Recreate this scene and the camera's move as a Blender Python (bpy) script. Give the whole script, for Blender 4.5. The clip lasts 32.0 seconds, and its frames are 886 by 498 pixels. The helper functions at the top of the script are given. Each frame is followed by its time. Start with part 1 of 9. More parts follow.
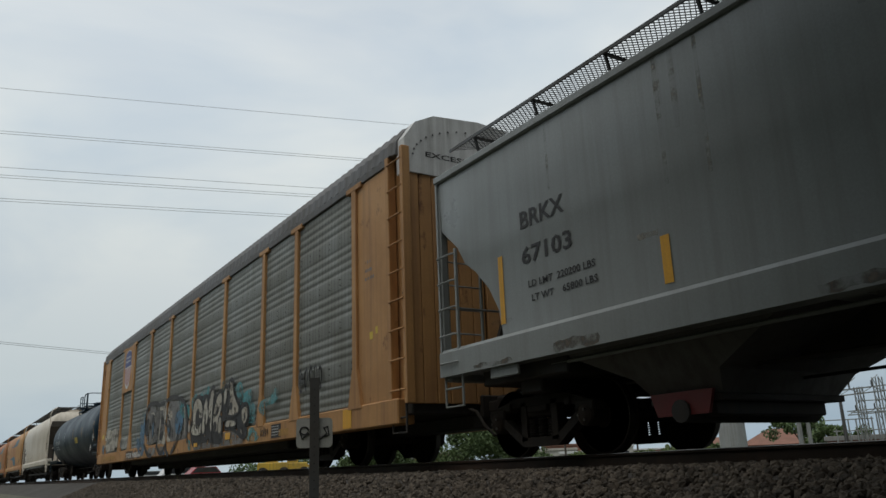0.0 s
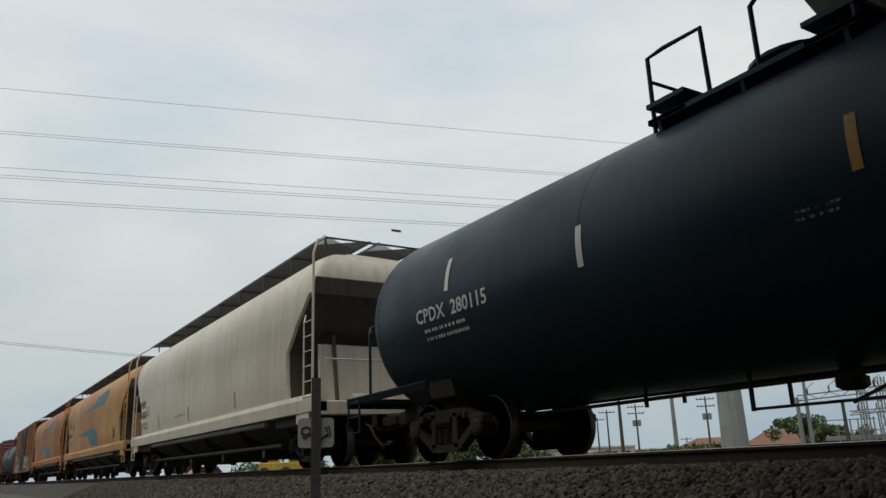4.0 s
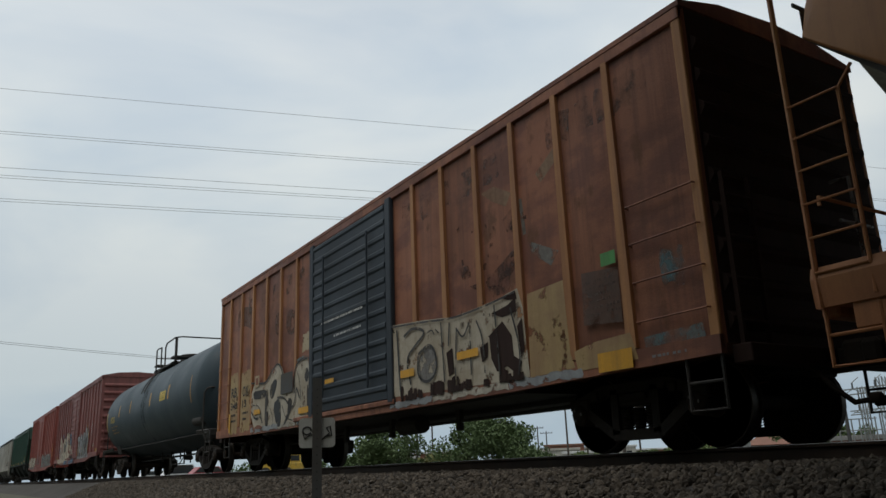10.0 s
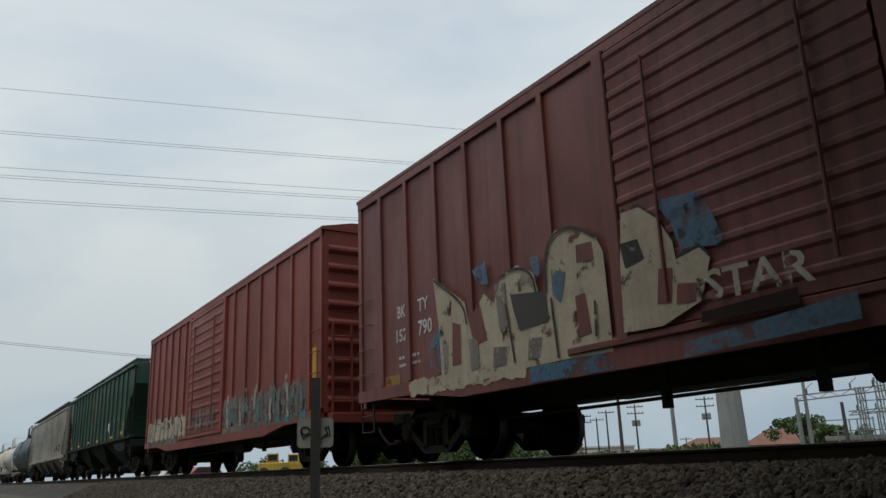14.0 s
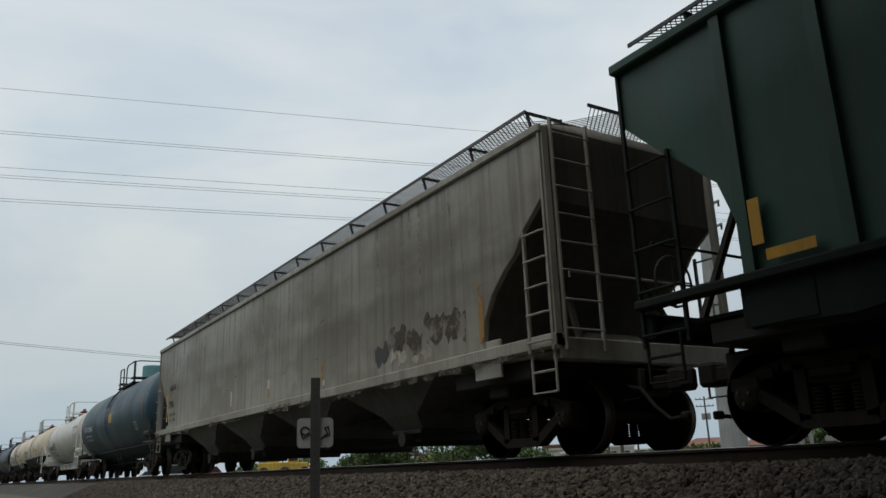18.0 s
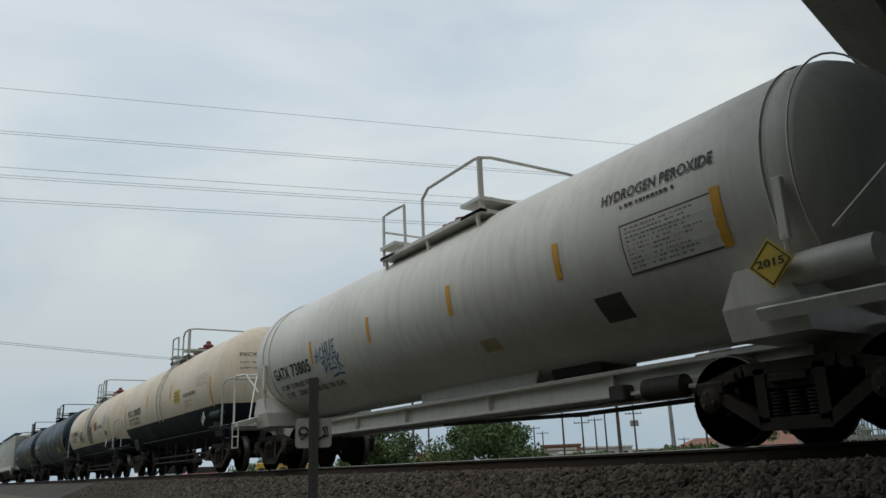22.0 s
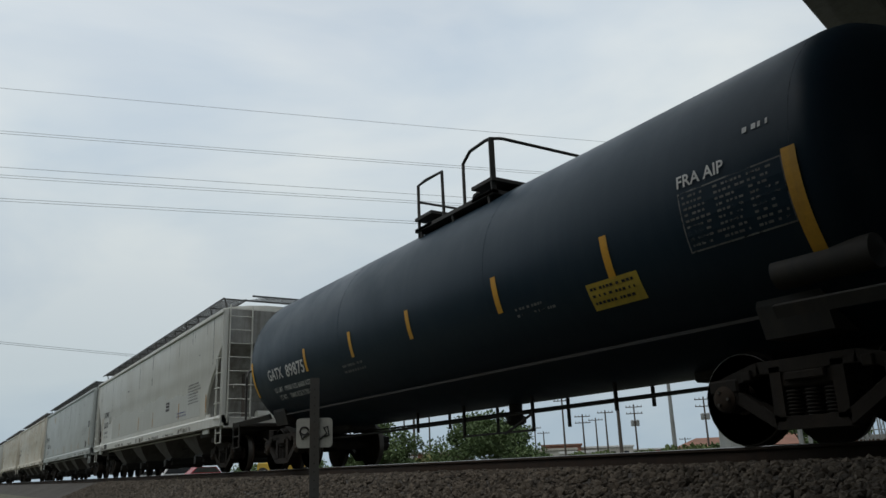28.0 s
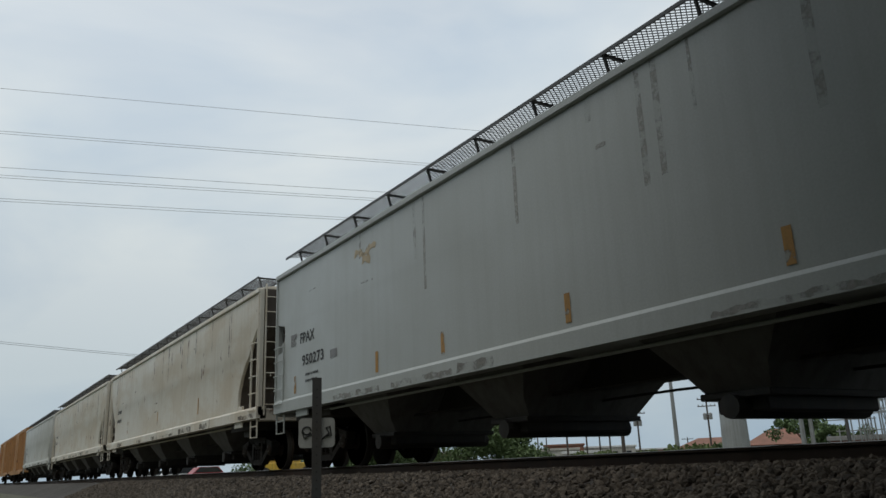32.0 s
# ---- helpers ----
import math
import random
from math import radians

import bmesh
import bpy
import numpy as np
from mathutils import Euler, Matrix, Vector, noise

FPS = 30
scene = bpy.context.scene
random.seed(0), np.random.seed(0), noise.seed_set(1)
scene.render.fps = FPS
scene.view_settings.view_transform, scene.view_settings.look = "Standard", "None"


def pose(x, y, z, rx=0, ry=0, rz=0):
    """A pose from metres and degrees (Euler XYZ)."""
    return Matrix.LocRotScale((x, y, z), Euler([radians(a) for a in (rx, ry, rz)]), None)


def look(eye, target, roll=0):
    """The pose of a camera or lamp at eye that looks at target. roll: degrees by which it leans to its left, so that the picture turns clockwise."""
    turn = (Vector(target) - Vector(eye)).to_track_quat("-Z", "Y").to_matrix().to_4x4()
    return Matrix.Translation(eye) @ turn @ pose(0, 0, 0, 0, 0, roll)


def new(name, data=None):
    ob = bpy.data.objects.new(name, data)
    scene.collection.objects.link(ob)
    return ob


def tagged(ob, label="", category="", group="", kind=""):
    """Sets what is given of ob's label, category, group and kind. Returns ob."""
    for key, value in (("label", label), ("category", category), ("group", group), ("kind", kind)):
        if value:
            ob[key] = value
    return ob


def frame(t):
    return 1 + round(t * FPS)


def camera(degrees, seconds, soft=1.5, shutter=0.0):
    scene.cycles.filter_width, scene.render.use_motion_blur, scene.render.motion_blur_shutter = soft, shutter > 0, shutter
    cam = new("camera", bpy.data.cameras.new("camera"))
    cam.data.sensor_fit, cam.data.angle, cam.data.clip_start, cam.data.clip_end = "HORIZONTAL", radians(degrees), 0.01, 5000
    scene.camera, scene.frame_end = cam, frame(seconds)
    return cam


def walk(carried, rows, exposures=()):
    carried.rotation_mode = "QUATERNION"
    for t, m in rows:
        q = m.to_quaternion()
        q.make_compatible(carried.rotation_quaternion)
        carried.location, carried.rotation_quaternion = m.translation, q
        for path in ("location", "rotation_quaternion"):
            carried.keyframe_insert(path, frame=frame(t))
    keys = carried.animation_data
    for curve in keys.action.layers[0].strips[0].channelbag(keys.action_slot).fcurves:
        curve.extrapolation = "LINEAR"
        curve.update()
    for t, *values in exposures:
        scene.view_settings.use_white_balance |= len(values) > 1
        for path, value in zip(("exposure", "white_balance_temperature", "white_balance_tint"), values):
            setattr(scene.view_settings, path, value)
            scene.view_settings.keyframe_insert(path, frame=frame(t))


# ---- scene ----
SECONDS = 32.0
GONE = (0.0, 21.95, 43.9, 65.82, 87.71, 109.54, 131.32, 153.08, 174.79, 196.49, 218.18, 239.89, 261.57, 283.24, 304.9, 326.53, 348.15)
# metres that the train has gone towards -Y, every two seconds
XC = 7.6            # centre line of the track
EYE = (0.0, 0.0, -0.085)
TILT, LEAN, TURN = 105.607, 2.116, -31.893
cam = camera(59.14, SECONDS)
SHAKE = ((0.0, 0, -0.08), (3.0, 0, 0.0), (6.0, 0, 0.08), (9.0, 0, 0.12), (13.0, 0, 0.0), (19.0, 0, -0.04), (23.0, 0, -0.16), (28.0, 0, -0.08), (32.0, 0, 0.08))
BALANCE = ((0.0, 0.02, 6600, 10), (1.0, 0.10, 6800, 10), (3.0, 0.08, 6800, 10), (6.0, 0.0, 6560, 10), (19.0, 0.0, 6500, 10), (23.0, 0.0, 6440, 10), (32.0, 0.0, 6440, 10))
walk(cam, [(t, pose(*EYE, TILT + dp, LEAN, TURN + dy)) for t, dp, dy in SHAKE], BALANCE)

# ---------------------------------------------------------------- sky and sun
SUN_UP, SUN_ROUND = radians(68), radians(-107)


def make_sky():
    w = bpy.data.worlds.new("sky")
    scene.world = w
    w.use_nodes = True
    nt = w.node_tree
    nt.nodes.clear()
    N, K = nt.nodes.new, nt.links.new
    out, bg = N("ShaderNodeOutputWorld"), N("ShaderNodeBackground")
    sky = N("ShaderNodeTexSky")
    sky.sky_type, sky.sun_disc = "NISHITA", False
    sky.sun_elevation, sky.sun_rotation = SUN_UP, SUN_ROUND
    sky.air_density, sky.dust_density, sky.ozone_density = 1.0, 2.0, 1.5
    tc, mp, n1, n2 = N("ShaderNodeTexCoord"), N("ShaderNodeMapping"), N("ShaderNodeTexNoise"), N("ShaderNodeTexNoise")
    mp.inputs["Scale"].default_value = (1.0, 1.0, 2.6)
    mp.inputs["Rotation"].default_value = (0.15, 0.1, 0.5)
    n1.inputs["Scale"].default_value, n1.inputs["Detail"].default_value, n1.inputs["Roughness"].default_value = 1.9, 5.0, 0.52
    n1.inputs["Distortion"].default_value = 0.35
    n2.inputs["Scale"].default_value, n2.inputs["Detail"].default_value = 0.9, 3.0
    ramp = N("ShaderNodeValToRGB")
    ramp.color_ramp.elements[0].position, ramp.color_ramp.elements[1].position = 0.34, 0.64
    ramp.color_ramp.elements[0].color = (4.05, 4.78, 5.40, 1)
    ramp.color_ramp.elements[1].color = (5.80, 6.15, 6.12, 1)
    cover = N("ShaderNodeValToRGB")
    cover.color_ramp.elements[0].position, cover.color_ramp.elements[1].position = 0.25, 0.55
    cover.color_ramp.elements[0].color, cover.color_ramp.elements[1].color = (0.72, 0.72, 0.72, 1), (0.98, 0.98, 0.98, 1)
    mix = N("ShaderNodeMix")
    mix.data_type = "RGBA"
    K(tc.outputs["Generated"], mp.inputs["Vector"])
    K(mp.outputs["Vector"], n1.inputs["Vector"])
    K(mp.outputs["Vector"], n2.inputs["Vector"])
    K(n1.outputs["Fac"], ramp.inputs["Fac"])
    K(n2.outputs["Fac"], cover.inputs["Fac"])
    K(cover.outputs["Color"], mix.inputs["Factor"])
    K(sky.outputs["Color"], mix.inputs["A"])
    K(ramp.outputs["Color"], mix.inputs["B"])
    # the veil of cloud is brightest half-way up ahead, and the haze below it is bluer and duller
    dot, fall, mul = N("ShaderNodeVectorMath"), N("ShaderNodeMapRange"), N("ShaderNodeVectorMath")
    dot.operation, mul.operation = "DOT_PRODUCT", "SCALE"
    dot.inputs[1].default_value = (0.20, 0.85, 0.48)
    fall.interpolation_type = "SMOOTHSTEP"
    fall.inputs["From Min"].default_value, fall.inputs["From Max"].default_value = -0.2, 1.0
    fall.inputs["To Min"].default_value, fall.inputs["To Max"].default_value = 0.74, 1.03
    K(tc.outputs["Generated"], dot.inputs[0])
    K(dot.outputs["Value"], fall.inputs["Value"])
    K(mix.outputs["Result"], mul.inputs[0])
    K(fall.outputs["Result"], mul.inputs["Scale"])
    part_z, haze, tint = N("ShaderNodeSeparateXYZ"), N("ShaderNodeValToRGB"), N("ShaderNodeVectorMath")
    tint.operation = "MULTIPLY"
    steps = ((0.0, (0.66, 0.73, 0.78)), (0.12, (0.70, 0.75, 0.79)), (0.22, (0.80, 0.83, 0.86)), (0.30, (0.93, 0.94, 0.94)), (0.38, (1.05, 1.04, 1.02)), (0.50, (1.12, 1.10, 1.08)), (1.0, (1.0, 1.0, 1.0)))
    for k, (at, colour) in enumerate(steps):
        e = haze.color_ramp.elements[k] if k < 2 else haze.color_ramp.elements.new(at)
        e.position, e.color = at, (*colour, 1)
    K(tc.outputs["Generated"], part_z.inputs["Vector"])
    K(part_z.outputs["Z"], haze.inputs["Fac"])
    K(mul.outputs["Vector"], tint.inputs[0])
    K(haze.outputs["Color"], tint.inputs[1])
    K(tint.outputs["Vector"], bg.inputs["Color"])
    bg.inputs["Strength"].default_value = 0.125
    K(bg.outputs["Background"], out.inputs["Surface"])


make_sky()
sun = new("sun", bpy.data.lights.new("sun", "SUN"))
sun.data.energy, sun.data.angle, sun.data.color = 1.0, radians(40), (1.0, 0.96, 0.9)
sun.matrix_world = look((-27, -8, 70), (0, 0, 0))


# ---------------------------------------------------------------- materials
def stuff_material(name, color, rough=0.6, metal=0.0, dirt=(0.10, 0.085, 0.065), soil=0.35, rust=0.0, grain=0.05,
                   bump=0.05, size=1.0, streak=True, dots=False, second=None, spec=0.5, flake=0.0):
    m = bpy.data.materials.new(name)
    m.use_nodes = True
    nt = m.node_tree
    N, K = nt.nodes.new, nt.links.new
    b = nt.nodes["Principled BSDF"]
    b.inputs["Metallic"].default_value = metal
    b.inputs["Specular IOR Level"].default_value = spec
    tc, info = N("ShaderNodeTexCoord"), N("ShaderNodeObjectInfo")
    off = N("ShaderNodeVectorMath")
    off.operation = "MULTIPLY_ADD"
    K(info.outputs["Random"], off.inputs[0])
    off.inputs[1].default_value = (7.0, 13.0, 5.0)
    K(tc.outputs["Object"], off.inputs[2])

    def noise_at(scale, detail, stretch=(1, 1, 1)):
        mp, n = N("ShaderNodeMapping"), N("ShaderNodeTexNoise")
        mp.inputs["Scale"].default_value = stretch
        n.inputs["Scale"].default_value, n.inputs["Detail"].default_value = scale * size, detail
        n.inputs["Roughness"].default_value = 0.62
        K(off.outputs["Vector"], mp.inputs["Vector"])
        K(mp.outputs["Vector"], n.inputs["Vector"])
        return n.outputs["Fac"]

    def ramp(fac, lo, hi, a=0.0, z=1.0):
        r = N("ShaderNodeMapRange")
        r.inputs["From Min"].default_value, r.inputs["From Max"].default_value = lo, hi
        r.inputs["To Min"].default_value, r.inputs["To Max"].default_value = a, z
        K(fac, r.inputs["Value"])
        return r.outputs["Result"]

    def blend(fac, a, c):
        x = N("ShaderNodeMix")
        x.data_type = "RGBA"
        K(fac, x.inputs["Factor"])
        for key, v in (("A", a), ("B", c)):
            if isinstance(v, tuple):
                x.inputs[key].default_value = (*v, 1)
            else:
                K(v, x.inputs[key])
        return x.outputs["Result"]

    fine = noise_at(38.0, 4)
    broad = noise_at(0.55, 6)
    run = noise_at(1.3, 5, (5.0, 5.0, 0.22)) if streak else noise_at(3.0, 5)
    dark = tuple(c * (1 - grain) for c in color)
    light = tuple(min(1, c * (1 + grain)) for c in color)
    c = blend(ramp(fine, 0.35, 0.65), dark, light)
    if second:
        worn = noise_at(second[1], 7, (1, 0.55, 1.1))
        c = blend(ramp(worn, 0.46, 0.57, 0, second[2]), c, second[0])
    c = blend(ramp(broad, 0.40, 0.66, 0, soil), c, dirt)
    c = blend(ramp(run, 0.46, 0.68, 0, min(0.9, soil * 1.3)), c, dirt)
    if rust:
        patch = noise_at(2.2, 8, (1, 1, 0.6))
        c = blend(ramp(patch, 0.66 - 0.2 * rust, 0.72 - 0.16 * rust, 0, 0.9), c, (0.14, 0.055, 0.022))
    if dots:
        fr, ln, lt = N("ShaderNodeVectorMath"), N("ShaderNodeVectorMath"), N("ShaderNodeMath")
        sc = N("ShaderNodeVectorMath")
        sc.operation, fr.operation, ln.operation, lt.operation = "MULTIPLY", "FRACTION", "DISTANCE", "LESS_THAN"
        sc.inputs[1].default_value = (0.0, 6.7, 19.0)
        K(tc.outputs["Object"], sc.inputs[0])
        K(sc.outputs["Vector"], fr.inputs[0])
        squash = N("ShaderNodeVectorMath")
        squash.operation = "MULTIPLY"
        squash.inputs[1].default_value = (0.0, 1.0, 0.3)
        K(fr.outputs["Vector"], squash.inputs[0])
        K(squash.outputs["Vector"], ln.inputs[0])
        ln.inputs[1].default_value = (0.0, 0.5, 0.15)
        K(ln.outputs["Value"], lt.inputs[0])
        lt.inputs[1].default_value = 0.085
        c = blend(lt.outputs["Value"], c, (0.05, 0.05, 0.045))
    K(c, b.inputs["Base Color"])
    K(ramp(broad, 0.3, 0.7, max(0.05, rough - 0.1), min(1, rough + 0.12)), b.inputs["Roughness"])
    bp = N("ShaderNodeBump")
    bp.inputs["Strength"].default_value, bp.inputs["Distance"].default_value = bump, 0.01
    K(fine, bp.inputs["Height"])
    K(bp.outputs["Normal"], b.inputs["Normal"])
    if flake:
        chips = N("ShaderNodeMath")
        chips.operation = "MULTIPLY"
        K(ramp(noise_at(3.4, 9), 0.60 - 0.22 * flake, 0.66 - 0.14 * flake, 1.0, 0.12), chips.inputs[0])
        K(ramp(noise_at(17.0, 6), 0.30, 0.62, 1.0, 1.0 - 0.6 * flake), chips.inputs[1])
        K(chips.outputs["Value"], b.inputs["Alpha"])
    return m


M = {}


def mat(key, *a, **k):
    M[key] = stuff_material(key, *a, **k)
    return M[key]


mat("steel_dark", (0.032, 0.031, 0.029), 0.7, soil=0.5, dirt=(0.056, 0.045, 0.035))
mat("truck_black", (0.023, 0.021, 0.019), 0.75, soil=0.6, dirt=(0.046, 0.036, 0.028), bump=0.4, spec=0.2)
mat("wheel_face", (0.030, 0.024, 0.020), 0.8, soil=0.5, dirt=(0.062, 0.043, 0.030), spec=0.2)
mat("wheel_tread", (0.13, 0.12, 0.11), 0.5, metal=0.8, soil=0.3)
mat("grey_paint", (0.27, 0.29, 0.285), 0.36, soil=0.35, dirt=(0.19, 0.195, 0.18))
mat("grey_light", (0.43, 0.455, 0.435), 0.4, soil=0.22, dirt=(0.35, 0.36, 0.33))
mat("grey_white", (0.61, 0.61, 0.56), 0.42, soil=0.3, dirt=(0.44, 0.42, 0.36))
mat("white_paint", (0.76, 0.685, 0.575), 0.45, soil=0.36, dirt=(0.52, 0.44, 0.34))
mat("cream_white", (0.72, 0.69, 0.60), 0.5, soil=0.3, dirt=(0.52, 0.44, 0.32), second=((0.56, 0.45, 0.30), 0.9, 0.4), rust=0.16)
mat("warm_grey", (0.42, 0.40, 0.345), 0.55, soil=0.5, dirt=(0.19, 0.165, 0.13), second=((0.26, 0.235, 0.19), 0.8, 0.6))
mat("orange_tan", (0.60, 0.345, 0.145), 0.6, soil=0.26, dirt=(0.38, 0.20, 0.09), second=((0.48, 0.225, 0.11), 0.30, 0.75))
mat("orange_red", (0.46, 0.185, 0.072), 0.6, soil=0.35, dirt=(0.28, 0.115, 0.052), second=((0.52, 0.255, 0.095), 0.35, 0.65))
mat("rust_shadow", (0.15, 0.068, 0.042), 0.65, soil=0.4, dirt=(0.08, 0.055, 0.045), flake=0.35)
mat("grime_film", (0.15, 0.13, 0.105), 0.8, soil=0.3, flake=0.75)
mat("grime_run", (0.34, 0.32, 0.28), 0.75, soil=0.3, dirt=(0.26, 0.24, 0.20), flake=0.9)
mat("faint_run", (0.44, 0.44, 0.41), 0.7, soil=0.3, dirt=(0.38, 0.37, 0.34), flake=0.9)
mat("faint_film", (0.36, 0.355, 0.33), 0.75, soil=0.3, flake=0.8)
mat("rust_run", (0.20, 0.10, 0.05), 0.75, soil=0.3, flake=0.8)
# end grime with the deep shade between cars mixed into its colour
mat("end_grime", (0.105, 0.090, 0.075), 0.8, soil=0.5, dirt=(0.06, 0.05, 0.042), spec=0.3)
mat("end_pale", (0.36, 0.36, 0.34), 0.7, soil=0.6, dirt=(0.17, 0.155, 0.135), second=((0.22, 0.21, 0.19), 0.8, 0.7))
mat("tank_slate", (0.043, 0.066, 0.080), 0.5, soil=0.4, dirt=(0.062, 0.080, 0.090), bump=0.05, spec=0.28)
mat("grate_dark", (0.055, 0.058, 0.062), 0.6, metal=0.4, soil=0.3)
mat("blue_fade", (0.075, 0.20, 0.285), 0.65, soil=0.3, dirt=(0.22, 0.20, 0.17), second=((0.13, 0.22, 0.25), 1.2, 0.5))
mat("tan_soft", (0.44, 0.315, 0.14), 0.6, soil=0.5, dirt=(0.30, 0.18, 0.095), second=((0.34, 0.22, 0.12), 1.6, 0.7), flake=0.12)
mat("tan_dull", (0.30, 0.20, 0.115), 0.65, soil=0.5, dirt=(0.2, 0.10, 0.06), flake=0.35)
mat("scorch", (0.065, 0.036, 0.030), 0.8, soil=0.4, dirt=(0.13, 0.06, 0.042), flake=0.75)
mat("panel_dark", (0.07, 0.055, 0.048), 0.7, soil=0.5, dirt=(0.14, 0.075, 0.05), second=((0.13, 0.08, 0.06), 3.0, 0.7), flake=0.35)
mat("tan_patch", (0.50, 0.41, 0.26), 0.55, soil=0.3, dirt=(0.35, 0.25, 0.15), flake=0.1)
mat("rust_box", (0.345, 0.137, 0.072), 0.65, soil=0.5, dirt=(0.12, 0.05, 0.032), bump=0.3, second=((0.20, 0.075, 0.048), 1.5, 0.9), rust=0.35)
mat("rib_tan", (0.46, 0.22, 0.085), 0.65, soil=0.5, dirt=(0.2, 0.085, 0.045))
mat("blue_black", (0.022, 0.034, 0.048), 0.6, soil=0.3, dirt=(0.03, 0.032, 0.035))
mat("brown_red", (0.25, 0.082, 0.070), 0.55, soil=0.35, dirt=(0.075, 0.04, 0.035))
mat("red_paint", (0.30, 0.065, 0.045), 0.55, soil=0.4, dirt=(0.13, 0.05, 0.04))
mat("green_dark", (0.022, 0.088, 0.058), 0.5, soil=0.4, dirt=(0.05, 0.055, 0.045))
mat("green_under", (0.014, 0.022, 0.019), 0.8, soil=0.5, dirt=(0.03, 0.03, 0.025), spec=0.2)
mat("red_fade", (0.20, 0.080, 0.050), 0.6, soil=0.6, dirt=(0.04, 0.065, 0.05), flake=0.3)
mat("tank_black", (0.011, 0.026, 0.042), 0.40, soil=0.3, dirt=(0.022, 0.038, 0.052), bump=0.05, spec=0.2)
mat("tank_teal", (0.025, 0.061, 0.086), 0.45, soil=0.5, dirt=(0.042, 0.072, 0.084), bump=0.05, spec=0.4)
mat("stain", (0.20, 0.165, 0.145), 0.6, soil=0.5, dirt=(0.12, 0.10, 0.085), second=((0.32, 0.28, 0.23), 1.5, 0.8), flake=0.08)
mat("stencil_grey", (0.055, 0.070, 0.085), 0.55, soil=0.3, dirt=(0.035, 0.045, 0.055))
mat("faded_block", (0.028, 0.032, 0.036), 0.5, soil=0.4, flake=0.6)
mat("tank_cream", (0.70, 0.61, 0.48), 0.5, soil=0.26, dirt=(0.48, 0.38, 0.27))
mat("tank_white", (0.69, 0.68, 0.63), 0.45, soil=0.32, dirt=(0.47, 0.45, 0.40))
mat("skirt_blue", (0.010, 0.017, 0.026), 0.6, soil=0.25, dirt=(0.02, 0.022, 0.026), spec=0.25)
mat("soot", (0.085, 0.062, 0.047), 0.7, soil=0.4, flake=0.6)
mat("rack_yellow", (0.50, 0.265, 0.095), 0.62, soil=0.5, dirt=(0.27, 0.135, 0.06), rust=0.22)
mat("rack_panel", (0.245, 0.258, 0.238), 0.6, metal=0.1, soil=0.5, dirt=(0.15, 0.145, 0.12), second=((0.185, 0.185, 0.155), 0.7, 0.6), dots=True)
# bay grey, kept dark so the colour holds the shade under the car
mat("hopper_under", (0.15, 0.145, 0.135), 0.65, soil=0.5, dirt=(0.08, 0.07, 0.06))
mat("rack_roof", (0.14, 0.142, 0.145), 0.65, metal=0.2, soil=0.4)
mat("grating", (0.12, 0.125, 0.13), 0.6, metal=0.4, soil=0.3)
mat("yellow_mark", (0.78, 0.40, 0.025), 0.5, soil=0.2)
mat("amber_mark", (0.50, 0.26, 0.05), 0.55, soil=0.3, flake=0.2)
mat("black_letter", (0.018, 0.018, 0.02), 0.6, soil=0.15)
mat("white_letter", (0.70, 0.70, 0.68), 0.6, soil=0.2, dirt=(0.3, 0.3, 0.3))
mat("grey_letter", (0.25, 0.25, 0.25), 0.6, soil=0.2, flake=0.3)
mat("label_amber", (0.62, 0.37, 0.05), 0.55, soil=0.4, dirt=(0.45, 0.25, 0.04))
mat("amber_worn", (0.42, 0.22, 0.05), 0.6, soil=0.4, dirt=(0.12, 0.10, 0.06), flake=0.45)
mat("spill", (0.016, 0.030, 0.036), 0.6, soil=0.3, dirt=(0.03, 0.045, 0.05), flake=0.85)
mat("label_yellow", (0.70, 0.50, 0.05), 0.5, soil=0.2)
mat("shield_blue", (0.03, 0.05, 0.22), 0.5, soil=0.2)
mat("shield_red", (0.42, 0.05, 0.05), 0.5, soil=0.2)
mat("spray_white", (0.62, 0.59, 0.50), 0.6, soil=0.45, dirt=(0.33, 0.27, 0.20), second=((0.36, 0.33, 0.28), 2.2, 0.7), flake=0.35)
mat("bone_white", (0.56, 0.51, 0.41), 0.65, soil=0.5, dirt=(0.36, 0.30, 0.21), second=((0.40, 0.33, 0.24), 3.0, 0.6), flake=0.12)
mat("faded_arrow", (0.20, 0.19, 0.17), 0.65, soil=0.3, flake=0.5)
mat("spray_cream", (0.60, 0.54, 0.40), 0.6, soil=0.4, dirt=(0.42, 0.33, 0.24), second=((0.44, 0.36, 0.27), 2.6, 0.5), flake=0.16)
mat("cream_shade", (0.36, 0.34, 0.31), 0.65, soil=0.4, flake=0.3)
mat("spray_black", (0.02, 0.02, 0.022), 0.6, soil=0.2, flake=0.15)
mat("spray_teal", (0.09, 0.22, 0.25), 0.6, soil=0.45, dirt=(0.16, 0.17, 0.16), second=((0.17, 0.19, 0.18), 2.0, 0.7), flake=0.8)
mat("spray_blue", (0.07, 0.20, 0.34), 0.6, soil=0.4, dirt=(0.15, 0.16, 0.17), second=((0.12, 0.21, 0.28), 2.5, 0.6), flake=0.45)
mat("pen_blue", (0.05, 0.19, 0.40), 0.6, soil=0.25, flake=0.1)
mat("spray_silver", (0.40, 0.42, 0.43), 0.45, metal=0.3, soil=0.4, dirt=(0.2, 0.2, 0.2), second=((0.27, 0.28, 0.29), 2.4, 0.7), flake=0.22)
# near-black brown: shade of the end wall put into the colour, also rust holes
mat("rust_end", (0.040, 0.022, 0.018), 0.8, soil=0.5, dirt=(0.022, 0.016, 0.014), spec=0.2)
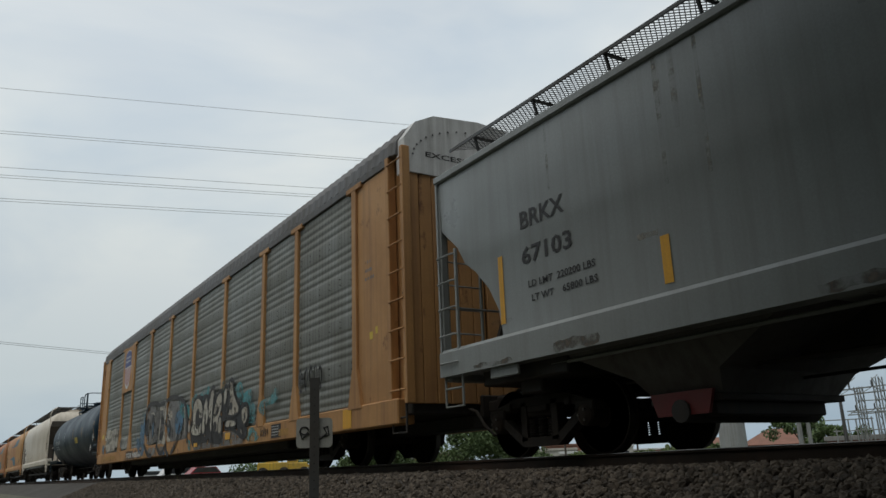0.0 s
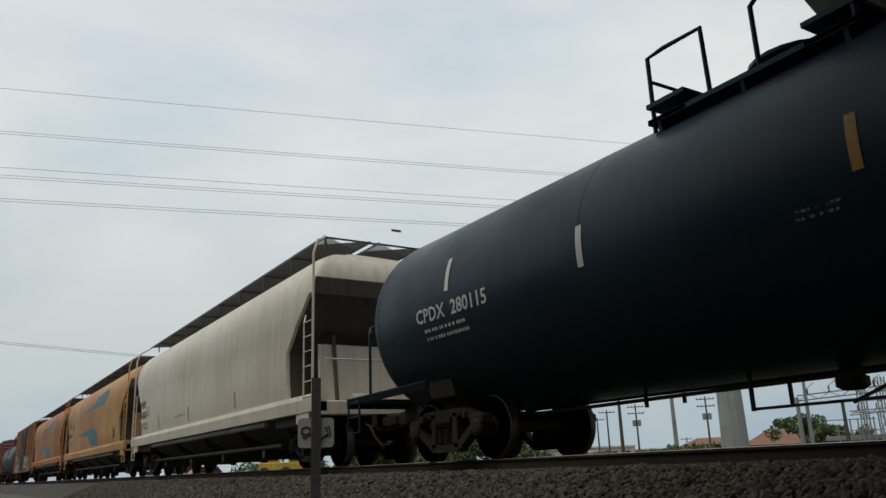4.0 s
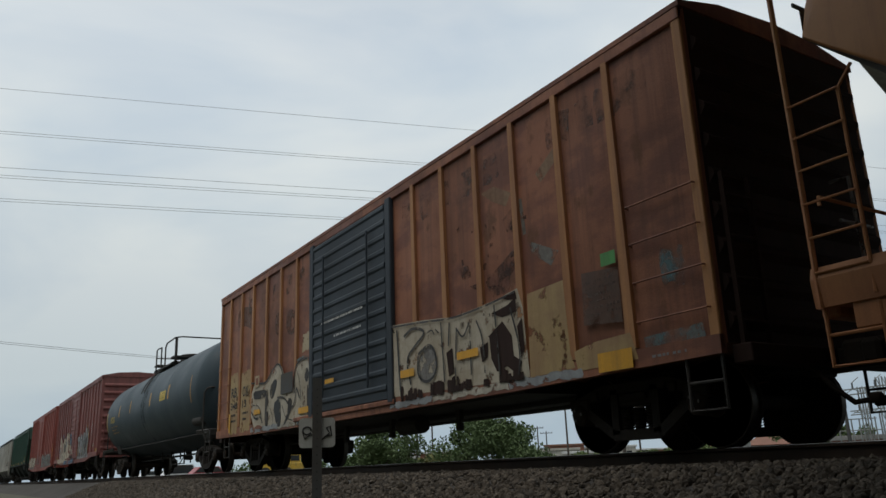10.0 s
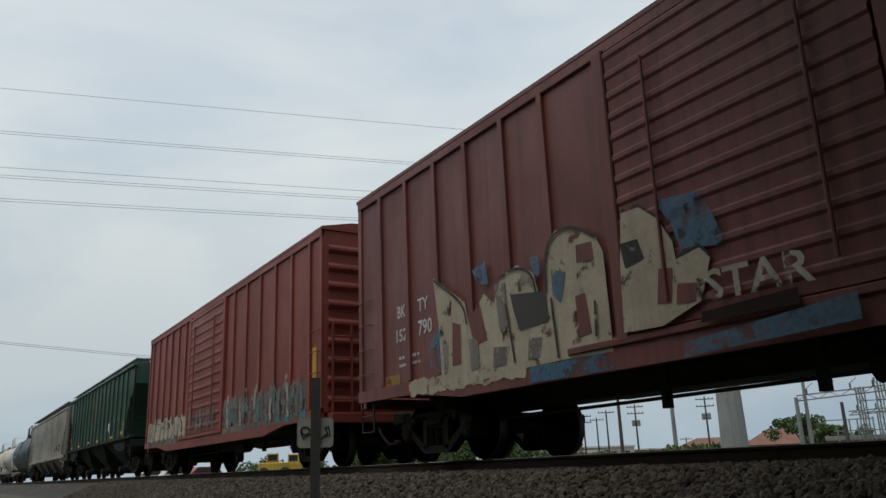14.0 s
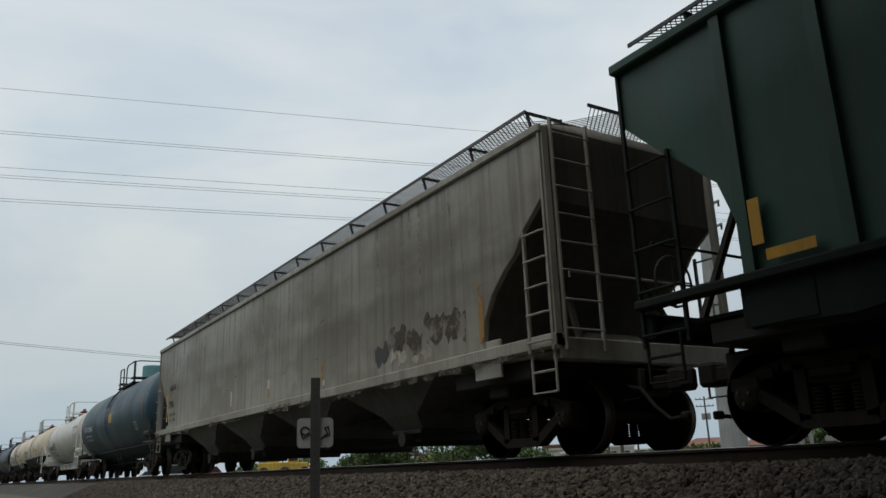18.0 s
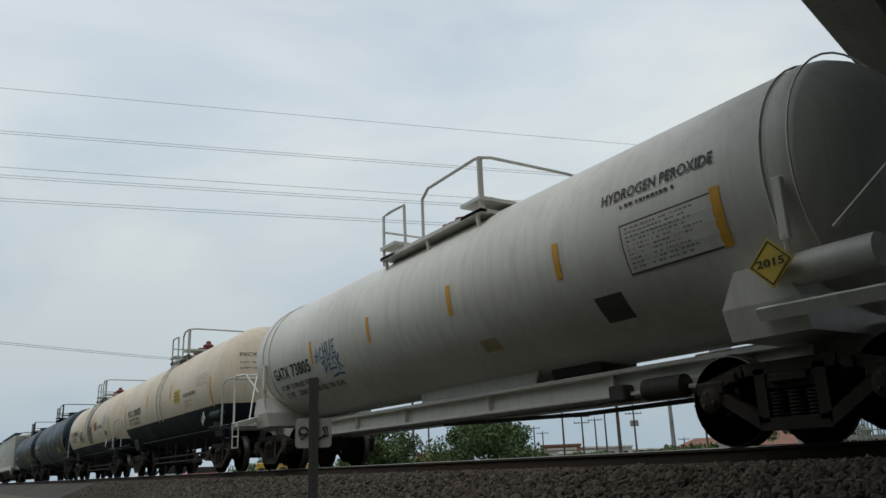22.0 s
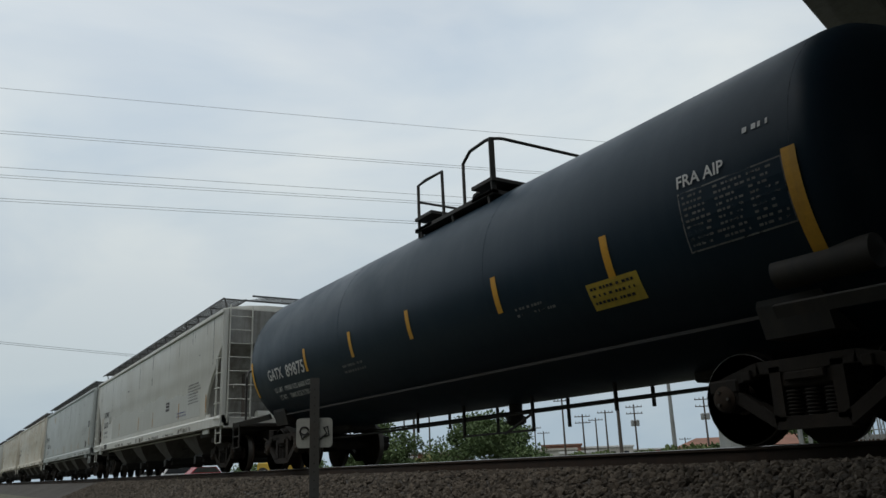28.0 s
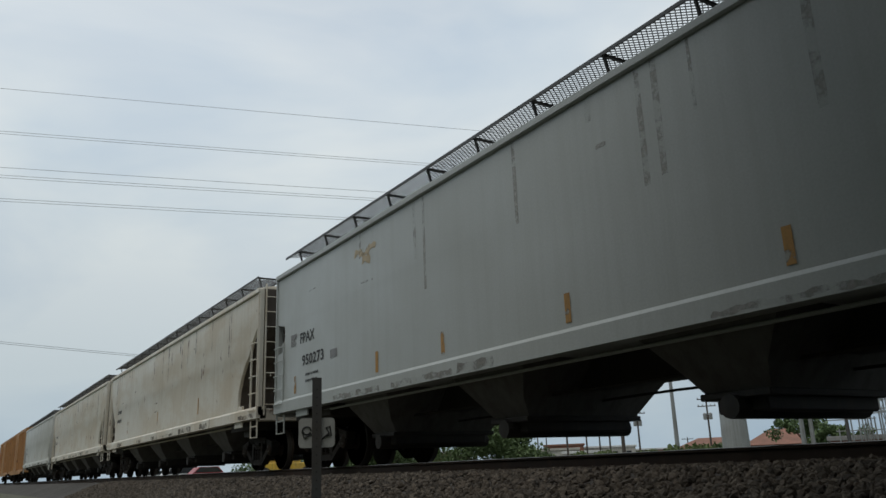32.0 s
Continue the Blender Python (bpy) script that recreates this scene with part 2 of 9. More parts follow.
mat("worn_label", (0.78, 0.75, 0.68), 0.55, soil=0.4, dirt=(0.45, 0.40, 0.32), flake=0.25)
mat("ghost_letter", (0.10, 0.055, 0.045), 0.65, soil=0.4, flake=0.95)
mat("spray_green", (0.10, 0.42, 0.12), 0.6, soil=0.3)
mat("spray_aqua", (0.05, 0.33, 0.36), 0.6, soil=0.35, dirt=(0.15, 0.18, 0.17), second=((0.12, 0.26, 0.27), 2.0, 0.6), flake=0.6)
mat("spray_grey", (0.25, 0.245, 0.235), 0.6, soil=0.45, dirt=(0.13, 0.12, 0.11), second=((0.17, 0.16, 0.15), 1.8, 0.8), flake=0.4)
mat("hatch_teal", (0.16, 0.36, 0.38), 0.5, soil=0.2)
mat("valve_red", (0.20, 0.03, 0.03), 0.5, soil=0.2)
mat("dirt_film", (0.47, 0.48, 0.445), 0.65, soil=0.3, dirt=(0.38, 0.385, 0.35))
mat("rail_steel", (0.042, 0.029, 0.021), 0.75, soil=0.4, dirt=(0.070, 0.042, 0.027), bump=0.3, spec=0.3)
mat("rail_head", (0.45, 0.44, 0.43), 0.3, metal=1.0, soil=0.15)
mat("tie_wood", (0.050, 0.040, 0.033), 0.9, soil=0.4, streak=False)
mat("gravel", (0.07, 0.063, 0.056), 0.95, soil=0.5, dirt=(0.045, 0.04, 0.035), grain=0.5, bump=1.0, streak=False)
mat("earth", (0.115, 0.108, 0.085), 0.95, soil=0.6, dirt=(0.07, 0.085, 0.035), grain=0.3, bump=0.6, streak=False)
# dark stuff of the added wall and bank that hold back light
mat("scrub_bank", (0.055, 0.062, 0.03), 0.95, soil=0.6, dirt=(0.03, 0.04, 0.018), grain=0.5, bump=0.8, streak=False)
mat("concrete", (0.30, 0.29, 0.275), 0.85, soil=0.35, dirt=(0.15, 0.145, 0.135))
mat("pole_steel", (0.30, 0.31, 0.30), 0.6, metal=0.2, soil=0.25)
mat("pole_wood", (0.075, 0.060, 0.050), 0.9, soil=0.4)
mat("brick", (0.30, 0.125, 0.08), 0.85, soil=0.35, grain=0.25)
mat("roof_red", (0.27, 0.125, 0.085), 0.8, soil=0.35, grain=0.25)
mat("stucco", (0.55, 0.52, 0.46), 0.85, soil=0.3)
mat("roof_white", (0.72, 0.72, 0.70), 0.7, soil=0.25)
mat("window_dark", (0.03, 0.035, 0.04), 0.15, soil=0.1)
mat("leaf", (0.098, 0.145, 0.048), 0.7, soil=0.5, dirt=(0.045, 0.080, 0.026), grain=0.4, streak=False)
mat("leaf_light", (0.13, 0.17, 0.050), 0.7, soil=0.5, dirt=(0.06, 0.09, 0.03), grain=0.4, streak=False)
mat("reed", (0.22, 0.21, 0.08), 0.8, soil=0.5, dirt=(0.12, 0.13, 0.05), grain=0.4, streak=False)
mat("bark", (0.10, 0.08, 0.06), 0.9, soil=0.4)
mat("wire", (0.10, 0.105, 0.11), 0.5, metal=0.5, soil=0.1)
mat("plant_yellow", (0.62, 0.40, 0.04), 0.5, soil=0.35)
mat("car_red", (0.35, 0.03, 0.04), 0.35, soil=0.15)
mat("car_white", (0.70, 0.70, 0.70), 0.35, soil=0.15)
mat("sign_white", (0.52, 0.53, 0.50), 0.55, soil=0.4, dirt=(0.25, 0.25, 0.23))
mat("post_grey", (0.085, 0.088, 0.090), 0.75, metal=0.2, soil=0.5)


# ---------------------------------------------------------------- mesh tools
class Build:
    """Collects vertices and faces for one part."""

    def __init__(self):
        self.v, self.f, self.s = [], [], []

    def add(self, vs, fs, slot=0):
        n = len(self.v)
        self.v += [tuple(p) for p in vs]
        self.f += [tuple(i + n for i in f) for f in fs]
        self.s += [slot] * len(fs)
        return self

    def box(self, x0, x1, y0, y1, z0, z1, c=0.0, slot=0):
        if c <= 0:
            vs = [(x, y, z) for z in (z0, z1) for y in (y0, y1) for x in (x0, x1)]
            fs = [(0, 2, 3, 1), (4, 5, 7, 6), (0, 1, 5, 4), (2, 6, 7, 3), (0, 4, 6, 2), (1, 3, 7, 5)]
            return self.add(vs, fs, slot)
        ring = [(x0 + c, y0), (x1 - c, y0), (x1, y0 + c), (x1, y1 - c), (x1 - c, y1), (x0 + c, y1), (x0, y1 - c), (x0, y0 + c)]
        inner = [(min(max(x, x0 + c), x1 - c), min(max(y, y0 + c), y1 - c)) for x, y in ring]
        rows = [[(x, y, z0) for x, y in inner], [(x, y, z0 + c) for x, y in ring], [(x, y, z1 - c) for x, y in ring], [(x, y, z1) for x, y in inner]]
        return self.loft(rows, slot=slot)

    def loft(self, rows, closed=True, caps=True, slot=0):
        n, vs, fs = len(rows[0]), [p for r in rows for p in r], []
        for j in range(len(rows) - 1):
            for i in range(n if closed else n - 1):
                k = (i + 1) % n
                fs.append((j * n + i, j * n + k, (j + 1) * n + k, (j + 1) * n + i))
        if caps and closed:
            fs.append(tuple(range(n - 1, -1, -1)))
            fs.append(tuple((len(rows) - 1) * n + i for i in range(n)))
        return self.add(vs, fs, slot)

    def prism(self, outline, a, b, axis="y", slot=0):
        """An outline drawn in the two other axes (xz, yz or xy), from a to b along the axis."""
        put = {"y": lambda p, t: (p[0], t, p[1]), "x": lambda p, t: (t, p[0], p[1]), "z": lambda p, t: (p[0], p[1], t)}[axis]
        return self.loft([[put(p, a) for p in outline], [put(p, b) for p in outline]], slot=slot)

    def tube(self, points, r, n=6, slot=0):
        pts = [Vector(p) for p in points]
        rows, prev = [], None
        for i, p in enumerate(pts):
            d = (pts[min(i + 1, len(pts) - 1)] - pts[max(i - 1, 0)]).normalized()
            if prev is None:
                side = d.orthogonal().normalized()
            else:
                side = (prev - d * prev.dot(d)).normalized()
            prev = side
            up = d.cross(side)
            rows.append([p + (side * math.cos(2 * math.pi * k / n) + up * math.sin(2 * math.pi * k / n)) * r for k in range(n)])
        return self.loft(rows, slot=slot)

    def bar(self, p, q, w, h, up=(1, 0, 0), slot=0):
        """A straight bar of section w (along up) by h."""
        p, q, u = Vector(p), Vector(q), Vector(up)
        d = (q - p).normalized()
        u = (u - d * u.dot(d)).normalized()
        s = d.cross(u)
        sec = [u * (w / 2) + s * (h / 2), u * (-w / 2) + s * (h / 2), u * (-w / 2) - s * (h / 2), u * (w / 2) - s * (h / 2)]
        return self.loft([[p + o for o in sec], [q + o for o in sec]], slot=slot)

    def lathe(self, profile, axis="y", centre=(0, 0, 0), n=24, slot=0):
        """profile: (along, radius) pairs, turned about the axis."""
        rows = []
        for a, r in profile:
            row = []
            for k in range(n):
                c, s = r * math.cos(2 * math.pi * k / n), r * math.sin(2 * math.pi * k / n)
                o = {"y": (c, a, s), "x": (a, c, s), "z": (c, s, a)}[axis]
                row.append(tuple(o[i] + centre[i] for i in range(3)))
            rows.append(row)
        return self.loft(rows, slot=slot)

    def mesh(self, name, materials, smooth=0.0):
        me = bpy.data.meshes.new(name)
        me.from_pydata(self.v, [], self.f)
        for k in materials:
            me.materials.append(M[k])
        if len(materials) > 1:
            me.polygons.foreach_set("material_index", self.s)
        bm = bmesh.new()
        bm.from_mesh(me)
        bmesh.ops.recalc_face_normals(bm, faces=bm.faces)
        bm.to_mesh(me)
        bm.free()
        if smooth:
            me.polygons.foreach_set("use_smooth", [True] * len(me.polygons))
            me.set_sharp_from_angle(angle=radians(smooth))
        me.update()
        return me


def part(name, build, material, parent=None, label="", smooth=0.0, at=None):
    """Links a build (or a ready mesh) as one mesh object, under a thing or a part."""
    me = build
    if isinstance(build, Build):
        me = build.mesh(name, material if isinstance(material, (list, tuple)) else [material], smooth)
    ob = new(name, me)
    if parent is not None:
        ob.parent = parent
    if at is not None:
        ob.location = at
    return tagged(ob, label=label) if label else ob


def thing(name, label, category, at=(0, 0, 0), group="", kind=""):
    ob = new(name)
    ob.empty_display_size = 0.2
    ob.location = at
    return tagged(ob, label, category, group, kind)


def setting(name, build, material, label, category, smooth=0.0):
    return tagged(part(name, build, material, smooth=smooth), label, category, kind="structure")


# ---------------------------------------------------------------- paint and lettering on a car's side
def glyph_mesh(words):
    cu = bpy.data.curves.new("words", "FONT")
    cu.body, cu.resolution_u, cu.offset = words, 2, 0.018
    ob = bpy.data.objects.new("words", cu)
    scene.collection.objects.link(ob)
    me = bpy.data.meshes.new_from_object(ob)
    bpy.data.objects.remove(ob)
    vs, fs = [tuple(v.co) for v in me.vertices], [tuple(p.vertices) for p in me.polygons]
    bpy.data.meshes.remove(me)
    return vs, fs


def lettering(car, words, y_left, y_right, z, high, material="black_letter", off=0.008, name="lettering", lean=0.0):
    """Words on the side that faces -x, from y_left (the larger y) to y_right."""
    vs, fs = glyph_mesh(words)
    xs, ys = [v[0] for v in vs], [v[1] for v in vs]
    x0, x1, y0, y1 = min(xs), max(xs), min(ys), max(ys)
    b, sf = Build(), SIDES[car.name]
    out = []
    for x, y, _ in vs:
        yy = y_left + (y_right - y_left) * (x - x0) / (x1 - x0)
        zz = z + high * (y - y0) / (y1 - y0) + lean * (yy - y_left)
        out.append((-sf(zz) - off, yy, zz))
    b.add(out, fs)
    return part(name, b, material, car)


def bars(car, y_left, y_right, z0, z1, rows, material="black_letter", seed=1, off=0.008, name="small_print"):
    """Writing too small to read, as short bars."""
    b, sf, rnd = Build(), SIDES[car.name], random.Random(seed)
    step = (z1 - z0) / rows
    for r in range(rows):
        y = y_left
        stop = y_right + (y_left - y_right) * rnd.uniform(0, 0.35)
        while y > stop:
            w = rnd.uniform(0.02, 0.055)
            za, zb = z1 - step * (r + 0.64), z1 - step * (r + 0.26)
            b.add([(-sf(za) - off, y, za), (-sf(za) - off, y - w, za), (-sf(zb) - off, y - w, zb), (-sf(zb) - off, y, zb)], [(0, 1, 2, 3)])
            y -= w + rnd.choice((0.016, 0.02, 0.05))
    return tagged(part(name, b, material, car), kind="stuff")


def patch(car, y0, y1, z0, z1, material, off=0.006, name="painted_panel", label="", rag=0.0, seed=0, lean=0.0):
    """A painted rectangle, bent to the side; rag makes its edges uneven."""
    sf, rnd, b = SIDES[car.name], random.Random(seed), Build()
    y0, y1 = min(y0, y1), max(y0, y1)
    if rag:
        ph = [rnd.uniform(0, 6.28) for _ in range(3)]
        edge = lambda a: rag * (0.6 * math.sin(a * 9 + ph[0]) + 0.45 * math.sin(a * 23 + ph[1]) + 0.3 * math.sin(a * 51 + ph[2]))
        ny, nz = max(4, int((y1 - y0) / 0.04)), max(4, int((z1 - z0) / 0.04))
        ring = [(y0 + (y1 - y0) * k / ny, z0 + edge(y0 + (y1 - y0) * k / ny)) for k in range(ny)]
        ring += [(y1 + edge(3 + z0 + (z1 - z0) * k / nz), z0 + (z1 - z0) * k / nz) for k in range(nz)]
        ring += [(y1 - (y1 - y0) * k / ny, z1 + edge(7 + y1 - (y1 - y0) * k / ny)) for k in range(ny)]
        ring += [(y0 + edge(11 + z1 - (z1 - z0) * k / nz), z1 - (z1 - z0) * k / nz) for k in range(nz)]
        return shape(car, ring, material, off, name, label, 0, 0.03)
    nz = max(2, int((z1 - z0) / 0.12))
    b.loft([[(-sf(z0 + (z1 - z0) * j / nz) - off, y, z0 + (z1 - z0) * j / nz) for y in (y0, y1)] for j in range(nz + 1)], closed=False)
    return part(name, b, material, car, label)


def shape(car, outline, material, off=0.006, name="painted_shape", label="", smooth=3, step=0.08):
    """A closed painted outline of (y, z) points, rounded off, filled as strips of columns."""
    pts = outline
    for _ in range(smooth):
        pts = [q for i, p in enumerate(pts) for q in (
            (p[0] * 0.75 + pts[(i + 1) % len(pts)][0] * 0.25, p[1] * 0.75 + pts[(i + 1) % len(pts)][1] * 0.25),
            (p[0] * 0.25 + pts[(i + 1) % len(pts)][0] * 0.75, p[1] * 0.25 + pts[(i + 1) % len(pts)][1] * 0.75))]
    sf, b = SIDES[car.name], Build()
    lo, hi = min(p[0] for p in pts), max(p[0] for p in pts)
    n = max(24, int((hi - lo) / step))
    rows = max(4, min(26, int((max(p[1] for p in pts) - min(p[1] for p in pts)) / 0.08)))
    cols = []
    for k in range(n + 1):
        y = lo + (hi - lo) * min(max(k / n, 0.001), 0.999)
        cuts = []
        for i, p in enumerate(pts):
            q = pts[(i + 1) % len(pts)]
            if (p[0] <= y < q[0]) or (q[0] <= y < p[0]):
                cuts.append(p[1] + (q[1] - p[1]) * (y - p[0]) / (q[0] - p[0]))
        if len(cuts) < 2:
            continue
        a, z = min(cuts), max(cuts)
        cols.append([(-sf(a + (z - a) * j / rows) - off, y, a + (z - a) * j / rows) for j in range(rows + 1)])
    b.loft(cols, closed=False)
    return part(name, b, material, car, label)


def ribbon(b, sf, pts, w, off):
    """A brush stroke of width w through (y, z) points."""
    ends = [radians(a) for a in (85, 60, 30)]
    v0 = (Vector(pts[0]) - Vector(pts[1])).normalized()
    v1 = (Vector(pts[-1]) - Vector(pts[-2])).normalized()
    line = [(Vector(pts[0]) + v0 * (w / 2 * math.sin(a)), math.cos(a)) for a in ends] + [(Vector(p), 1.0) for p in pts] + [(Vector(pts[-1]) + v1 * (w / 2 * math.sin(a)), math.cos(a)) for a in reversed(ends)]
    left, right = [], []
    for i, (p, f) in enumerate(line):
        d = line[min(i + 1, len(line) - 1)][0] - line[max(i - 1, 0)][0]
        d = d.normalized() if d.length else Vector((1, 0))
        n = Vector((-d.y, d.x)) * (w / 2 * f)
        left.append(p + n)
        right.append(p - n)
    put = lambda p: (-sf(p[1]) - off, p[0], p[1])
    b.loft([[put(p) for p in left], [put(p) for p in right]], closed=False)


def arc(cy, cz, ry, rz, a0, a1, n=9):
    return [(cy + ry * math.cos(radians(a0 + (a1 - a0) * k / n)), cz + rz * math.sin(radians(a0 + (a1 - a0) * k / n))) for k in range(n + 1)]


def loose_strokes(rnd):
    """A few curved strokes in a unit square that make no letter."""
    out = []
    for _ in range(rnd.choice((2, 3, 3))):
        cy, cz = rnd.uniform(0.3, 0.7), rnd.uniform(0.35, 0.65)
        a = rnd.uniform(0, 360)
        out.append(arc(cy, cz, rnd.uniform(0.22, 0.42), rnd.uniform(0.25, 0.46), a, a + rnd.choice((-1, 1)) * rnd.uniform(110, 230)))
    x = rnd.uniform(0.15, 0.5)
    out.append([(x, rnd.uniform(0.75, 1.0)), (x + rnd.uniform(-0.1, 0.25), 0.5), (x + rnd.uniform(0.0, 0.45), rnd.uniform(0.0, 0.15))])
    return out


def sprayed(car, strokes, w, material, off=0.012, edge=None, grow=0.05):
    """Fat rounded spray-paint strokes, each a part of its own, with a darker edge behind if asked."""
    sf = SIDES[car.name]
    for k, pts in enumerate(strokes):
        for _ in range(3):
            pts = [pts[0]] + [q for p, r in zip(pts[:-1], pts[1:]) for q in ((p[0] * 0.75 + r[0] * 0.25, p[1] * 0.75 + r[1] * 0.25), (p[0] * 0.25 + r[0] * 0.75, p[1] * 0.25 + r[1] * 0.75))] + [pts[-1]]
        if edge:
            b = Build()
            ribbon(b, sf, pts, w + grow, off + 0.0006 * k)
            part("sprayed_edge", b, edge, car)
        b = Build()
        ribbon(b, sf, pts, w, off + 0.006 + 0.0006 * k)
        part("sprayed_stroke", b, material, car)


def tag_scrawl(car, y0, y1, z0, z1, seed, material, w=0.035, off=0.01):
    """A thin hand-drawn scrawl of loops and strokes that spells nothing."""
    rnd, sf, b = random.Random(seed), SIDES[car.name], Build()
    n = max(3, round((y0 - y1) / ((z1 - z0) * 0.55)))
    for k in range(n):
        a = y0 + (y1 - y0) * k / n
        for stroke in loose_strokes(rnd):
            ribbon(b, sf, [(a + (y1 - y0) / n * (0.1 + 0.85 * u), z0 + (z1 - z0) * v) for u, v in stroke], w, off)
    tagged(part("scrawl", b, material, car), kind="stuff")


def board(car, y, z, r, x, material, words="", ink="black_letter"):
    """A diamond hazard placard on its holder, facing -x, with a thin inner frame and a number."""
    b = Build()
    b.prism([(y - r, z), (y, z + r), (y + r, z), (y, z - r)], x, x + 0.012, "x")
    p = part("placard", b, material, car, "diamond hazard placard")
    b = Build()
    for (ya, za), (yb, zb) in (((-1, 0), (0, 1)), ((0, 1), (1, 0)), ((1, 0), (0, -1)), ((0, -1), (-1, 0))):
        k = r * 0.86
        b.bar((x - 0.003, y + ya * k, z + za * k), (x - 0.003, y + yb * k, z + zb * k), 0.004, 0.012)
    part("placard_frame", b, ink, p)
    b = Build()
    b.bar((x + 0.01, y, z - 0.05), (x + 0.25, y, z - 0.05), 0.05, 0.03, (0, 0, 1))
    part("holder", b, "steel_dark", p)
    if words:
        vs, fs = glyph_mesh(words)
        wide = max(v[0] for v in vs)
        part("lettering", Build().add([(x - 0.006, y + r * 0.62 - 1.24 * r * v[0] / wide, z - 0.03 + 0.1 * v[1]) for v in vs], fs), ink, p)
    else:
        part("pictogram", Build().prism([(y - r * 0.3, z + r * 0.1), (y + r * 0.25, z + r * 0.35), (y + r * 0.1, z), (y + r * 0.3, z - r * 0.3), (y - r * 0.2, z - r * 0.25)], x - 0.004, x - 0.002, "x"), ink, p)


SIDES = {}


def flat(hw):
    return lambda z: hw


def by_levels(levels):
    zs, ws = [l[0] for l in levels], [l[3] for l in levels]
    return lambda z: float(np.interp(z, zs, ws))


def round_side(r, zc):
    return lambda z: math.sqrt(max(0.04, r * r - (z - zc) ** 2))


# ---------------------------------------------------------------- running gear, shared by all cars
def make_wheelset():
    b = Build()
    for s in (-1, 1):
        b.lathe([(s * 0.64, 0.10), (s * 0.65, 0.30), (s * 0.655, 0.47), (s * 0.665, 0.483), (s * 0.685, 0.480), (s * 0.70, 0.459)], "x", n=32, slot=0)
        b.lathe([(s * 0.70, 0.459), (s * 0.80, 0.455), (s * 0.805, 0.446)], "x", n=32, slot=1)
        b.lathe([(s * 0.805, 0.446), (s * 0.803, 0.385), (s * 0.775, 0.365), (s * 0.755, 0.26), (s * 0.775, 0.17), (s * 0.82, 0.15), (s * 0.83, 0.10)], "x", n=32, slot=0)
        b.lathe([(s * 0.83, 0.10), (s * 0.98, 0.095), (s * 1.07, 0.095)], "x", n=16, slot=0)
        b.lathe([(s * 1.05, 0.125), (s * 1.10, 0.125), (s * 1.115, 0.10), (s * 1.13, 0.07)], "x", n=16, slot=0)
        for k in range(3):
            a = 2 * math.pi * k / 3
            b.lathe([(s * 1.11, 0.018), (s * 1.145, 0.018)], "x", (0, 0.07 * math.cos(a), 0.07 * math.sin(a)), 6, slot=1)
    b.lathe([(-0.66, 0.085), (0.66, 0.085)], "x", n=12, slot=0)
    return b.mesh("wheelset", ["wheel_face", "wheel_tread"], 40)


def make_side_frame():
    """One cast side frame, its outer face at -x."""
    b = Build()
    w = 0.16
    outer = [(-1.05, 0.50), (-1.05, 0.60), (-0.74, 0.66), (-0.50, 0.76), (0.50, 0.76), (0.74, 0.66), (1.05, 0.60), (1.05, 0.50),
             (0.74, 0.47), (0.66, 0.40), (0.34, 0.14), (-0.34, 0.14), (-0.66, 0.40), (-0.74, 0.47)]
    for a, c in (((-1.0, 0.57), (-0.48, 0.71)), ((0.48, 0.71), (1.0, 0.57)), ((-0.5, 0.705), (0.5, 0.705)), ((-0.86, 0.53), (-0.34, 0.19)),
                 ((0.34, 0.19), (0.86, 0.53)), ((-0.36, 0.185), (0.36, 0.185)), ((-0.31, 0.2), (-0.31, 0.7)), ((0.31, 0.2), (0.31, 0.7))):
        b.bar((0, a[0], a[1]), (0, c[0], c[1]), w, 0.115)
    for s in (-1, 1):
        b.lathe([(-0.085, 0.15), (0.085, 0.15)], "x", (0, s * 0.89, 0.47), 14)
        b.box(-0.10, 0.10, s * 0.89 - 0.17, s * 0.89 + 0.17, 0.50, 0.64, 0.02)
        b.box(-0.12, -0.06, s * 0.60 - 0.05, s * 0.60 + 0.05, 0.60, 0.70, 0.01)
    b.box(-0.06, 0.06, -0.27, 0.27, 0.50, 0.66, 0.02)
    b.box(-0.11, -0.04, -0.20, 0.20, 0.56, 0.64, 0.01)
    return b.mesh("side_frame", ["truck_black"], 35)


def make_springs():
    b = Build()
    for y in (-0.19, 0.0, 0.19):
        prof = []
        for k in range(17):
            prof.append((0.22 + 0.26 * k / 16, 0.078 if k % 2 else 0.058))
        b.lathe(prof, "z", (0, y, 0), 12)
    return b.mesh("spring_nest", ["truck_black"], 60)


def make_bolster():
    b = Build()
    b.box(-1.0, 1.0, -0.19, 0.19, 0.50, 0.74, 0.03)
    b.lathe([(0.70, 0.20), (0.80, 0.20)], "z", (0, 0, 0), 16)
    for s in (-1, 1):
        b.bar((-0.75, s * 0.42, 0.42), (0.75, s * 0.42, 0.42), 0.07, 0.09)
        b.box(-0.80, -0.70, s * 0.42 - 0.05, s * 0.42 + 0.05, 0.30, 0.60, 0.01)
        b.box(0.70, 0.80, s * 0.42 - 0.05, s * 0.42 + 0.05, 0.30, 0.60, 0.01)
    b.tube([(0.1, -0.42, 0.45), (0.1, -0.2, 0.62), (0.1, 0.42, 0.45)], 0.025)
    return b.mesh("truck", ["truck_black"], 35)


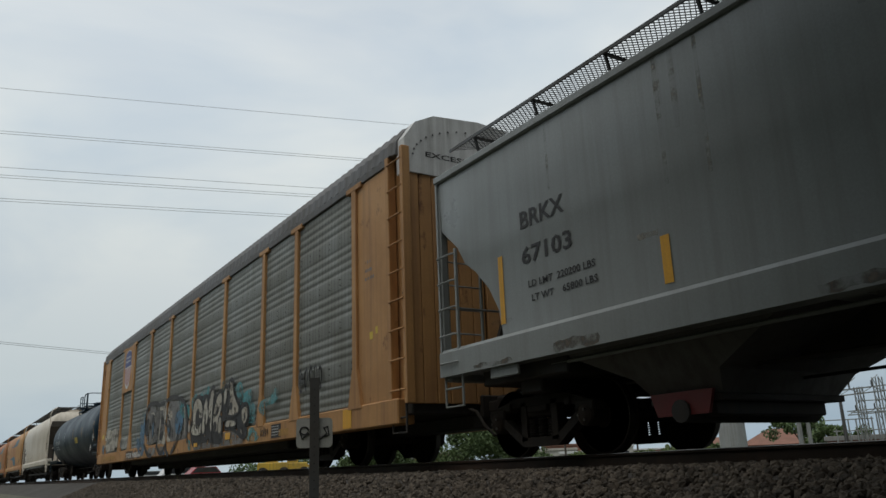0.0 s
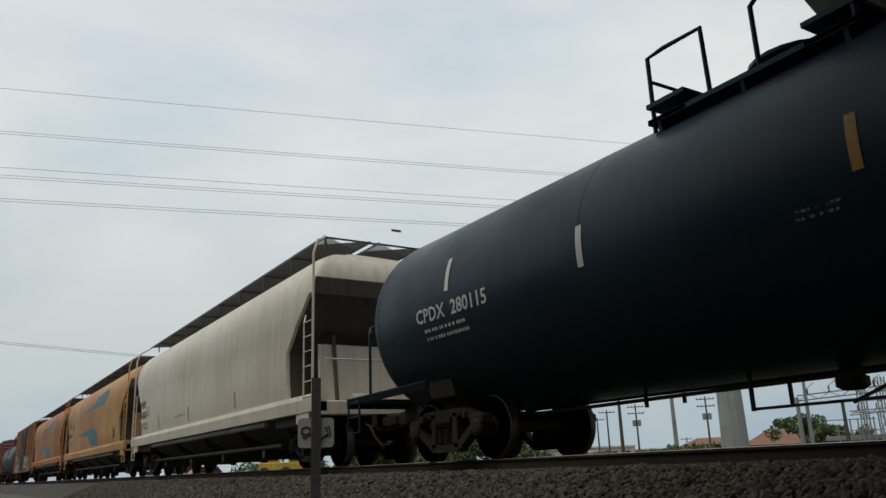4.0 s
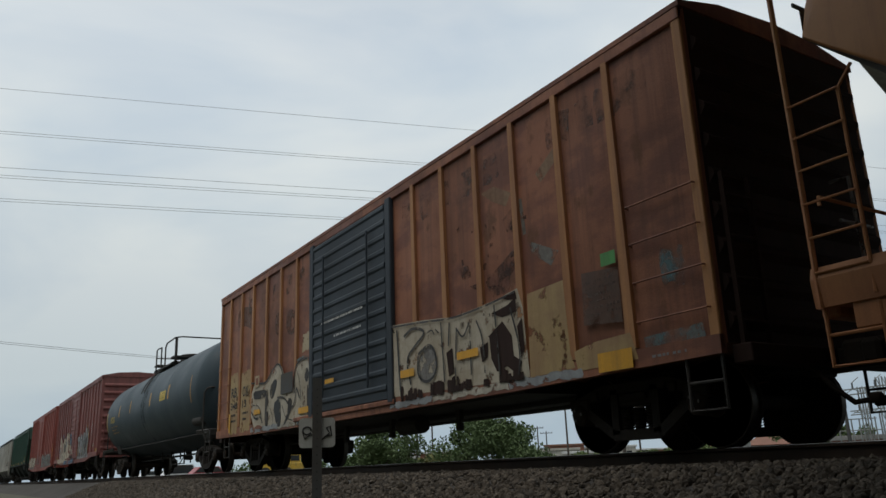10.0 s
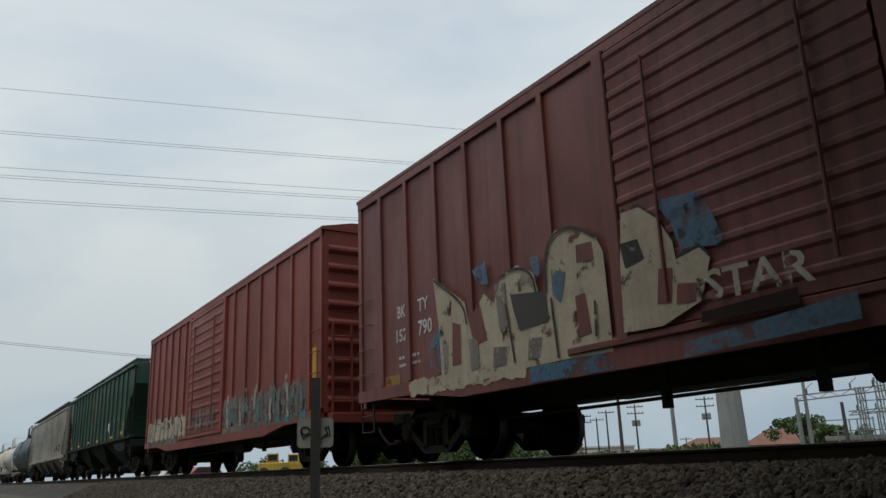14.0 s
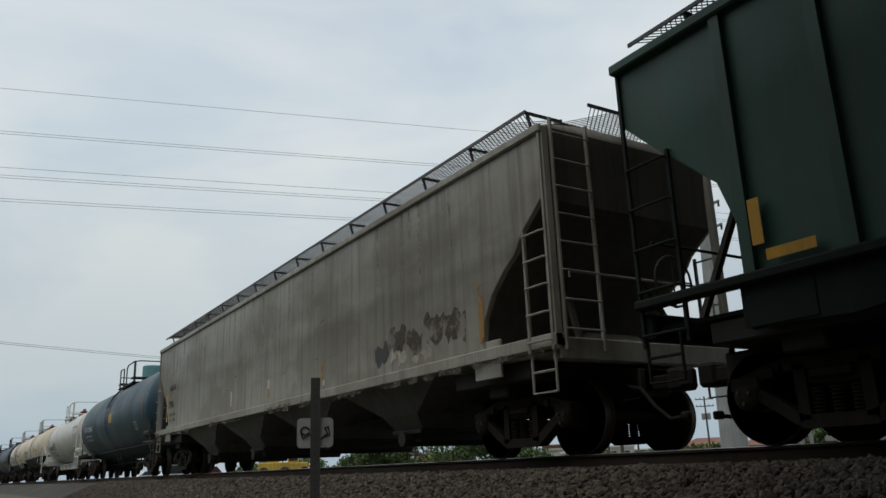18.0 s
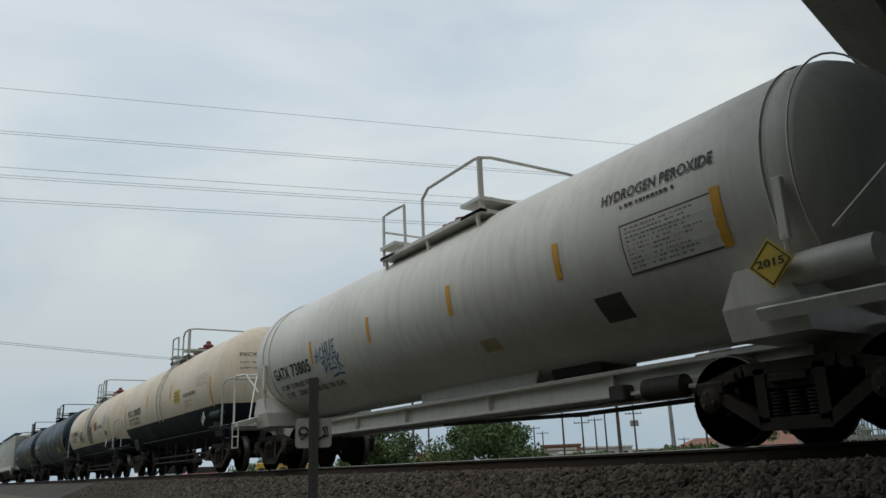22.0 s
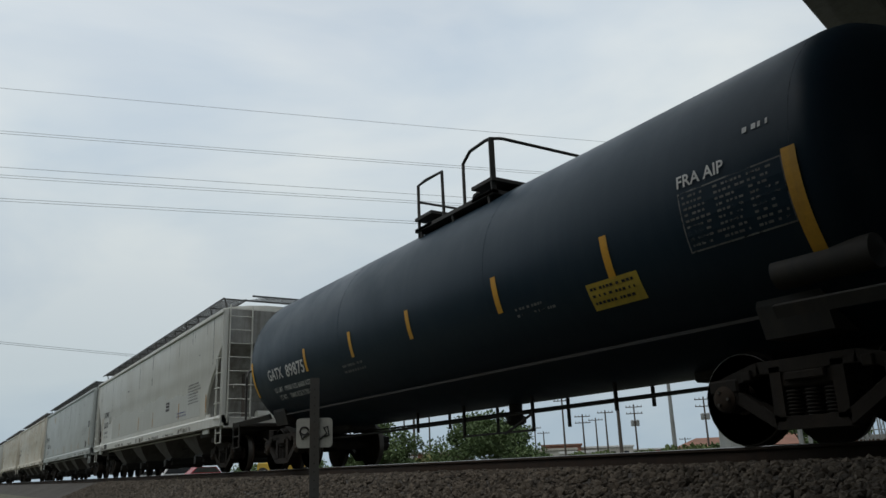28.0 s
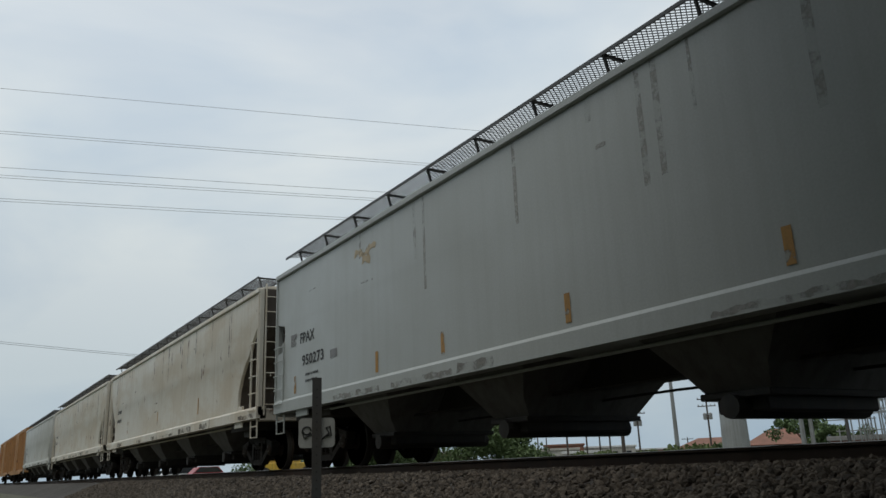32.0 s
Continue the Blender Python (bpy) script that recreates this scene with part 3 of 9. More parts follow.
def make_coupler():
    """Drawbar and knuckle that point to -y."""
    b = Build()
    b.box(-0.09, 0.09, -0.35, 0.55, 0.74, 0.92, 0.02)
    b.box(-0.17, 0.13, -0.56, -0.30, 0.70, 0.98, 0.04)
    b.box(-0.19, -0.05, -0.70, -0.50, 0.72, 0.96, 0.04)
    b.box(-0.22, 0.22, 0.0, 0.10, 0.66, 1.02, 0.02)
    return b.mesh("coupler", ["truck_black"], 35)


def make_hose():
    b = Build()
    b.tube([(-0.42, 0.1, 0.80), (-0.42, -0.12, 0.74), (-0.40, -0.30, 0.52), (-0.34, -0.46, 0.36), (-0.25, -0.60, 0.38)], 0.028, 7)
    b.box(-0.30, -0.20, -0.68, -0.56, 0.34, 0.44, 0.02)
    return b.mesh("air_hose", ["truck_black"], 50)


WHEELSET, SIDE_FRAME, SPRINGS, BOLSTER, COUPLER, HOSE = make_wheelset(), make_side_frame(), make_springs(), make_bolster(), make_coupler(), make_hose()
ROLLING = []


def turned(ob, rz):
    ob.rotation_euler = (0, 0, rz)
    return ob


def running_gear(car, length, inset, near_inset=None):
    for y in (near_inset or inset, length - inset):
        t = part("truck", BOLSTER, None, car, at=(0, y, 0))
        part("side_frame", SIDE_FRAME, None, t, at=(-1.0, 0, 0))
        turned(part("side_frame", SIDE_FRAME, None, t, at=(1.0, 0, 0)), math.pi)
        for x in (-1.0, 1.0):
            part("spring_nest", SPRINGS, None, t, at=(x, 0, 0))
        for s in (-1, 1):
            w = part("wheelset", WHEELSET, None, t, at=(0, s * 0.89, 0.457))
            ROLLING.append((w, s * 0.89))
    part("coupler", COUPLER, None, car, at=(0, 0, 0))
    turned(part("coupler", COUPLER, None, car, at=(0, length, 0)), math.pi)
    part("air_hose", HOSE, None, car, at=(0, 0, 0))
    turned(part("air_hose", HOSE, None, car, at=(0, length, 0)), math.pi)


TRAIN = []


def car_thing(name, label, y0):
    car = thing(name, label, "freight car", (XC, y0, 0), group="freight cars of the train")
    TRAIN.append((car, y0))
    return car


def ladder(car, y0, y1, x, z0, z1, rungs, material, z_in=None, r=0.014):
    """Stiles at y0 (full height) and y1 (up to z_in) with rungs, on a plane of constant x."""
    b = Build()
    z_in = z_in or z1
    b.box(x - 0.01, x + 0.03, y0 - 0.022, y0 + 0.022, z0, z1, 0.004)
    b.box(x - 0.01, x + 0.03, y1 - 0.022, y1 + 0.022, z0, z_in, 0.004)
    lad = part("ladder", b, material, car)
    rung = Build().tube([(x - 0.02, y0, 0), (x - 0.05, y0 + (y1 - y0) * 0.08, 0), (x - 0.05, y1 - (y1 - y0) * 0.08, 0), (x - 0.02, y1, 0)], r, 6).mesh("rung", [material])
    for k in range(rungs):
        part("rung", rung, None, lad, at=(0, 0, z0 + 0.12 + (z_in - z0 - 0.2) * k / max(1, rungs - 1)))
    return lad


def stirrup(car, y, x, z0, z1, w, material):
    b = Build()
    b.tube([(x, y, z1), (x, y, z0), (x, y + w, z0), (x, y + w, z1)], 0.02, 6)
    b.tube([(x, y, (z0 + z1) / 2), (x, y + w, (z0 + z1) / 2)], 0.016, 6)
    return part("stirrup_step", b, material, car)


GRATES = {}


def grating(length, wide, strand=0.011):
    """An open walkway sheet: bearing bars along and close cross strands in a diamond lattice."""
    key = (round(length, 2), round(wide, 2), strand)
    if key not in GRATES:
        b = Build()
        for x in (0, wide):
            b.box(x - 0.011, x + 0.011, 0, length, -0.035, 0.010)
        pitch = 0.070
        n = int(length / pitch)
        for k in range(n):
            y = pitch * k
            if y + wide * 0.75 < length:
                b.bar((0, y, 0), (wide, y + wide * 0.75, 0), strand, strand * 0.65, (0, 1, 0))
                b.bar((wide, y, 0), (0, y + wide * 0.75, 0), strand, strand * 0.65, (0, 1, 0))
        GRATES[key] = b.mesh("grating", ["grating"])
    return GRATES[key]


def walkways(car, length, z, x_out, wide, material, y0, step=1.35, posts=0.0, strand=0.011):
    """Running boards on both roof edges with their brackets."""
    for s in (-1, 1):
        w = part("roof_walkway", grating(length - 2 * y0, wide, strand), None, car, at=((-x_out if s < 0 else x_out - wide), y0, z))
        y = 0.0
        while y <= length - 2 * y0 + 0.01:
            b = Build()
            b.bar((0 if s < 0 else wide, y, -0.03), (wide if s < 0 else 0, y, -0.03), 0.035, 0.035, (0, 0, 1))
            if posts and s < 0:
                b.bar((0.015, y, -posts), (0.015, y, -0.02), 0.06, 0.03, (0, 1, 0))
            else:
                b.bar((0.02 if s < 0 else wide - 0.02, y, -0.03), (0.08 if s < 0 else wide - 0.08, y, -0.24), 0.028, 0.035, (0, 1, 0))
            part("bracket", b, material, w)
            y += step
    span = 2 * (x_out - wide) + 0.02
    for y in (y0 - wide + 0.08, length - y0 - 0.08):
        turned(part("end_crosswalk", grating(span, wide, strand), None, car, at=(x_out - wide + 0.01, y, z)), math.pi / 2)


def roof_hatches(car, length, z, material, n):
    for k in range(n):
        b = Build()
        y0, y1 = 1.0 + (length - 2) * k / n + 0.05, 1.0 + (length - 2) * (k + 1) / n - 0.05
        b.box(-0.38, 0.38, y0, y1, z, z + 0.14, 0.04)
        b.bar((-0.40, (y0 + y1) / 2, z + 0.15), (0.40, (y0 + y1) / 2, z + 0.15), 0.03, 0.05)
        part("roof_hatch", b, material, car)


def ring_at(z, y0, y1, hw, r=0.05):
    out = []
    for cx, cy, a in ((hw - r, y0 + r, -90), (hw - r, y1 - r, 0), (-hw + r, y1 - r, 90), (-hw + r, y0 + r, 180)):
        for k in range(4):
            t = radians(a + 30 * k)
            out.append((cx + r * math.cos(t), cy + r * math.sin(t), z))
    return out


def end_gear(car, length, z_sill, material, hw=1.55):
    """End platforms, end sills, centre sill stubs, braces and the handbrake."""
    for y, s in ((0.0, 1), (length, -1)):
        b = Build()
        b.box(-hw, hw, min(y, y + s * 0.16), max(y, y + s * 0.16), z_sill - 0.12, z_sill + 0.16, 0.02)
        part("end_sill", b, material, car)
        b = Build()
        b.box(-0.30, 0.30, min(y, y + s * 3.0), max(y, y + s * 3.0), 0.72, 1.02, 0.02)
        part("draft_sill", b, "steel_dark", car)
        b = Build()
        ya, yb = sorted((y + s * 0.75, y + s * 2.5))
        b.box(-1.42, 1.42, ya, yb, z_sill - 0.26, z_sill - 0.03, 0.02)
        b.box(-1.30, 1.30, (ya + yb) / 2 - 0.22, (ya + yb) / 2 + 0.22, 0.78, z_sill - 0.2, 0.02)
        part("body_bolster", b, "steel_dark", car)
        b = Build()
        b.box(-1.45, 1.45, min(y + s * 0.16, y + s * 1.5), max(y + s * 0.16, y + s * 1.5), z_sill - 0.02, z_sill + 0.02)
        part("end_platform", b, material, car)
        for x in (-0.95, 0.95):
            b = Build()
            b.bar((x, y + s * 0.25, z_sill), (x * 0.8, y + s * 0.9, 2.7), 0.06, 0.07, (0, 1, 0))
            part("brace", b, "end_grime", car)
        b = Build()
        b.tube([(-1.3, y + s * 0.02, z_sill + 0.9), (-1.3, y + s * 0.02, z_sill + 0.98), (1.3, y + s * 0.02, z_sill + 0.98), (1.3, y + s * 0.02, z_sill + 0.1)], 0.018, 6)
        part("grab_rail", b, material, car)
    b = Build()
    ring = [(0.35 * math.cos(a * math.pi / 8), -0.02, z_sill + 1.0 + 0.35 * math.sin(a * math.pi / 8)) for a in range(17)]
    b.tube([(x + 0.5, y, z) for x, y, z in ring], 0.018, 6)
    for k in range(4):
        a = k * math.pi / 2
        b.tube([(0.5, -0.02, z_sill + 1.0), (0.5 + 0.35 * math.cos(a), -0.02, z_sill + 1.0 + 0.35 * math.sin(a))], 0.012, 5)
    part("brake_wheel", b, "steel_dark", car)
    b = Build()
    b.lathe([(0.0, 0.0), (0.03, 0.16), (0.9, 0.16), (0.93, 0.0)], "x", (-0.45, 0.75, z_sill + 0.22), 14)
    part("air_reservoir", b, material, car, smooth=40)


def hopper_bays(car, centres, z_top, z_low, half, material, gate="steel_dark", low_hw=0.75, low_half=0.42, gate_red=None):
    for i, y in enumerate(centres):
        b = Build()
        b.loft([[(-low_hw, y - low_half, z_low), (low_hw, y - low_half, z_low), (low_hw, y + low_half, z_low), (-low_hw, y + low_half, z_low)],
                [(-(low_hw + 0.22), y - low_half - 0.16, z_low + 0.28), (low_hw + 0.22, y - low_half - 0.16, z_low + 0.28), (low_hw + 0.22, y + low_half + 0.16, z_low + 0.28), (-(low_hw + 0.22), y + low_half + 0.16, z_low + 0.28)],
                [(-1.5, y - half, z_top), (1.5, y - half, z_top), (1.5, y + half, z_top), (-1.5, y + half, z_top)]])
        bay = part("hopper_bay", b, material, car)
        b = Build()
        b.box(-low_hw - 0.10, low_hw + 0.10, y - low_half - 0.06, y + low_half + 0.06, z_low - 0.02, z_low + 0.05, 0.01)
        b.lathe([(-1.15, 0.0), (-1.14, 0.12), (1.14, 0.12), (1.15, 0.0)], "x", (0, y, z_low - 0.10), 12)
        b.box(-low_hw, low_hw, y - 0.30, y + 0.30, z_low - 0.16, z_low, 0.02)
        part("outlet_gate", b, gate, bay)
        if gate_red and i == len(centres) - 1:
            b = Build()
            b.prism([(y - 0.42, z_low + 0.10), (y + 0.42, z_low + 0.10), (y + 0.34, z_low - 0.14), (y - 0.34, z_low - 0.14)], -low_hw - 0.16, -low_hw - 0.12, "x")
            part("gate_plate", b, gate_red, bay, "red painted gate plate")


def under_pipes(car, length, z):
    b = Build()
    b.tube([(-0.7, 1.0, z), (-0.7, length - 1.0, z)], 0.022, 6)
    part("brake_pipe", b, "steel_dark", car)
    b = Build()
    b.tube([(0.25, 2.2, z - 0.12), (0.25, length * 0.5, z - 0.05), (0.25, length - 2.2, z - 0.12)], 0.018, 6)
    part("brake_rod", b, "steel_dark", car)


# ---------------------------------------------------------------- covered hoppers
def covered_hopper(name, label, y0, length, paint_key, sill_key=None, z_eave=4.18, bays=4, cut_top=3.3, sill=True, red_gate=False, walk_z=None, notch=False, wide_bays=False, sill_top=1.405, end_key="end_grime"):
    """A straight-sided covered hopper with cut-away ends."""
    car = car_thing(name, label, y0)
    hw, sill_key = 1.6, sill_key or paint_key
    k = (cut_top - 1.25) / 2.05
    ends = [(1.25, 1.45), (1.25 + 0.30 * k, 1.48), (1.25 + 0.62 * k, 1.42), (1.25 + 0.95 * k, 1.22), (1.25 + 1.25 * k, 0.92), (1.25 + 1.42 * k, 0.68), (1.25 + 1.70 * k, 0.50), (cut_top, 0.10), (z_eave - 0.1, 0.06), (z_eave, 0.06)]
    if notch:
        ends = [(1.25, 0.06), (2.38, 0.06), (2.43, 0.42), (2.80, 0.50), (2.97, 0.46), (3.05, 0.06), (z_eave - 0.1, 0.06), (z_eave, 0.06)]
    levels = [(z, e, length - e, hw) for z, e in ends] + [(z_eave + 0.06, 0.08, length - 0.08, 1.42), (z_eave + 0.14, 0.12, length - 0.12, 0.95), (z_eave + 0.18, 0.16, length - 0.16, 0.45)]
    SIDES[car.name] = by_levels(levels[:-3])
    b = Build().loft([ring_at(z, a, c, w, 0.04) for z, a, c, w in levels])
    part("body", b, paint_key, car, smooth=30)
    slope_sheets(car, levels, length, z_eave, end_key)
    for s in (-1, 1):
        b = Build()
        b.box(min(s * (hw - 0.03), s * (hw + 0.05)), max(s * (hw - 0.03), s * (hw + 0.05)), 0.0, length, z_eave - 0.12, z_eave, 0.02)
        part("top_chord", b, paint_key, car)
        if sill:
            b = Build()
            b.prism([(s * (hw - 0.2), 1.14), (s * (hw + 0.035), 1.14), (s * (hw + 0.035), sill_top - 0.045), (s * (hw + 0.005), sill_top), (s * (hw - 0.2), sill_top)], 0.0, length, "y")
            part("side_sill", b, sill_key, car)
        else:
            b = Build()
            b.box(min(s * (hw - 0.14), s * (hw + 0.02)), max(s * (hw - 0.14), s * (hw + 0.02)), 0.0, length, 1.24, 1.40, 0.01)
            part("side_sill", b, sill_key, car)
    for y, s in ((0.0, 1), (length, -1)):
        for x in (-hw, hw):
            b = Build()
            b.box(min(x, x * 0.93), max(x, x * 0.93), min(y, y + s * 0.09), max(y, y + s * 0.09), 1.2, z_eave - 0.02, 0.012)
            part("corner_post", b, paint_key, car)
        ladder(car, y + s * 0.04, y + s * 0.48, -hw - 0.02, 1.2, z_eave - 0.1, 5, sill_key, z_in=cut_top - 0.35)
        ladder(car, y + s * 0.04, y + s * 0.48, hw - 0.02, 1.2, z_eave - 0.1, 5, sill_key, z_in=cut_top - 0.35)
        b = Build()
        for x in (-1.45, -0.85):
            b.box(x - 0.014, x + 0.014, min(y - s * 0.03, y + s * 0.02), max(y - s * 0.03, y + s * 0.02), 1.2, z_eave + 0.1)
        lad = part("end_ladder", b, sill_key, car)
        rung = Build().tube([(-1.45, y - s * 0.04, 0), (-0.85, y - s * 0.04, 0)], 0.012, 6).mesh("rung", [sill_key])
        for j in range(8):
            part("rung", rung, None, lad, at=(0, 0, 1.45 + 0.36 * j))
        stirrup(car, y + (0.06 if s > 0 else -0.5), -hw + 0.02, 0.72, 1.22, 0.44, sill_key)
        stirrup(car, y + (0.06 if s > 0 else -0.5), hw - 0.02, 0.72, 1.22, 0.44, sill_key)
        b = Build()
        b.box(-hw + 0.02, -hw + 0.06, min(y + s * 1.15, y + s * 1.75), max(y + s * 1.15, y + s * 1.75), 1.0, 1.5, 0.01)
        part("jacking_pad", b, sill_key, car)
    end_gear(car, length, 1.2, sill_key)
    walkways(car, length, walk_z or z_eave + 0.35, 1.54, 0.62, "grate_dark", 0.35)
    roof_hatches(car, length, z_eave + 0.18, paint_key, 8)
    mid = length / 2
    centres = [mid + (i - (bays - 1) / 2) * 3.72 for i in range(bays)]
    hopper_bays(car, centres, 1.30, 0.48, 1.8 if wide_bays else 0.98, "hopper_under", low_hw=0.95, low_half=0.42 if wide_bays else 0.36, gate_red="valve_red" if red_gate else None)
    for side in (-1.40, 1.40) if sill else ():
        part("side_pipe", Build().tube([(side, 2.2, 1.065), (side, length - 2.2, 1.065)], 0.022, 6), paint_key, car)
    b = Build()
    b.box(-0.28, 0.28, 1.0, length - 1.0, 0.86, 1.25, 0.02)
    part("centre_sill", b, "steel_dark", car)
    under_pipes(car, length, 0.80)
    running_gear(car, length, 1.47)
    return car


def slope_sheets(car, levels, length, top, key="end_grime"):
    """The slope sheet and end wall between the side sheets, at both ends; grime and shade are both in their colour."""
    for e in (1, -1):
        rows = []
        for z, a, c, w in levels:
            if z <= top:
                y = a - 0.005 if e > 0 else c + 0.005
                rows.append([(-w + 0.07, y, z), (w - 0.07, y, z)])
        part("slope_sheet", Build().loft(rows, closed=False), key, car, "grimy slope sheet, darkened with painted-in shade")


def round_hopper(name, label, y0, length, paint_key):
    """A covered hopper with a bulging, rounded body and a raised mesh walkway."""
    car = car_thing(name, label, y0)
    rows = [(1.18, 1.50, 1.50), (1.45, 1.47, 1.545), (1.8, 1.46, 1.575), (2.35, 1.44, 1.60), (2.9, 0.88, 1.60), (3.45, 0.27, 1.575), (3.8, 0.24, 1.52), (4.05, 0.27, 1.42), (4.25, 0.36, 1.24), (4.40, 0.50, 0.95), (4.47, 0.65, 0.5)]
    levels = [(z, e, length - e, w) for z, e, w in rows]
    SIDES[car.name] = by_levels(levels)
    b = Build().loft([ring_at(z, a, c, w, 0.05 if z < 3.5 else 0.22) for z, a, c, w in levels])
    part("body", b, paint_key, car, smooth=35)
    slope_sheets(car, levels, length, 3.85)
    for s in (-1, 1):
        b = Build()
        b.prism([(s * 1.3, 1.06), (s * 1.58, 1.06), (s * 1.60, 1.30), (s * 1.57, 1.40), (s * 1.3, 1.40)], 0.0, length, "y")
        part("side_sill", b, paint_key, car)
        b = Build()
        b.tube([(s * 1.45, 3.0, 0.98), (s * 1.45, length - 3.0, 0.98)], 0.06, 8)
        part("unloading_pipe", b, "pole_steel", car)
    for y, s in ((0.0, 1), (length, -1)):
        for side in (-1, 1):
            b = Build()
            b.tube([(side * 1.58, y + s * 0.05, 1.05), (side * 1.58, y + s * 0.05, 4.24), (side * 1.48, y + s * 0.08, 4.53), (side * 1.18, y + s * 0.40, 4.71)], 0.027, 7)
            b.tube([(side * 1.58, y + s * 0.52, 1.1), (side * 1.58, y + s * 0.52, 2.85), (side * 1.50, y + s * 0.62, 3.05)], 0.018, 6)
            lad = part("ladder", b, paint_key, car)
            rung = Build().tube([(side * 1.60, y + s * 0.05, 0), (side * 1.60, y + s * 0.52, 0)], 0.011, 6).mesh("rung", [paint_key])
            for j in range(6):
                part("rung", rung, None, lad, at=(0, 0, 1.35 + 0.30 * j))
            stirrup(car, y + (0.06 if s > 0 else -0.52), side * 1.55, 0.58, 1.08, 0.46, paint_key)
        b = Build()
        b.loft([[(-1.1, y + s * 0.75, 1.2), (1.1, y + s * 0.75, 1.2), (1.1, y + s * 0.85, 1.2), (-1.1, y + s * 0.85, 1.2)], [(-1.1, y + s * 0.85, 2.5), (1.1, y + s * 0.85, 2.5), (1.1, y + s * 0.95, 2.5), (-1.1, y + s * 0.95, 2.5)]])
        part("slope_stiffener", b, paint_key, car)
        b = Build()
        b.box(-1.56, -1.50, min(y + s * 0.3, y + s * 0.95), max(y + s * 0.3, y + s * 0.95), 0.85, 1.1, 0.01)
        part("jacking_pad", b, paint_key, car)
    end_gear(car, length, 1.10, paint_key, 1.52)
    walkways(car, length, 4.74, 1.18, 1.08, "grate_dark", 0.40, step=1.9, posts=0.35, strand=0.021)
    roof_hatches(car, length, 4.47, paint_key, 10)
    centres = [length / 2 + (i - 1.5) * 3.2 for i in range(4)]
    for y in centres:
        b = Build()
        b.loft([[(-0.5, y - 0.5, 0.42), (0.5, y - 0.5, 0.42), (0.5, y + 0.5, 0.42), (-0.5, y + 0.5, 0.42)], [(-1.1, y - 1.3, 0.8), (1.1, y - 1.3, 0.8), (1.1, y + 1.3, 0.8), (-1.1, y + 1.3, 0.8)],
                [(-1.45, y - 1.6, 1.2), (1.45, y - 1.6, 1.2), (1.45, y + 1.6, 1.2), (-1.45, y + 1.6, 1.2)]])
        bay = part("hopper_bay", b, "steel_dark", car, smooth=40)
        b = Build()
        b.lathe([(-1.2, 0.0), (-1.19, 0.11), (-1.02, 0.11), (-1.0, 0.08), (1.0, 0.08), (1.02, 0.11), (1.19, 0.11), (1.2, 0.0)], "x", (0, y, 0.36), 12)
        part("outlet_tube", b, "steel_dark", bay, smooth=40)
    b = Build()
    b.tube([(-1.2, 2.6, 0.50), (-1.2, length - 2.6, 0.50)], 0.05, 10)
    part("discharge_pipe", b, "steel_dark", car, smooth=40)
    b = Build()
    b.box(-0.28, 0.28, 1.0, length - 1.0, 0.80, 1.2, 0.02)
    part("centre_sill", b, "steel_dark", car)
    under_pipes(car, length, 0.76)
    running_gear(car, length, 1.45)
    return car


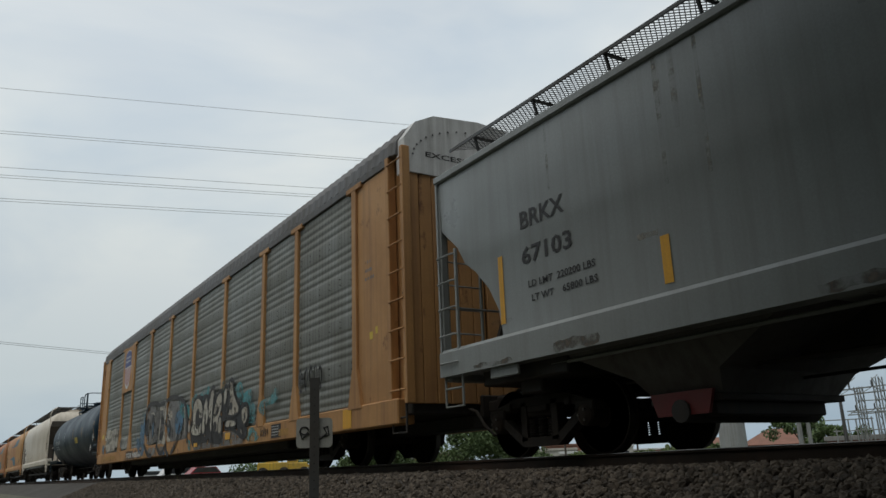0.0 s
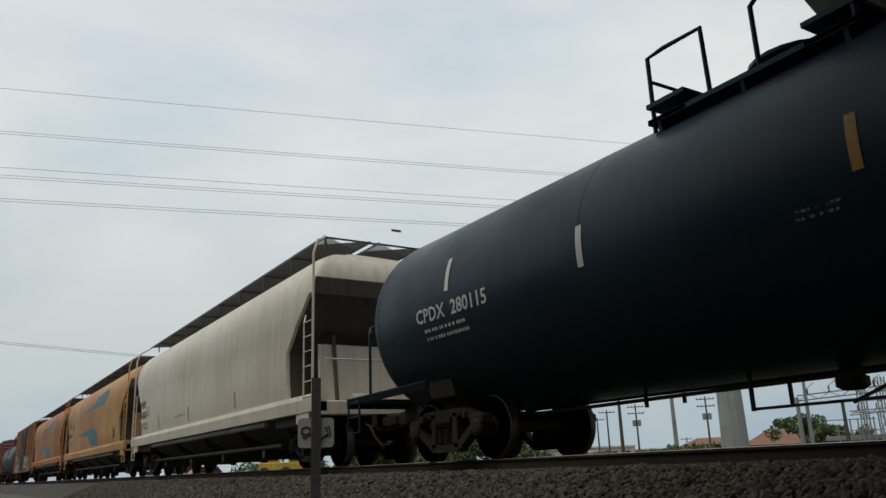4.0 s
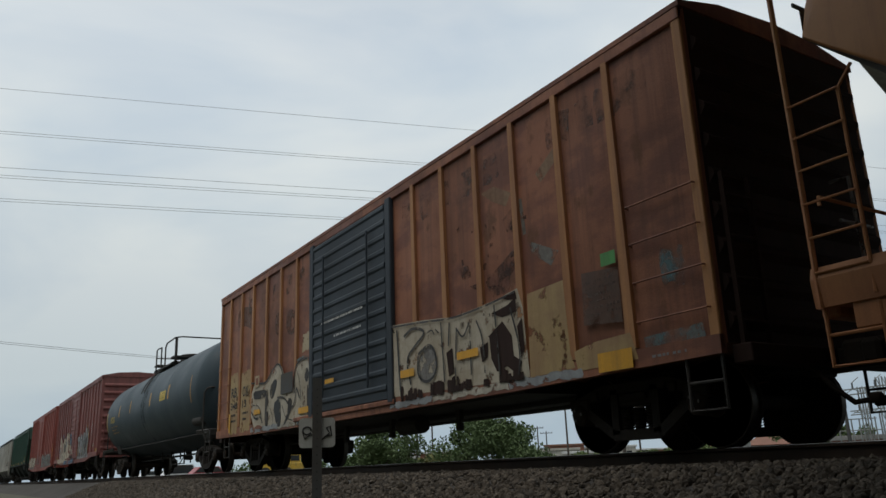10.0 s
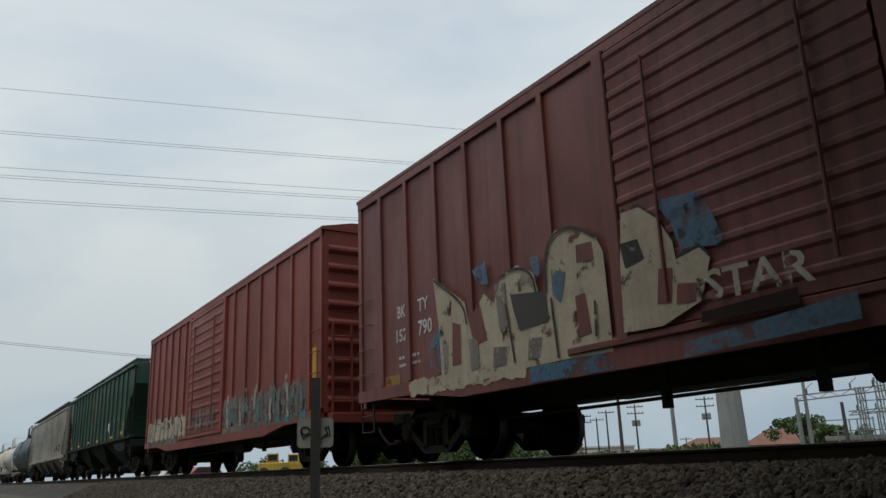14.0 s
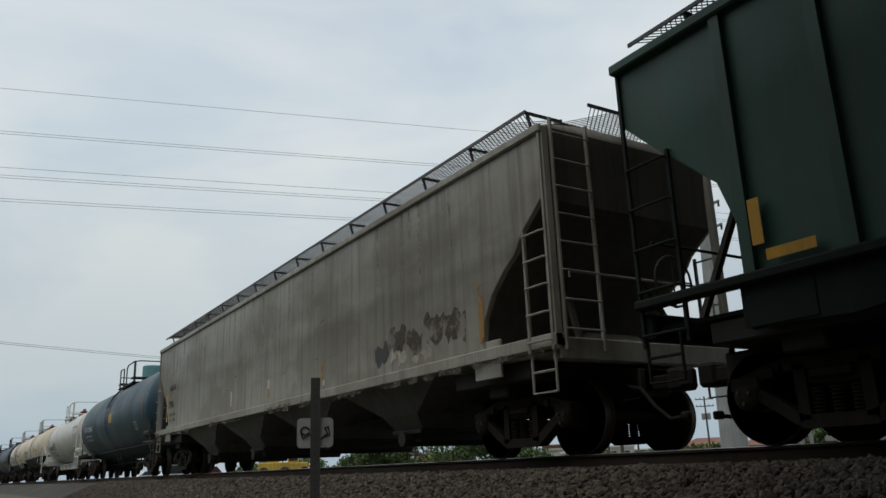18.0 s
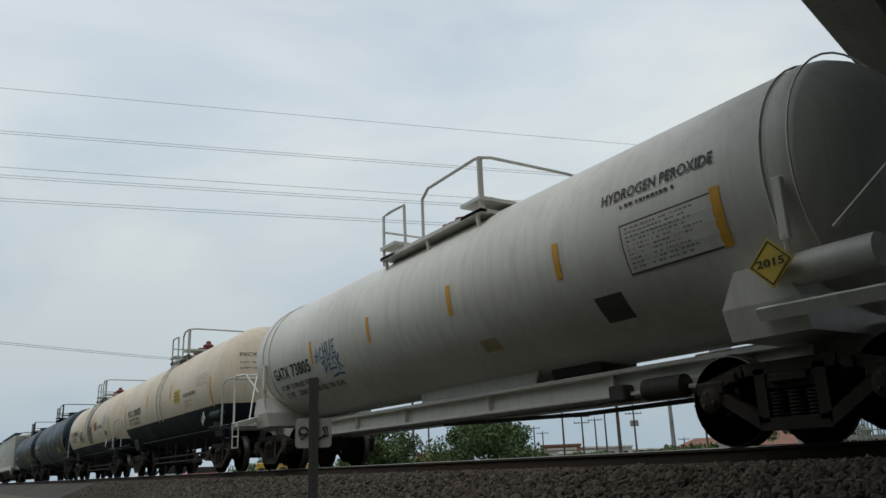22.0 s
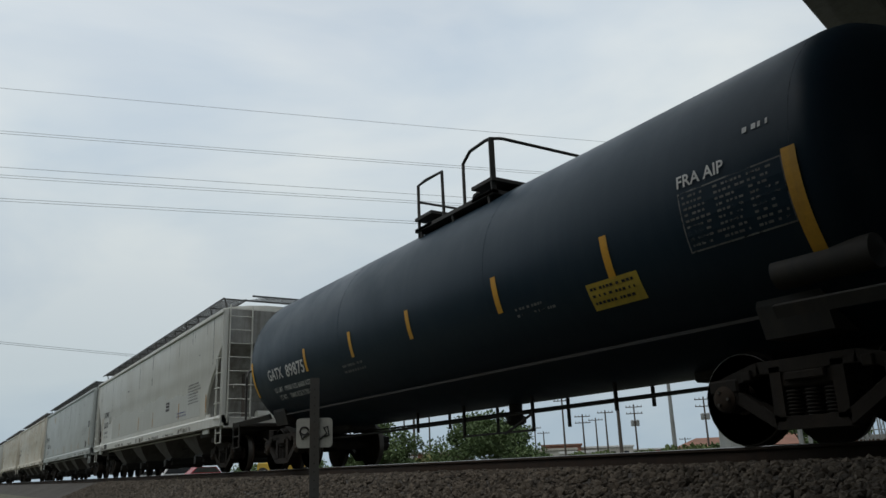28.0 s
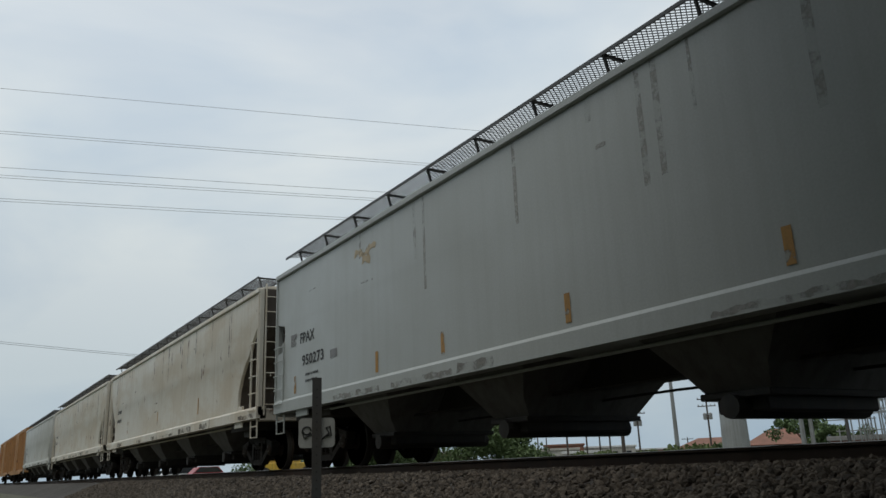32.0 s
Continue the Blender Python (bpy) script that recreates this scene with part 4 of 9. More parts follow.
def ribbed_hopper(name, label, y0, length, paint_key):
    """A covered hopper with outside posts and steep cut-away ends."""
    car = car_thing(name, label, y0)
    hw = 1.56
    rows = [(1.50, 1.45), (1.66, 1.42), (2.45, 1.15), (3.1, 0.42), (3.45, 0.06), (4.2, 0.04)]
    levels = [(z, e, length - e, hw) for z, e in rows] + [(4.27, 0.06, length - 0.06, 1.3), (4.33, 0.1, length - 0.1, 0.6)]
    SIDES[car.name] = flat(hw)
    part("body", Build().loft([ring_at(z, a, c, w, 0.03) for z, a, c, w in levels]), paint_key, car, smooth=30)
    count = 16
    for s in (-1, 1):
        for k in range(count):
            y = 1.42 + (length - 2.84) * k / (count - 1)
            b = Build()
            x = s * hw
            b.prism([(y - 0.06, 1.5), (y + 0.06, 1.5), (y + 0.06, 4.12), (y - 0.06, 4.12)], min(x, x + s * 0.06), max(x, x + s * 0.06), "x")
            part("side_post", b, paint_key, car)
        b = Build()
        b.box(min(s * 1.5, s * 1.66), max(s * 1.5, s * 1.66), 0, length, 4.10, 4.22, 0.02)
        part("top_chord", b, paint_key, car)
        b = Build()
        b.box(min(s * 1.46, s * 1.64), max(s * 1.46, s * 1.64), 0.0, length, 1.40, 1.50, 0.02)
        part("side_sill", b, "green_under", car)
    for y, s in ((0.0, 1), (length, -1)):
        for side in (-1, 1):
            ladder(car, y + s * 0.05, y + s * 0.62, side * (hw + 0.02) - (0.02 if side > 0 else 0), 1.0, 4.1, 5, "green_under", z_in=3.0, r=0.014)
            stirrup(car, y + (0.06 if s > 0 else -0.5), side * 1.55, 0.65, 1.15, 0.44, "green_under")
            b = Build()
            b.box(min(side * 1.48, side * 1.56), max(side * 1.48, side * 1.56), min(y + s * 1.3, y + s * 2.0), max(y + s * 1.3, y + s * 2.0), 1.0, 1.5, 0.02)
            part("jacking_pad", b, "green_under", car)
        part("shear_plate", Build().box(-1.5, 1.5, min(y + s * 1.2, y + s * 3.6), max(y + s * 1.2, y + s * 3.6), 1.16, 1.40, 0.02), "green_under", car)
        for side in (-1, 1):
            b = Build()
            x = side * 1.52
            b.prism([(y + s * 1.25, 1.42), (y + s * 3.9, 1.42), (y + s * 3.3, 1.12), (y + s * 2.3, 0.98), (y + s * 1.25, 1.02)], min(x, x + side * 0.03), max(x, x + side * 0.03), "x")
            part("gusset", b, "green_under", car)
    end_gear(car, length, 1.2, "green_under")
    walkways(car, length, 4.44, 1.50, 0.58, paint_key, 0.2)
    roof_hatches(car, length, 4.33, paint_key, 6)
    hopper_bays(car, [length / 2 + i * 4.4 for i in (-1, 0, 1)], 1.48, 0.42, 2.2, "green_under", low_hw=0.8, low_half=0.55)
    b = Build()
    b.box(-0.28, 0.28, 1.0, length - 1.0, 0.86, 1.25, 0.02)
    part("centre_sill", b, "steel_dark", car)
    under_pipes(car, length, 0.80)
    running_gear(car, length, 1.70)
    return car


# ---------------------------------------------------------------- tank cars
def tank_car(name, label, y0, length, shell_key, lower_key=None, split=1.78, radius=1.58, zc=2.38, frame_key=None, dome="plain", mid=0.5,
             sump_rods=True, through_sill=False, plate=None, over=0.95, bands=2, rail_key=None, under_grid=False, over_far=None, inset=None, side_ladder=True, ladder_low=-0.45, running_rail=True, deck=None, near_inset=None):
    """A tank on two trucks; length is the shell's, and the sills stick out by over at both ends."""
    car = car_thing(name, label, y0 - over)
    frame_key = frame_key or shell_key
    rail_key = rail_key or frame_key
    over_far = over if over_far is None else over_far
    inset = inset or over + 1.35
    full, a, c = length + over + over_far, over, over + length
    SIDES[car.name] = round_side(radius, zc)
    head = 0.78
    prof = [(a + head * (1 - math.cos(t)), radius * math.sin(t)) for t in [math.pi / 2 * k / 8 for k in range(9)]]
    prof[0] = (a, 0.02)
    prof += [(a + head + (length - 2 * head) * k / 10, radius) for k in range(1, 10)]
    prof += [(c - (p - a), r) for p, r in prof[8::-1]]
    n_up, n_low = 30, 18
    b, n = Build(), n_up + n_low
    vs = []
    for y, r in prof:
        t = math.asin(max(-0.999, min(0.999, (split - zc) / r)))
        angles = [t + (math.pi - 2 * t) * k / n_up for k in range(n_up)] + [math.pi - t + (math.pi + 2 * t) * k / n_low for k in range(n_low)]
        vs += [(r * math.cos(u), y, zc + r * math.sin(u)) for u in angles]
    up, low = [], []
    for j in range(len(prof) - 1):
        for i in range(n):
            k = (i + 1) % n
            (up if i < n_up else low).append((j * n + i, j * n + k, (j + 1) * n + k, (j + 1) * n + i))
    b.add(vs, up + low)
    b.s = [0] * len(up) + [1 if lower_key else 0] * len(low)
    part("tank_shell", b, [shell_key, lower_key] if lower_key else shell_key, car, smooth=40)
    for y in np.linspace(a + 0.8, c - 0.8, 2 + bands):
        b = Build()
        b.tube([((radius - 0.002) * math.cos(t), float(y), zc + (radius - 0.002) * math.sin(t)) for t in np.linspace(-0.35, math.pi + 0.35, 40)], 0.0045, 5)
        part("weld_seam", b, shell_key, car)
    far, near = deck or (a + length * mid + 1.1, a + length * mid - 1.1)
    top, ym, dz = zc + radius, (far + near) / 2, zc + radius - 0.19
    # platform, manway and railing on the crown
    b = Build()
    for s in (-1, 1):
        b.box(min(s * 0.55, s * 1.06), max(s * 0.55, s * 1.06), near - 0.05, far + 0.05, dz - 0.06, dz)
        for y in (near + 0.1, ym, far - 0.1):
            b.bar((s * 1.02, y, dz - 0.05), (s * 0.98, y, dz - 0.34), 0.05, 0.05, (0, 1, 0))
    for y in (near - 0.05, far - 0.5):
        b.box(-1.06, 1.06, y, y + 0.55, dz + 0.145, dz + 0.2)
        b.box(-1.06, -0.95, y, y + 0.55, dz - 0.055, dz + 0.003)
    part("platform", b, rail_key, car)
    up = dz + 0.80
    for s in (-1, 1):
        b = Build()
        x = s * 1.0
        b.tube([(x, far, dz - 0.15), (x, far, up), (x, far - 0.25, up + 0.02), (x, far - 0.78, up), (x, far - 0.80, dz)], 0.028, 7)
        part("railing", b, rail_key, car)
        b = Build()
        b.tube([(x, far - 1.42, dz), (x, far - 1.42, up - 0.10), (x, far - 1.62, up + 0.04), (x, near + 0.15, up + 0.06), (x, near, up + 0.04)], 0.028, 7)
        b.bar((x, near, dz), (x, near, up + 0.05), 0.09, 0.03, (1, 0, 0))
        part("railing", b, rail_key, car)
    b = Build()
    b.tube([(-1.0, near, up + 0.04), (-0.8, near - 0.02, up + 0.07), (0.8, near - 0.02, up + 0.07), (1.0, near, up + 0.04)], 0.026, 7)
    part("cross_rail", b, rail_key, car)
    b = Build()
    b.tube([(-1.0, far, up - 0.30), (1.0, far, up - 0.30)], 0.022, 7)
    part("cross_rail", b, rail_key, car)
    if dome == "plain":
        b = Build()
        b.lathe([(top - 0.05, 0.46), (top + 0.16, 0.46), (top + 0.19, 0.52), (top + 0.23, 0.52), (top + 0.27, 0.40), (top + 0.30, 0.0)], "z", (0, ym, 0), 20)
        part("manway", b, rail_key, car, smooth=35)
    elif dome == "teal":
        b = Build()
        b.lathe([(top - 0.05, 0.42), (top + 0.62, 0.42), (top + 0.66, 0.38), (top + 0.68, 0.0)], "z", (0, ym - 0.2, 0), 20)
        part("valve_housing", b, "hatch_teal", car, "pale teal valve housing", smooth=35)
    else:
        for y, r, h in ((ym + 0.5, 0.12, 0.16), (ym, 0.20, 0.14), (ym - 0.45, 0.10, 0.18), (ym - 0.85, 0.13, 0.24)):
            b = Build()
            b.lathe([(top - 0.05, r), (top + h * 0.6, r), (top + h * 0.62, r * 1.35), (top + h * 0.8, r * 1.35), (top + h, r * 0.7), (top + h + 0.08, r * 0.6), (top + h + 0.1, 0.0)], "z", (-0.3, y, 0), 12)
            part("valve", b, "valve_red", car, "dark red relief valve", smooth=35)
    # side ladder that follows the shell
    for s in (-1, 1):
        b = Build()
        path = lambda y, t: (s * (radius + 0.07) * math.cos(t), y, zc + (radius + 0.07) * math.sin(t))
        for y in (far - 1.2, far - 0.72):
            b.tube([path(y, t) for t in np.linspace(ladder_low, 1.05, 9)], 0.018, 6)
        for t in np.linspace(ladder_low + 0.07, 0.98, 7 if ladder_low < 0 else 3):
            b.tube([path(far - 1.2, t), path(far - 0.72, t)], 0.014, 6)
        if side_ladder:
            part("ladder", b, rail_key, car)
        b = Build()
        zl = zc - radius * 0.78
        xl = s * (radius * 0.63 + 0.08)
        b.bar((xl, a + 0.9, zl), (xl, c - 0.9, zl), 0.035, 0.03, (0, 0, 1))
        if running_rail:
            part("running_rail", b, frame_key, car)
    # saddles, stub sills, end platforms and their rails
    for y, s in ((0.0, 1), (full, -1)):
        b = Build()
        b.box(-0.32, 0.32, min(y, y + s * 4.2), max(y, y + s * 4.2), 0.74, 1.06, 0.03)
        part("stub_sill", b, frame_key if through_sill else "steel_dark", car)
        b = Build()
        yb = y + s * (near_inset or inset) if s > 0 else y - inset
        w = 0.42 if through_sill else 0.35
        hs = 1.34 if through_sill else 1.16
        b.loft([[(-hs + 0.09, yb - w, 0.96), (hs - 0.09, yb - w, 0.96), (hs - 0.09, yb + w, 0.96), (-hs + 0.09, yb + w, 0.96)],
                [(-hs, yb - w, 1.26), (hs, yb - w, 1.26), (hs, yb + w, 1.26), (-hs, yb + w, 1.26)],
                [(-hs - 0.02, yb - 0.22, 1.6), (hs + 0.02, yb - 0.22, 1.6), (hs + 0.02, yb + 0.22, 1.6), (-hs - 0.02, yb + 0.22, 1.6)]])
        part("saddle", b, frame_key if through_sill else "steel_dark", car)
        b = Build()
        b.box(-1.5, 1.5, min(y + s * 0.05, y + s * 0.5), max(y + s * 0.05, y + s * 0.5), 1.06, 1.12)
        b.box(-1.5, 1.5, min(y, y + s * 0.08), max(y, y + s * 0.08), 0.98, 1.16, 0.01)
        for x in (-1.48, 1.48):
            b.bar((x, y + s * 0.1, 1.09), (x * 0.92, yb, 1.15), 0.06, 0.12, (0, 1, 0))
        part("end_platform", b, frame_key, car)
        b = Build()
        ye = y + s * (0.04 if through_sill else 0.88)
        b.tube([(-1.46, ye, 1.1), (-1.46, ye, 2.20), (-1.40, ye - s * 0.08, 2.32), (-1.28, ye - s * 0.1, 2.36), (1.28, ye - s * 0.1, 2.36), (1.40, ye - s * 0.08, 2.32), (1.46, ye, 2.20), (1.46, ye, 1.1)], 0.026, 7)
        if through_sill:
            for x in (-1.46, 1.46):
                b.tube([(x, ye, 2.2), (x, ye + s * 0.12, 2.30), (x, ye + s * 0.85, 2.25), (x * 0.96, ye + s * 1.6, 1.75)], 0.02, 7)
            b.tube([(-0.9, ye, 2.32), (-1.2, ye + s * 0.6, 1.7), (-1.4, ye + s * 1.0, 1.15)], 0.018, 7)
        part("end_rail", b, rail_key, car)
        for x in (-1.48, 1.48):
            stirrup(car, y + (0.04 if s > 0 else -0.48), x, 0.55, 1.08, 0.44, frame_key)
    b = Build()
    b.lathe([(0.0, 0.0), (0.06, 0.15), (0.98, 0.15), (1.04, 0.0)], "y", (-1.26, 1.30, 1.50), 14)
    part("air_reservoir", b, frame_key, car, smooth=40)
    if through_sill:
        for s in (-1, 1):
            b = Build()
            b.box(min(s * 0.28, s * 0.46), max(s * 0.28, s * 0.46), over + 1.2, full - over - 1.2, 0.70, 0.98, 0.01)
            b.box(min(s * 0.28, s * 0.56), max(s * 0.28, s * 0.56), over + 1.2, full - over - 1.2, 0.94, 1.0, 0.01)
            b.box(min(s * 0.28, s * 0.56), max(s * 0.28, s * 0.56), over + 1.2, full - over - 1.2, 0.66, 0.71, 0.01)
            part("frame_beam", b, frame_key, car)
    if sump_rods:
        b = Build()
        b.tube([(-0.35, over + 2.2, 0.66), (-0.35, full - over - 2.2, 0.60)], 0.024, 6)
        b.tube([(0.2, over + 2.4, 0.72), (0.2, full - over - 2.4, 0.72)], 0.02, 6)
        part("brake_rod", b, "steel_dark", car)
        for y, low in ((ym - 0.9, 0.36), (ym + 0.9, 0.36), (ym - 2.6, 0.52), (ym + 2.4, 0.52)):
            part("rod_hanger", Build().bar((-0.38, y, 0.98), (-0.38, y, low), 0.045, 0.03), "steel_dark", car)
            part("rod_hanger", Build().bar((0.3, y, 0.98), (0.3, y, low + 0.06), 0.045, 0.03), "steel_dark", car)
        part("guard_bar", Build().bar((-0.38, ym - 0.9, 0.38), (-0.38, ym + 0.9, 0.38), 0.03, 0.03), "steel_dark", car)
        part("guard_bar", Build().bar((-0.38, ym - 0.9, 0.62), (-0.38, ym - 0.2, 0.36), 0.025, 0.03), "steel_dark", car)
        b = Build()
        b.lathe([(0.50, 0.10), (0.54, 0.16), (0.62, 0.16), (0.66, 0.10), (0.95, 0.12)], "z", (0, ym, 0), 14)
        part("bottom_outlet", b, "steel_dark", car, smooth=40)
    if under_grid:
        for z in (0.42, 0.60):
            part("heater_pipe", Build().tube([(-0.75, over + 3.0, z), (-0.75, full - over - 3.0, z)], 0.026, 6), "steel_dark", car)
        y = over + 3.2
        k = 0
        while y < full - over - 3.0:
            part("pipe_hanger", Build().bar((-0.75, y, 1.05), (-0.75, y, (0.5, 0.36, 0.56, 0.40)[k % 4]), 0.04, (0.035, 0.06, 0.03)[k % 3]), "steel_dark", car)
            y += (0.72, 1.25, 0.9, 1.5, 0.55)[k % 5]
            k += 1
    running_gear(car, full, inset, near_inset)
    return car


# ---------------------------------------------------------------- box cars
def box_car(name, label, y0, length, paint_key, door_key, z_floor=1.02, z_top=4.55, hw=1.52, ribs=7, door=(6.5, 9.8), roof_key=None, inset=1.66, end_ribs=9, rib_at=None, rib_key=None, end_key=None, fishbelly=True, grab=0.44):
    car = car_thing(name, label, y0)
    SIDES[car.name] = flat(hw)
    b = Build()
    b.loft([ring_at(z_floor, 0, length, hw, 0.04), ring_at(z_top - 0.1, 0, length, hw, 0.04), ring_at(z_top - 0.08, 0, length, hw - 0.05, 0.04)])
    part("body", b, paint_key, car, smooth=30)
    b = Build()
    b.prism([(-hw - 0.05, z_top - 0.10), (hw + 0.05, z_top - 0.10), (hw + 0.05, z_top - 0.04), (0.9, z_top + 0.10), (0, z_top + 0.15), (-0.9, z_top + 0.10), (-hw - 0.05, z_top - 0.04)], -0.03, length + 0.03, "y")
    part("roof", b, roof_key or paint_key, car)
    for k in range(12):
        b = Build()
        y = (length) * (k + 0.5) / 12
        b.prism([(-hw, z_top - 0.03), (-0.9, z_top + 0.105), (0, z_top + 0.155), (0.9, z_top + 0.105), (hw, z_top - 0.03), (0.9, z_top + 0.14), (0, z_top + 0.19), (-0.9, z_top + 0.14)], y - 0.04, y + 0.04, "y")
        part("roof_rib", b, roof_key or paint_key, car)
    for s in (-1, 1):
        x = s * hw
        span = []
        for k in range(ribs):
            span.append(door[1] + 0.25 + (length - 0.12 - door[1] - 0.25) * (k + 0.5) / ribs)
            span.append(door[0] - 0.25 - (door[0] - 0.25 - 0.12) * (k + 0.5) / ribs)
        for y in rib_at or span:
            b = Build()
            b.prism([(y - 0.07, z_floor + 0.1), (y + 0.07, z_floor + 0.1), (y + 0.045, z_top - 0.22), (y - 0.045, z_top - 0.22)], min(x, x + s * 0.05), max(x, x + s * 0.05), "x")
            part("side_post", b, rib_key or paint_key, car)
        for y in (0.06, length - 0.06):
            b = Build()
            b.box(min(x - s * 0.02, x + s * 0.035), max(x - s * 0.02, x + s * 0.035), y - 0.06, y + 0.06, z_floor - 0.02, z_top - 0.1, 0.01)
            part("corner_post", b, rib_key or paint_key, car)
        b = Build()
        b.box(min(x - s * 0.02, x + s * 0.045), max(x - s * 0.02, x + s * 0.045), 0, length, z_top - 0.24, z_top - 0.10, 0.01)
        part("top_chord", b, paint_key, car)
        b = Build()
        low = z_floor - (0.28 if fishbelly else 0.14)
        b.prism([(0.0, z_floor - 0.10), (1.9, z_floor - 0.12), (3.2, low), (length - 3.2, low), (length - 1.9, z_floor - 0.12), (length, z_floor - 0.10), (length, z_floor + 0.08), (0.0, z_floor + 0.08)], min(x - s * 0.03, x + s * 0.05), max(x - s * 0.03, x + s * 0.05), "x")
        part("side_sill", b, paint_key, car)
        # sliding door with pressed ridges
        b = Build()
        zs = np.linspace(z_floor + 0.06, z_top - 0.26, 14)
        pitch = float(zs[1] - zs[0])
        prof = [(x + s * o, float(z) + f * pitch) for z in zs[:-1] for f, o in ((0.04, 0.070), (0.52, 0.074), (0.66, 0.094), (0.86, 0.094), (0.97, 0.070))]
        b.prism([(x + s * 0.02, float(zs[0]))] + prof + [(x + s * 0.02, float(zs[-1]))], door[0] + 0.12, door[1] - 0.12, "y")
        d = part("door", b, door_key, car)
        for y in (door[0], door[1]):
            b = Build()
            b.box(min(x, x + s * 0.09), max(x, x + s * 0.09), y - 0.09, y + 0.09, z_floor, z_top - 0.2, 0.015)
            part("door_post", b, door_key if door_key == "blue_black" else paint_key, d)
        b = Build()
        b.box(min(x, x + s * 0.085), max(x, x + s * 0.085), door[0] - 0.1, door[1] + 0.9, z_floor - 0.03, z_floor + 0.05, 0.01)
        part("door_track", b, paint_key, d)
        for y in (door[0] + 0.7, door[1] - 0.7):
            part("lock_rod", Build().tube([(x + s * 0.13, y, z_floor + 0.3), (x + s * 0.13, y, z_top - 0.6)], 0.02, 6), door_key, d)
        for y in (0.04, length - grab - 0.04):
            for j in range(4):
                b = Build()
                b.tube([(x, y + 0.02, z_floor + 0.35 + 0.42 * j), (x + s * 0.07, y + 0.04, z_floor + 0.35 + 0.42 * j), (x + s * 0.07, y + grab - 0.02, z_floor + 0.35 + 0.42 * j), (x, y + grab, z_floor + 0.35 + 0.42 * j)], 0.011, 6)
                part("grab_iron", b, paint_key, car)
            stirrup(car, y, x, z_floor - 0.6, z_floor - 0.08, 0.42, "steel_dark")
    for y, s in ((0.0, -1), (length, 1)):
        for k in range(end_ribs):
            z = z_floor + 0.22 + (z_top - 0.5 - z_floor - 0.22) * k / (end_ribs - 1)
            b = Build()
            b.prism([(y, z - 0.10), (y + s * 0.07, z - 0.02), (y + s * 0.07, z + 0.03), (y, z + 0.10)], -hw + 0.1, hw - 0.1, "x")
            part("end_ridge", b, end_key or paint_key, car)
        # thin dark sheet over the end: the overpass's shade as colour
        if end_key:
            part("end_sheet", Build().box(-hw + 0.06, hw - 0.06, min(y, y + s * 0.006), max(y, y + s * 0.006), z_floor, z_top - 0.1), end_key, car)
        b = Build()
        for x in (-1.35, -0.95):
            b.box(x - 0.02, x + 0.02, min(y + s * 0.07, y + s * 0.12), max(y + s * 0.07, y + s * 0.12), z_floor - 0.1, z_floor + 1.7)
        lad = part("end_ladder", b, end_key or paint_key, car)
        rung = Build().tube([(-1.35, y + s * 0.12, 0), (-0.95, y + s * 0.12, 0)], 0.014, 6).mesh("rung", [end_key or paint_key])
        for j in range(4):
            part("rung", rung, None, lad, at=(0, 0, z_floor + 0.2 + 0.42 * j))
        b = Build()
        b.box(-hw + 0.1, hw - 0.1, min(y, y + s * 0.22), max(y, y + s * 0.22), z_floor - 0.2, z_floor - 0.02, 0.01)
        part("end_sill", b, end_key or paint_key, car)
    b = Build()
    b.tube([(0.55, -0.08, z_floor + 1.9), (0.55, -0.30, z_floor + 1.9), (0.55, -0.32, z_floor + 0.4)], 0.02, 6)
    b.tube([(0.25, -0.30, z_floor + 1.35), (0.85, -0.30, z_floor + 1.35)], 0.02, 6)
    part("brake_stand", b, "grey_letter", car)
    b = Build()
    b.box(-0.30, 0.30, 0.2, length - 0.2, 0.72, z_floor, 0.02)
    b.box(-1.40, 1.40, 3.2, length - 3.2, z_floor - 0.16, z_floor)
    part("underframe", b, "steel_dark", car)
    b = Build()
    for y in (length * 0.36, length * 0.5, length * 0.62):
        b.bar((-0.7, y, z_floor), (-0.7, y, 0.46), 0.08, 0.10)
    b.tube([(-0.7, 2.6, 0.62), (-0.7, length - 2.6, 0.56)], 0.022, 6)
    b.lathe([(0.0, 0.0), (0.03, 0.15), (0.7, 0.15), (0.73, 0.0)], "y", (-0.8, length * 0.42, 0.62), 12)
    part("brake_gear", b, "steel_dark", car)
    running_gear(car, length, inset)
    return car


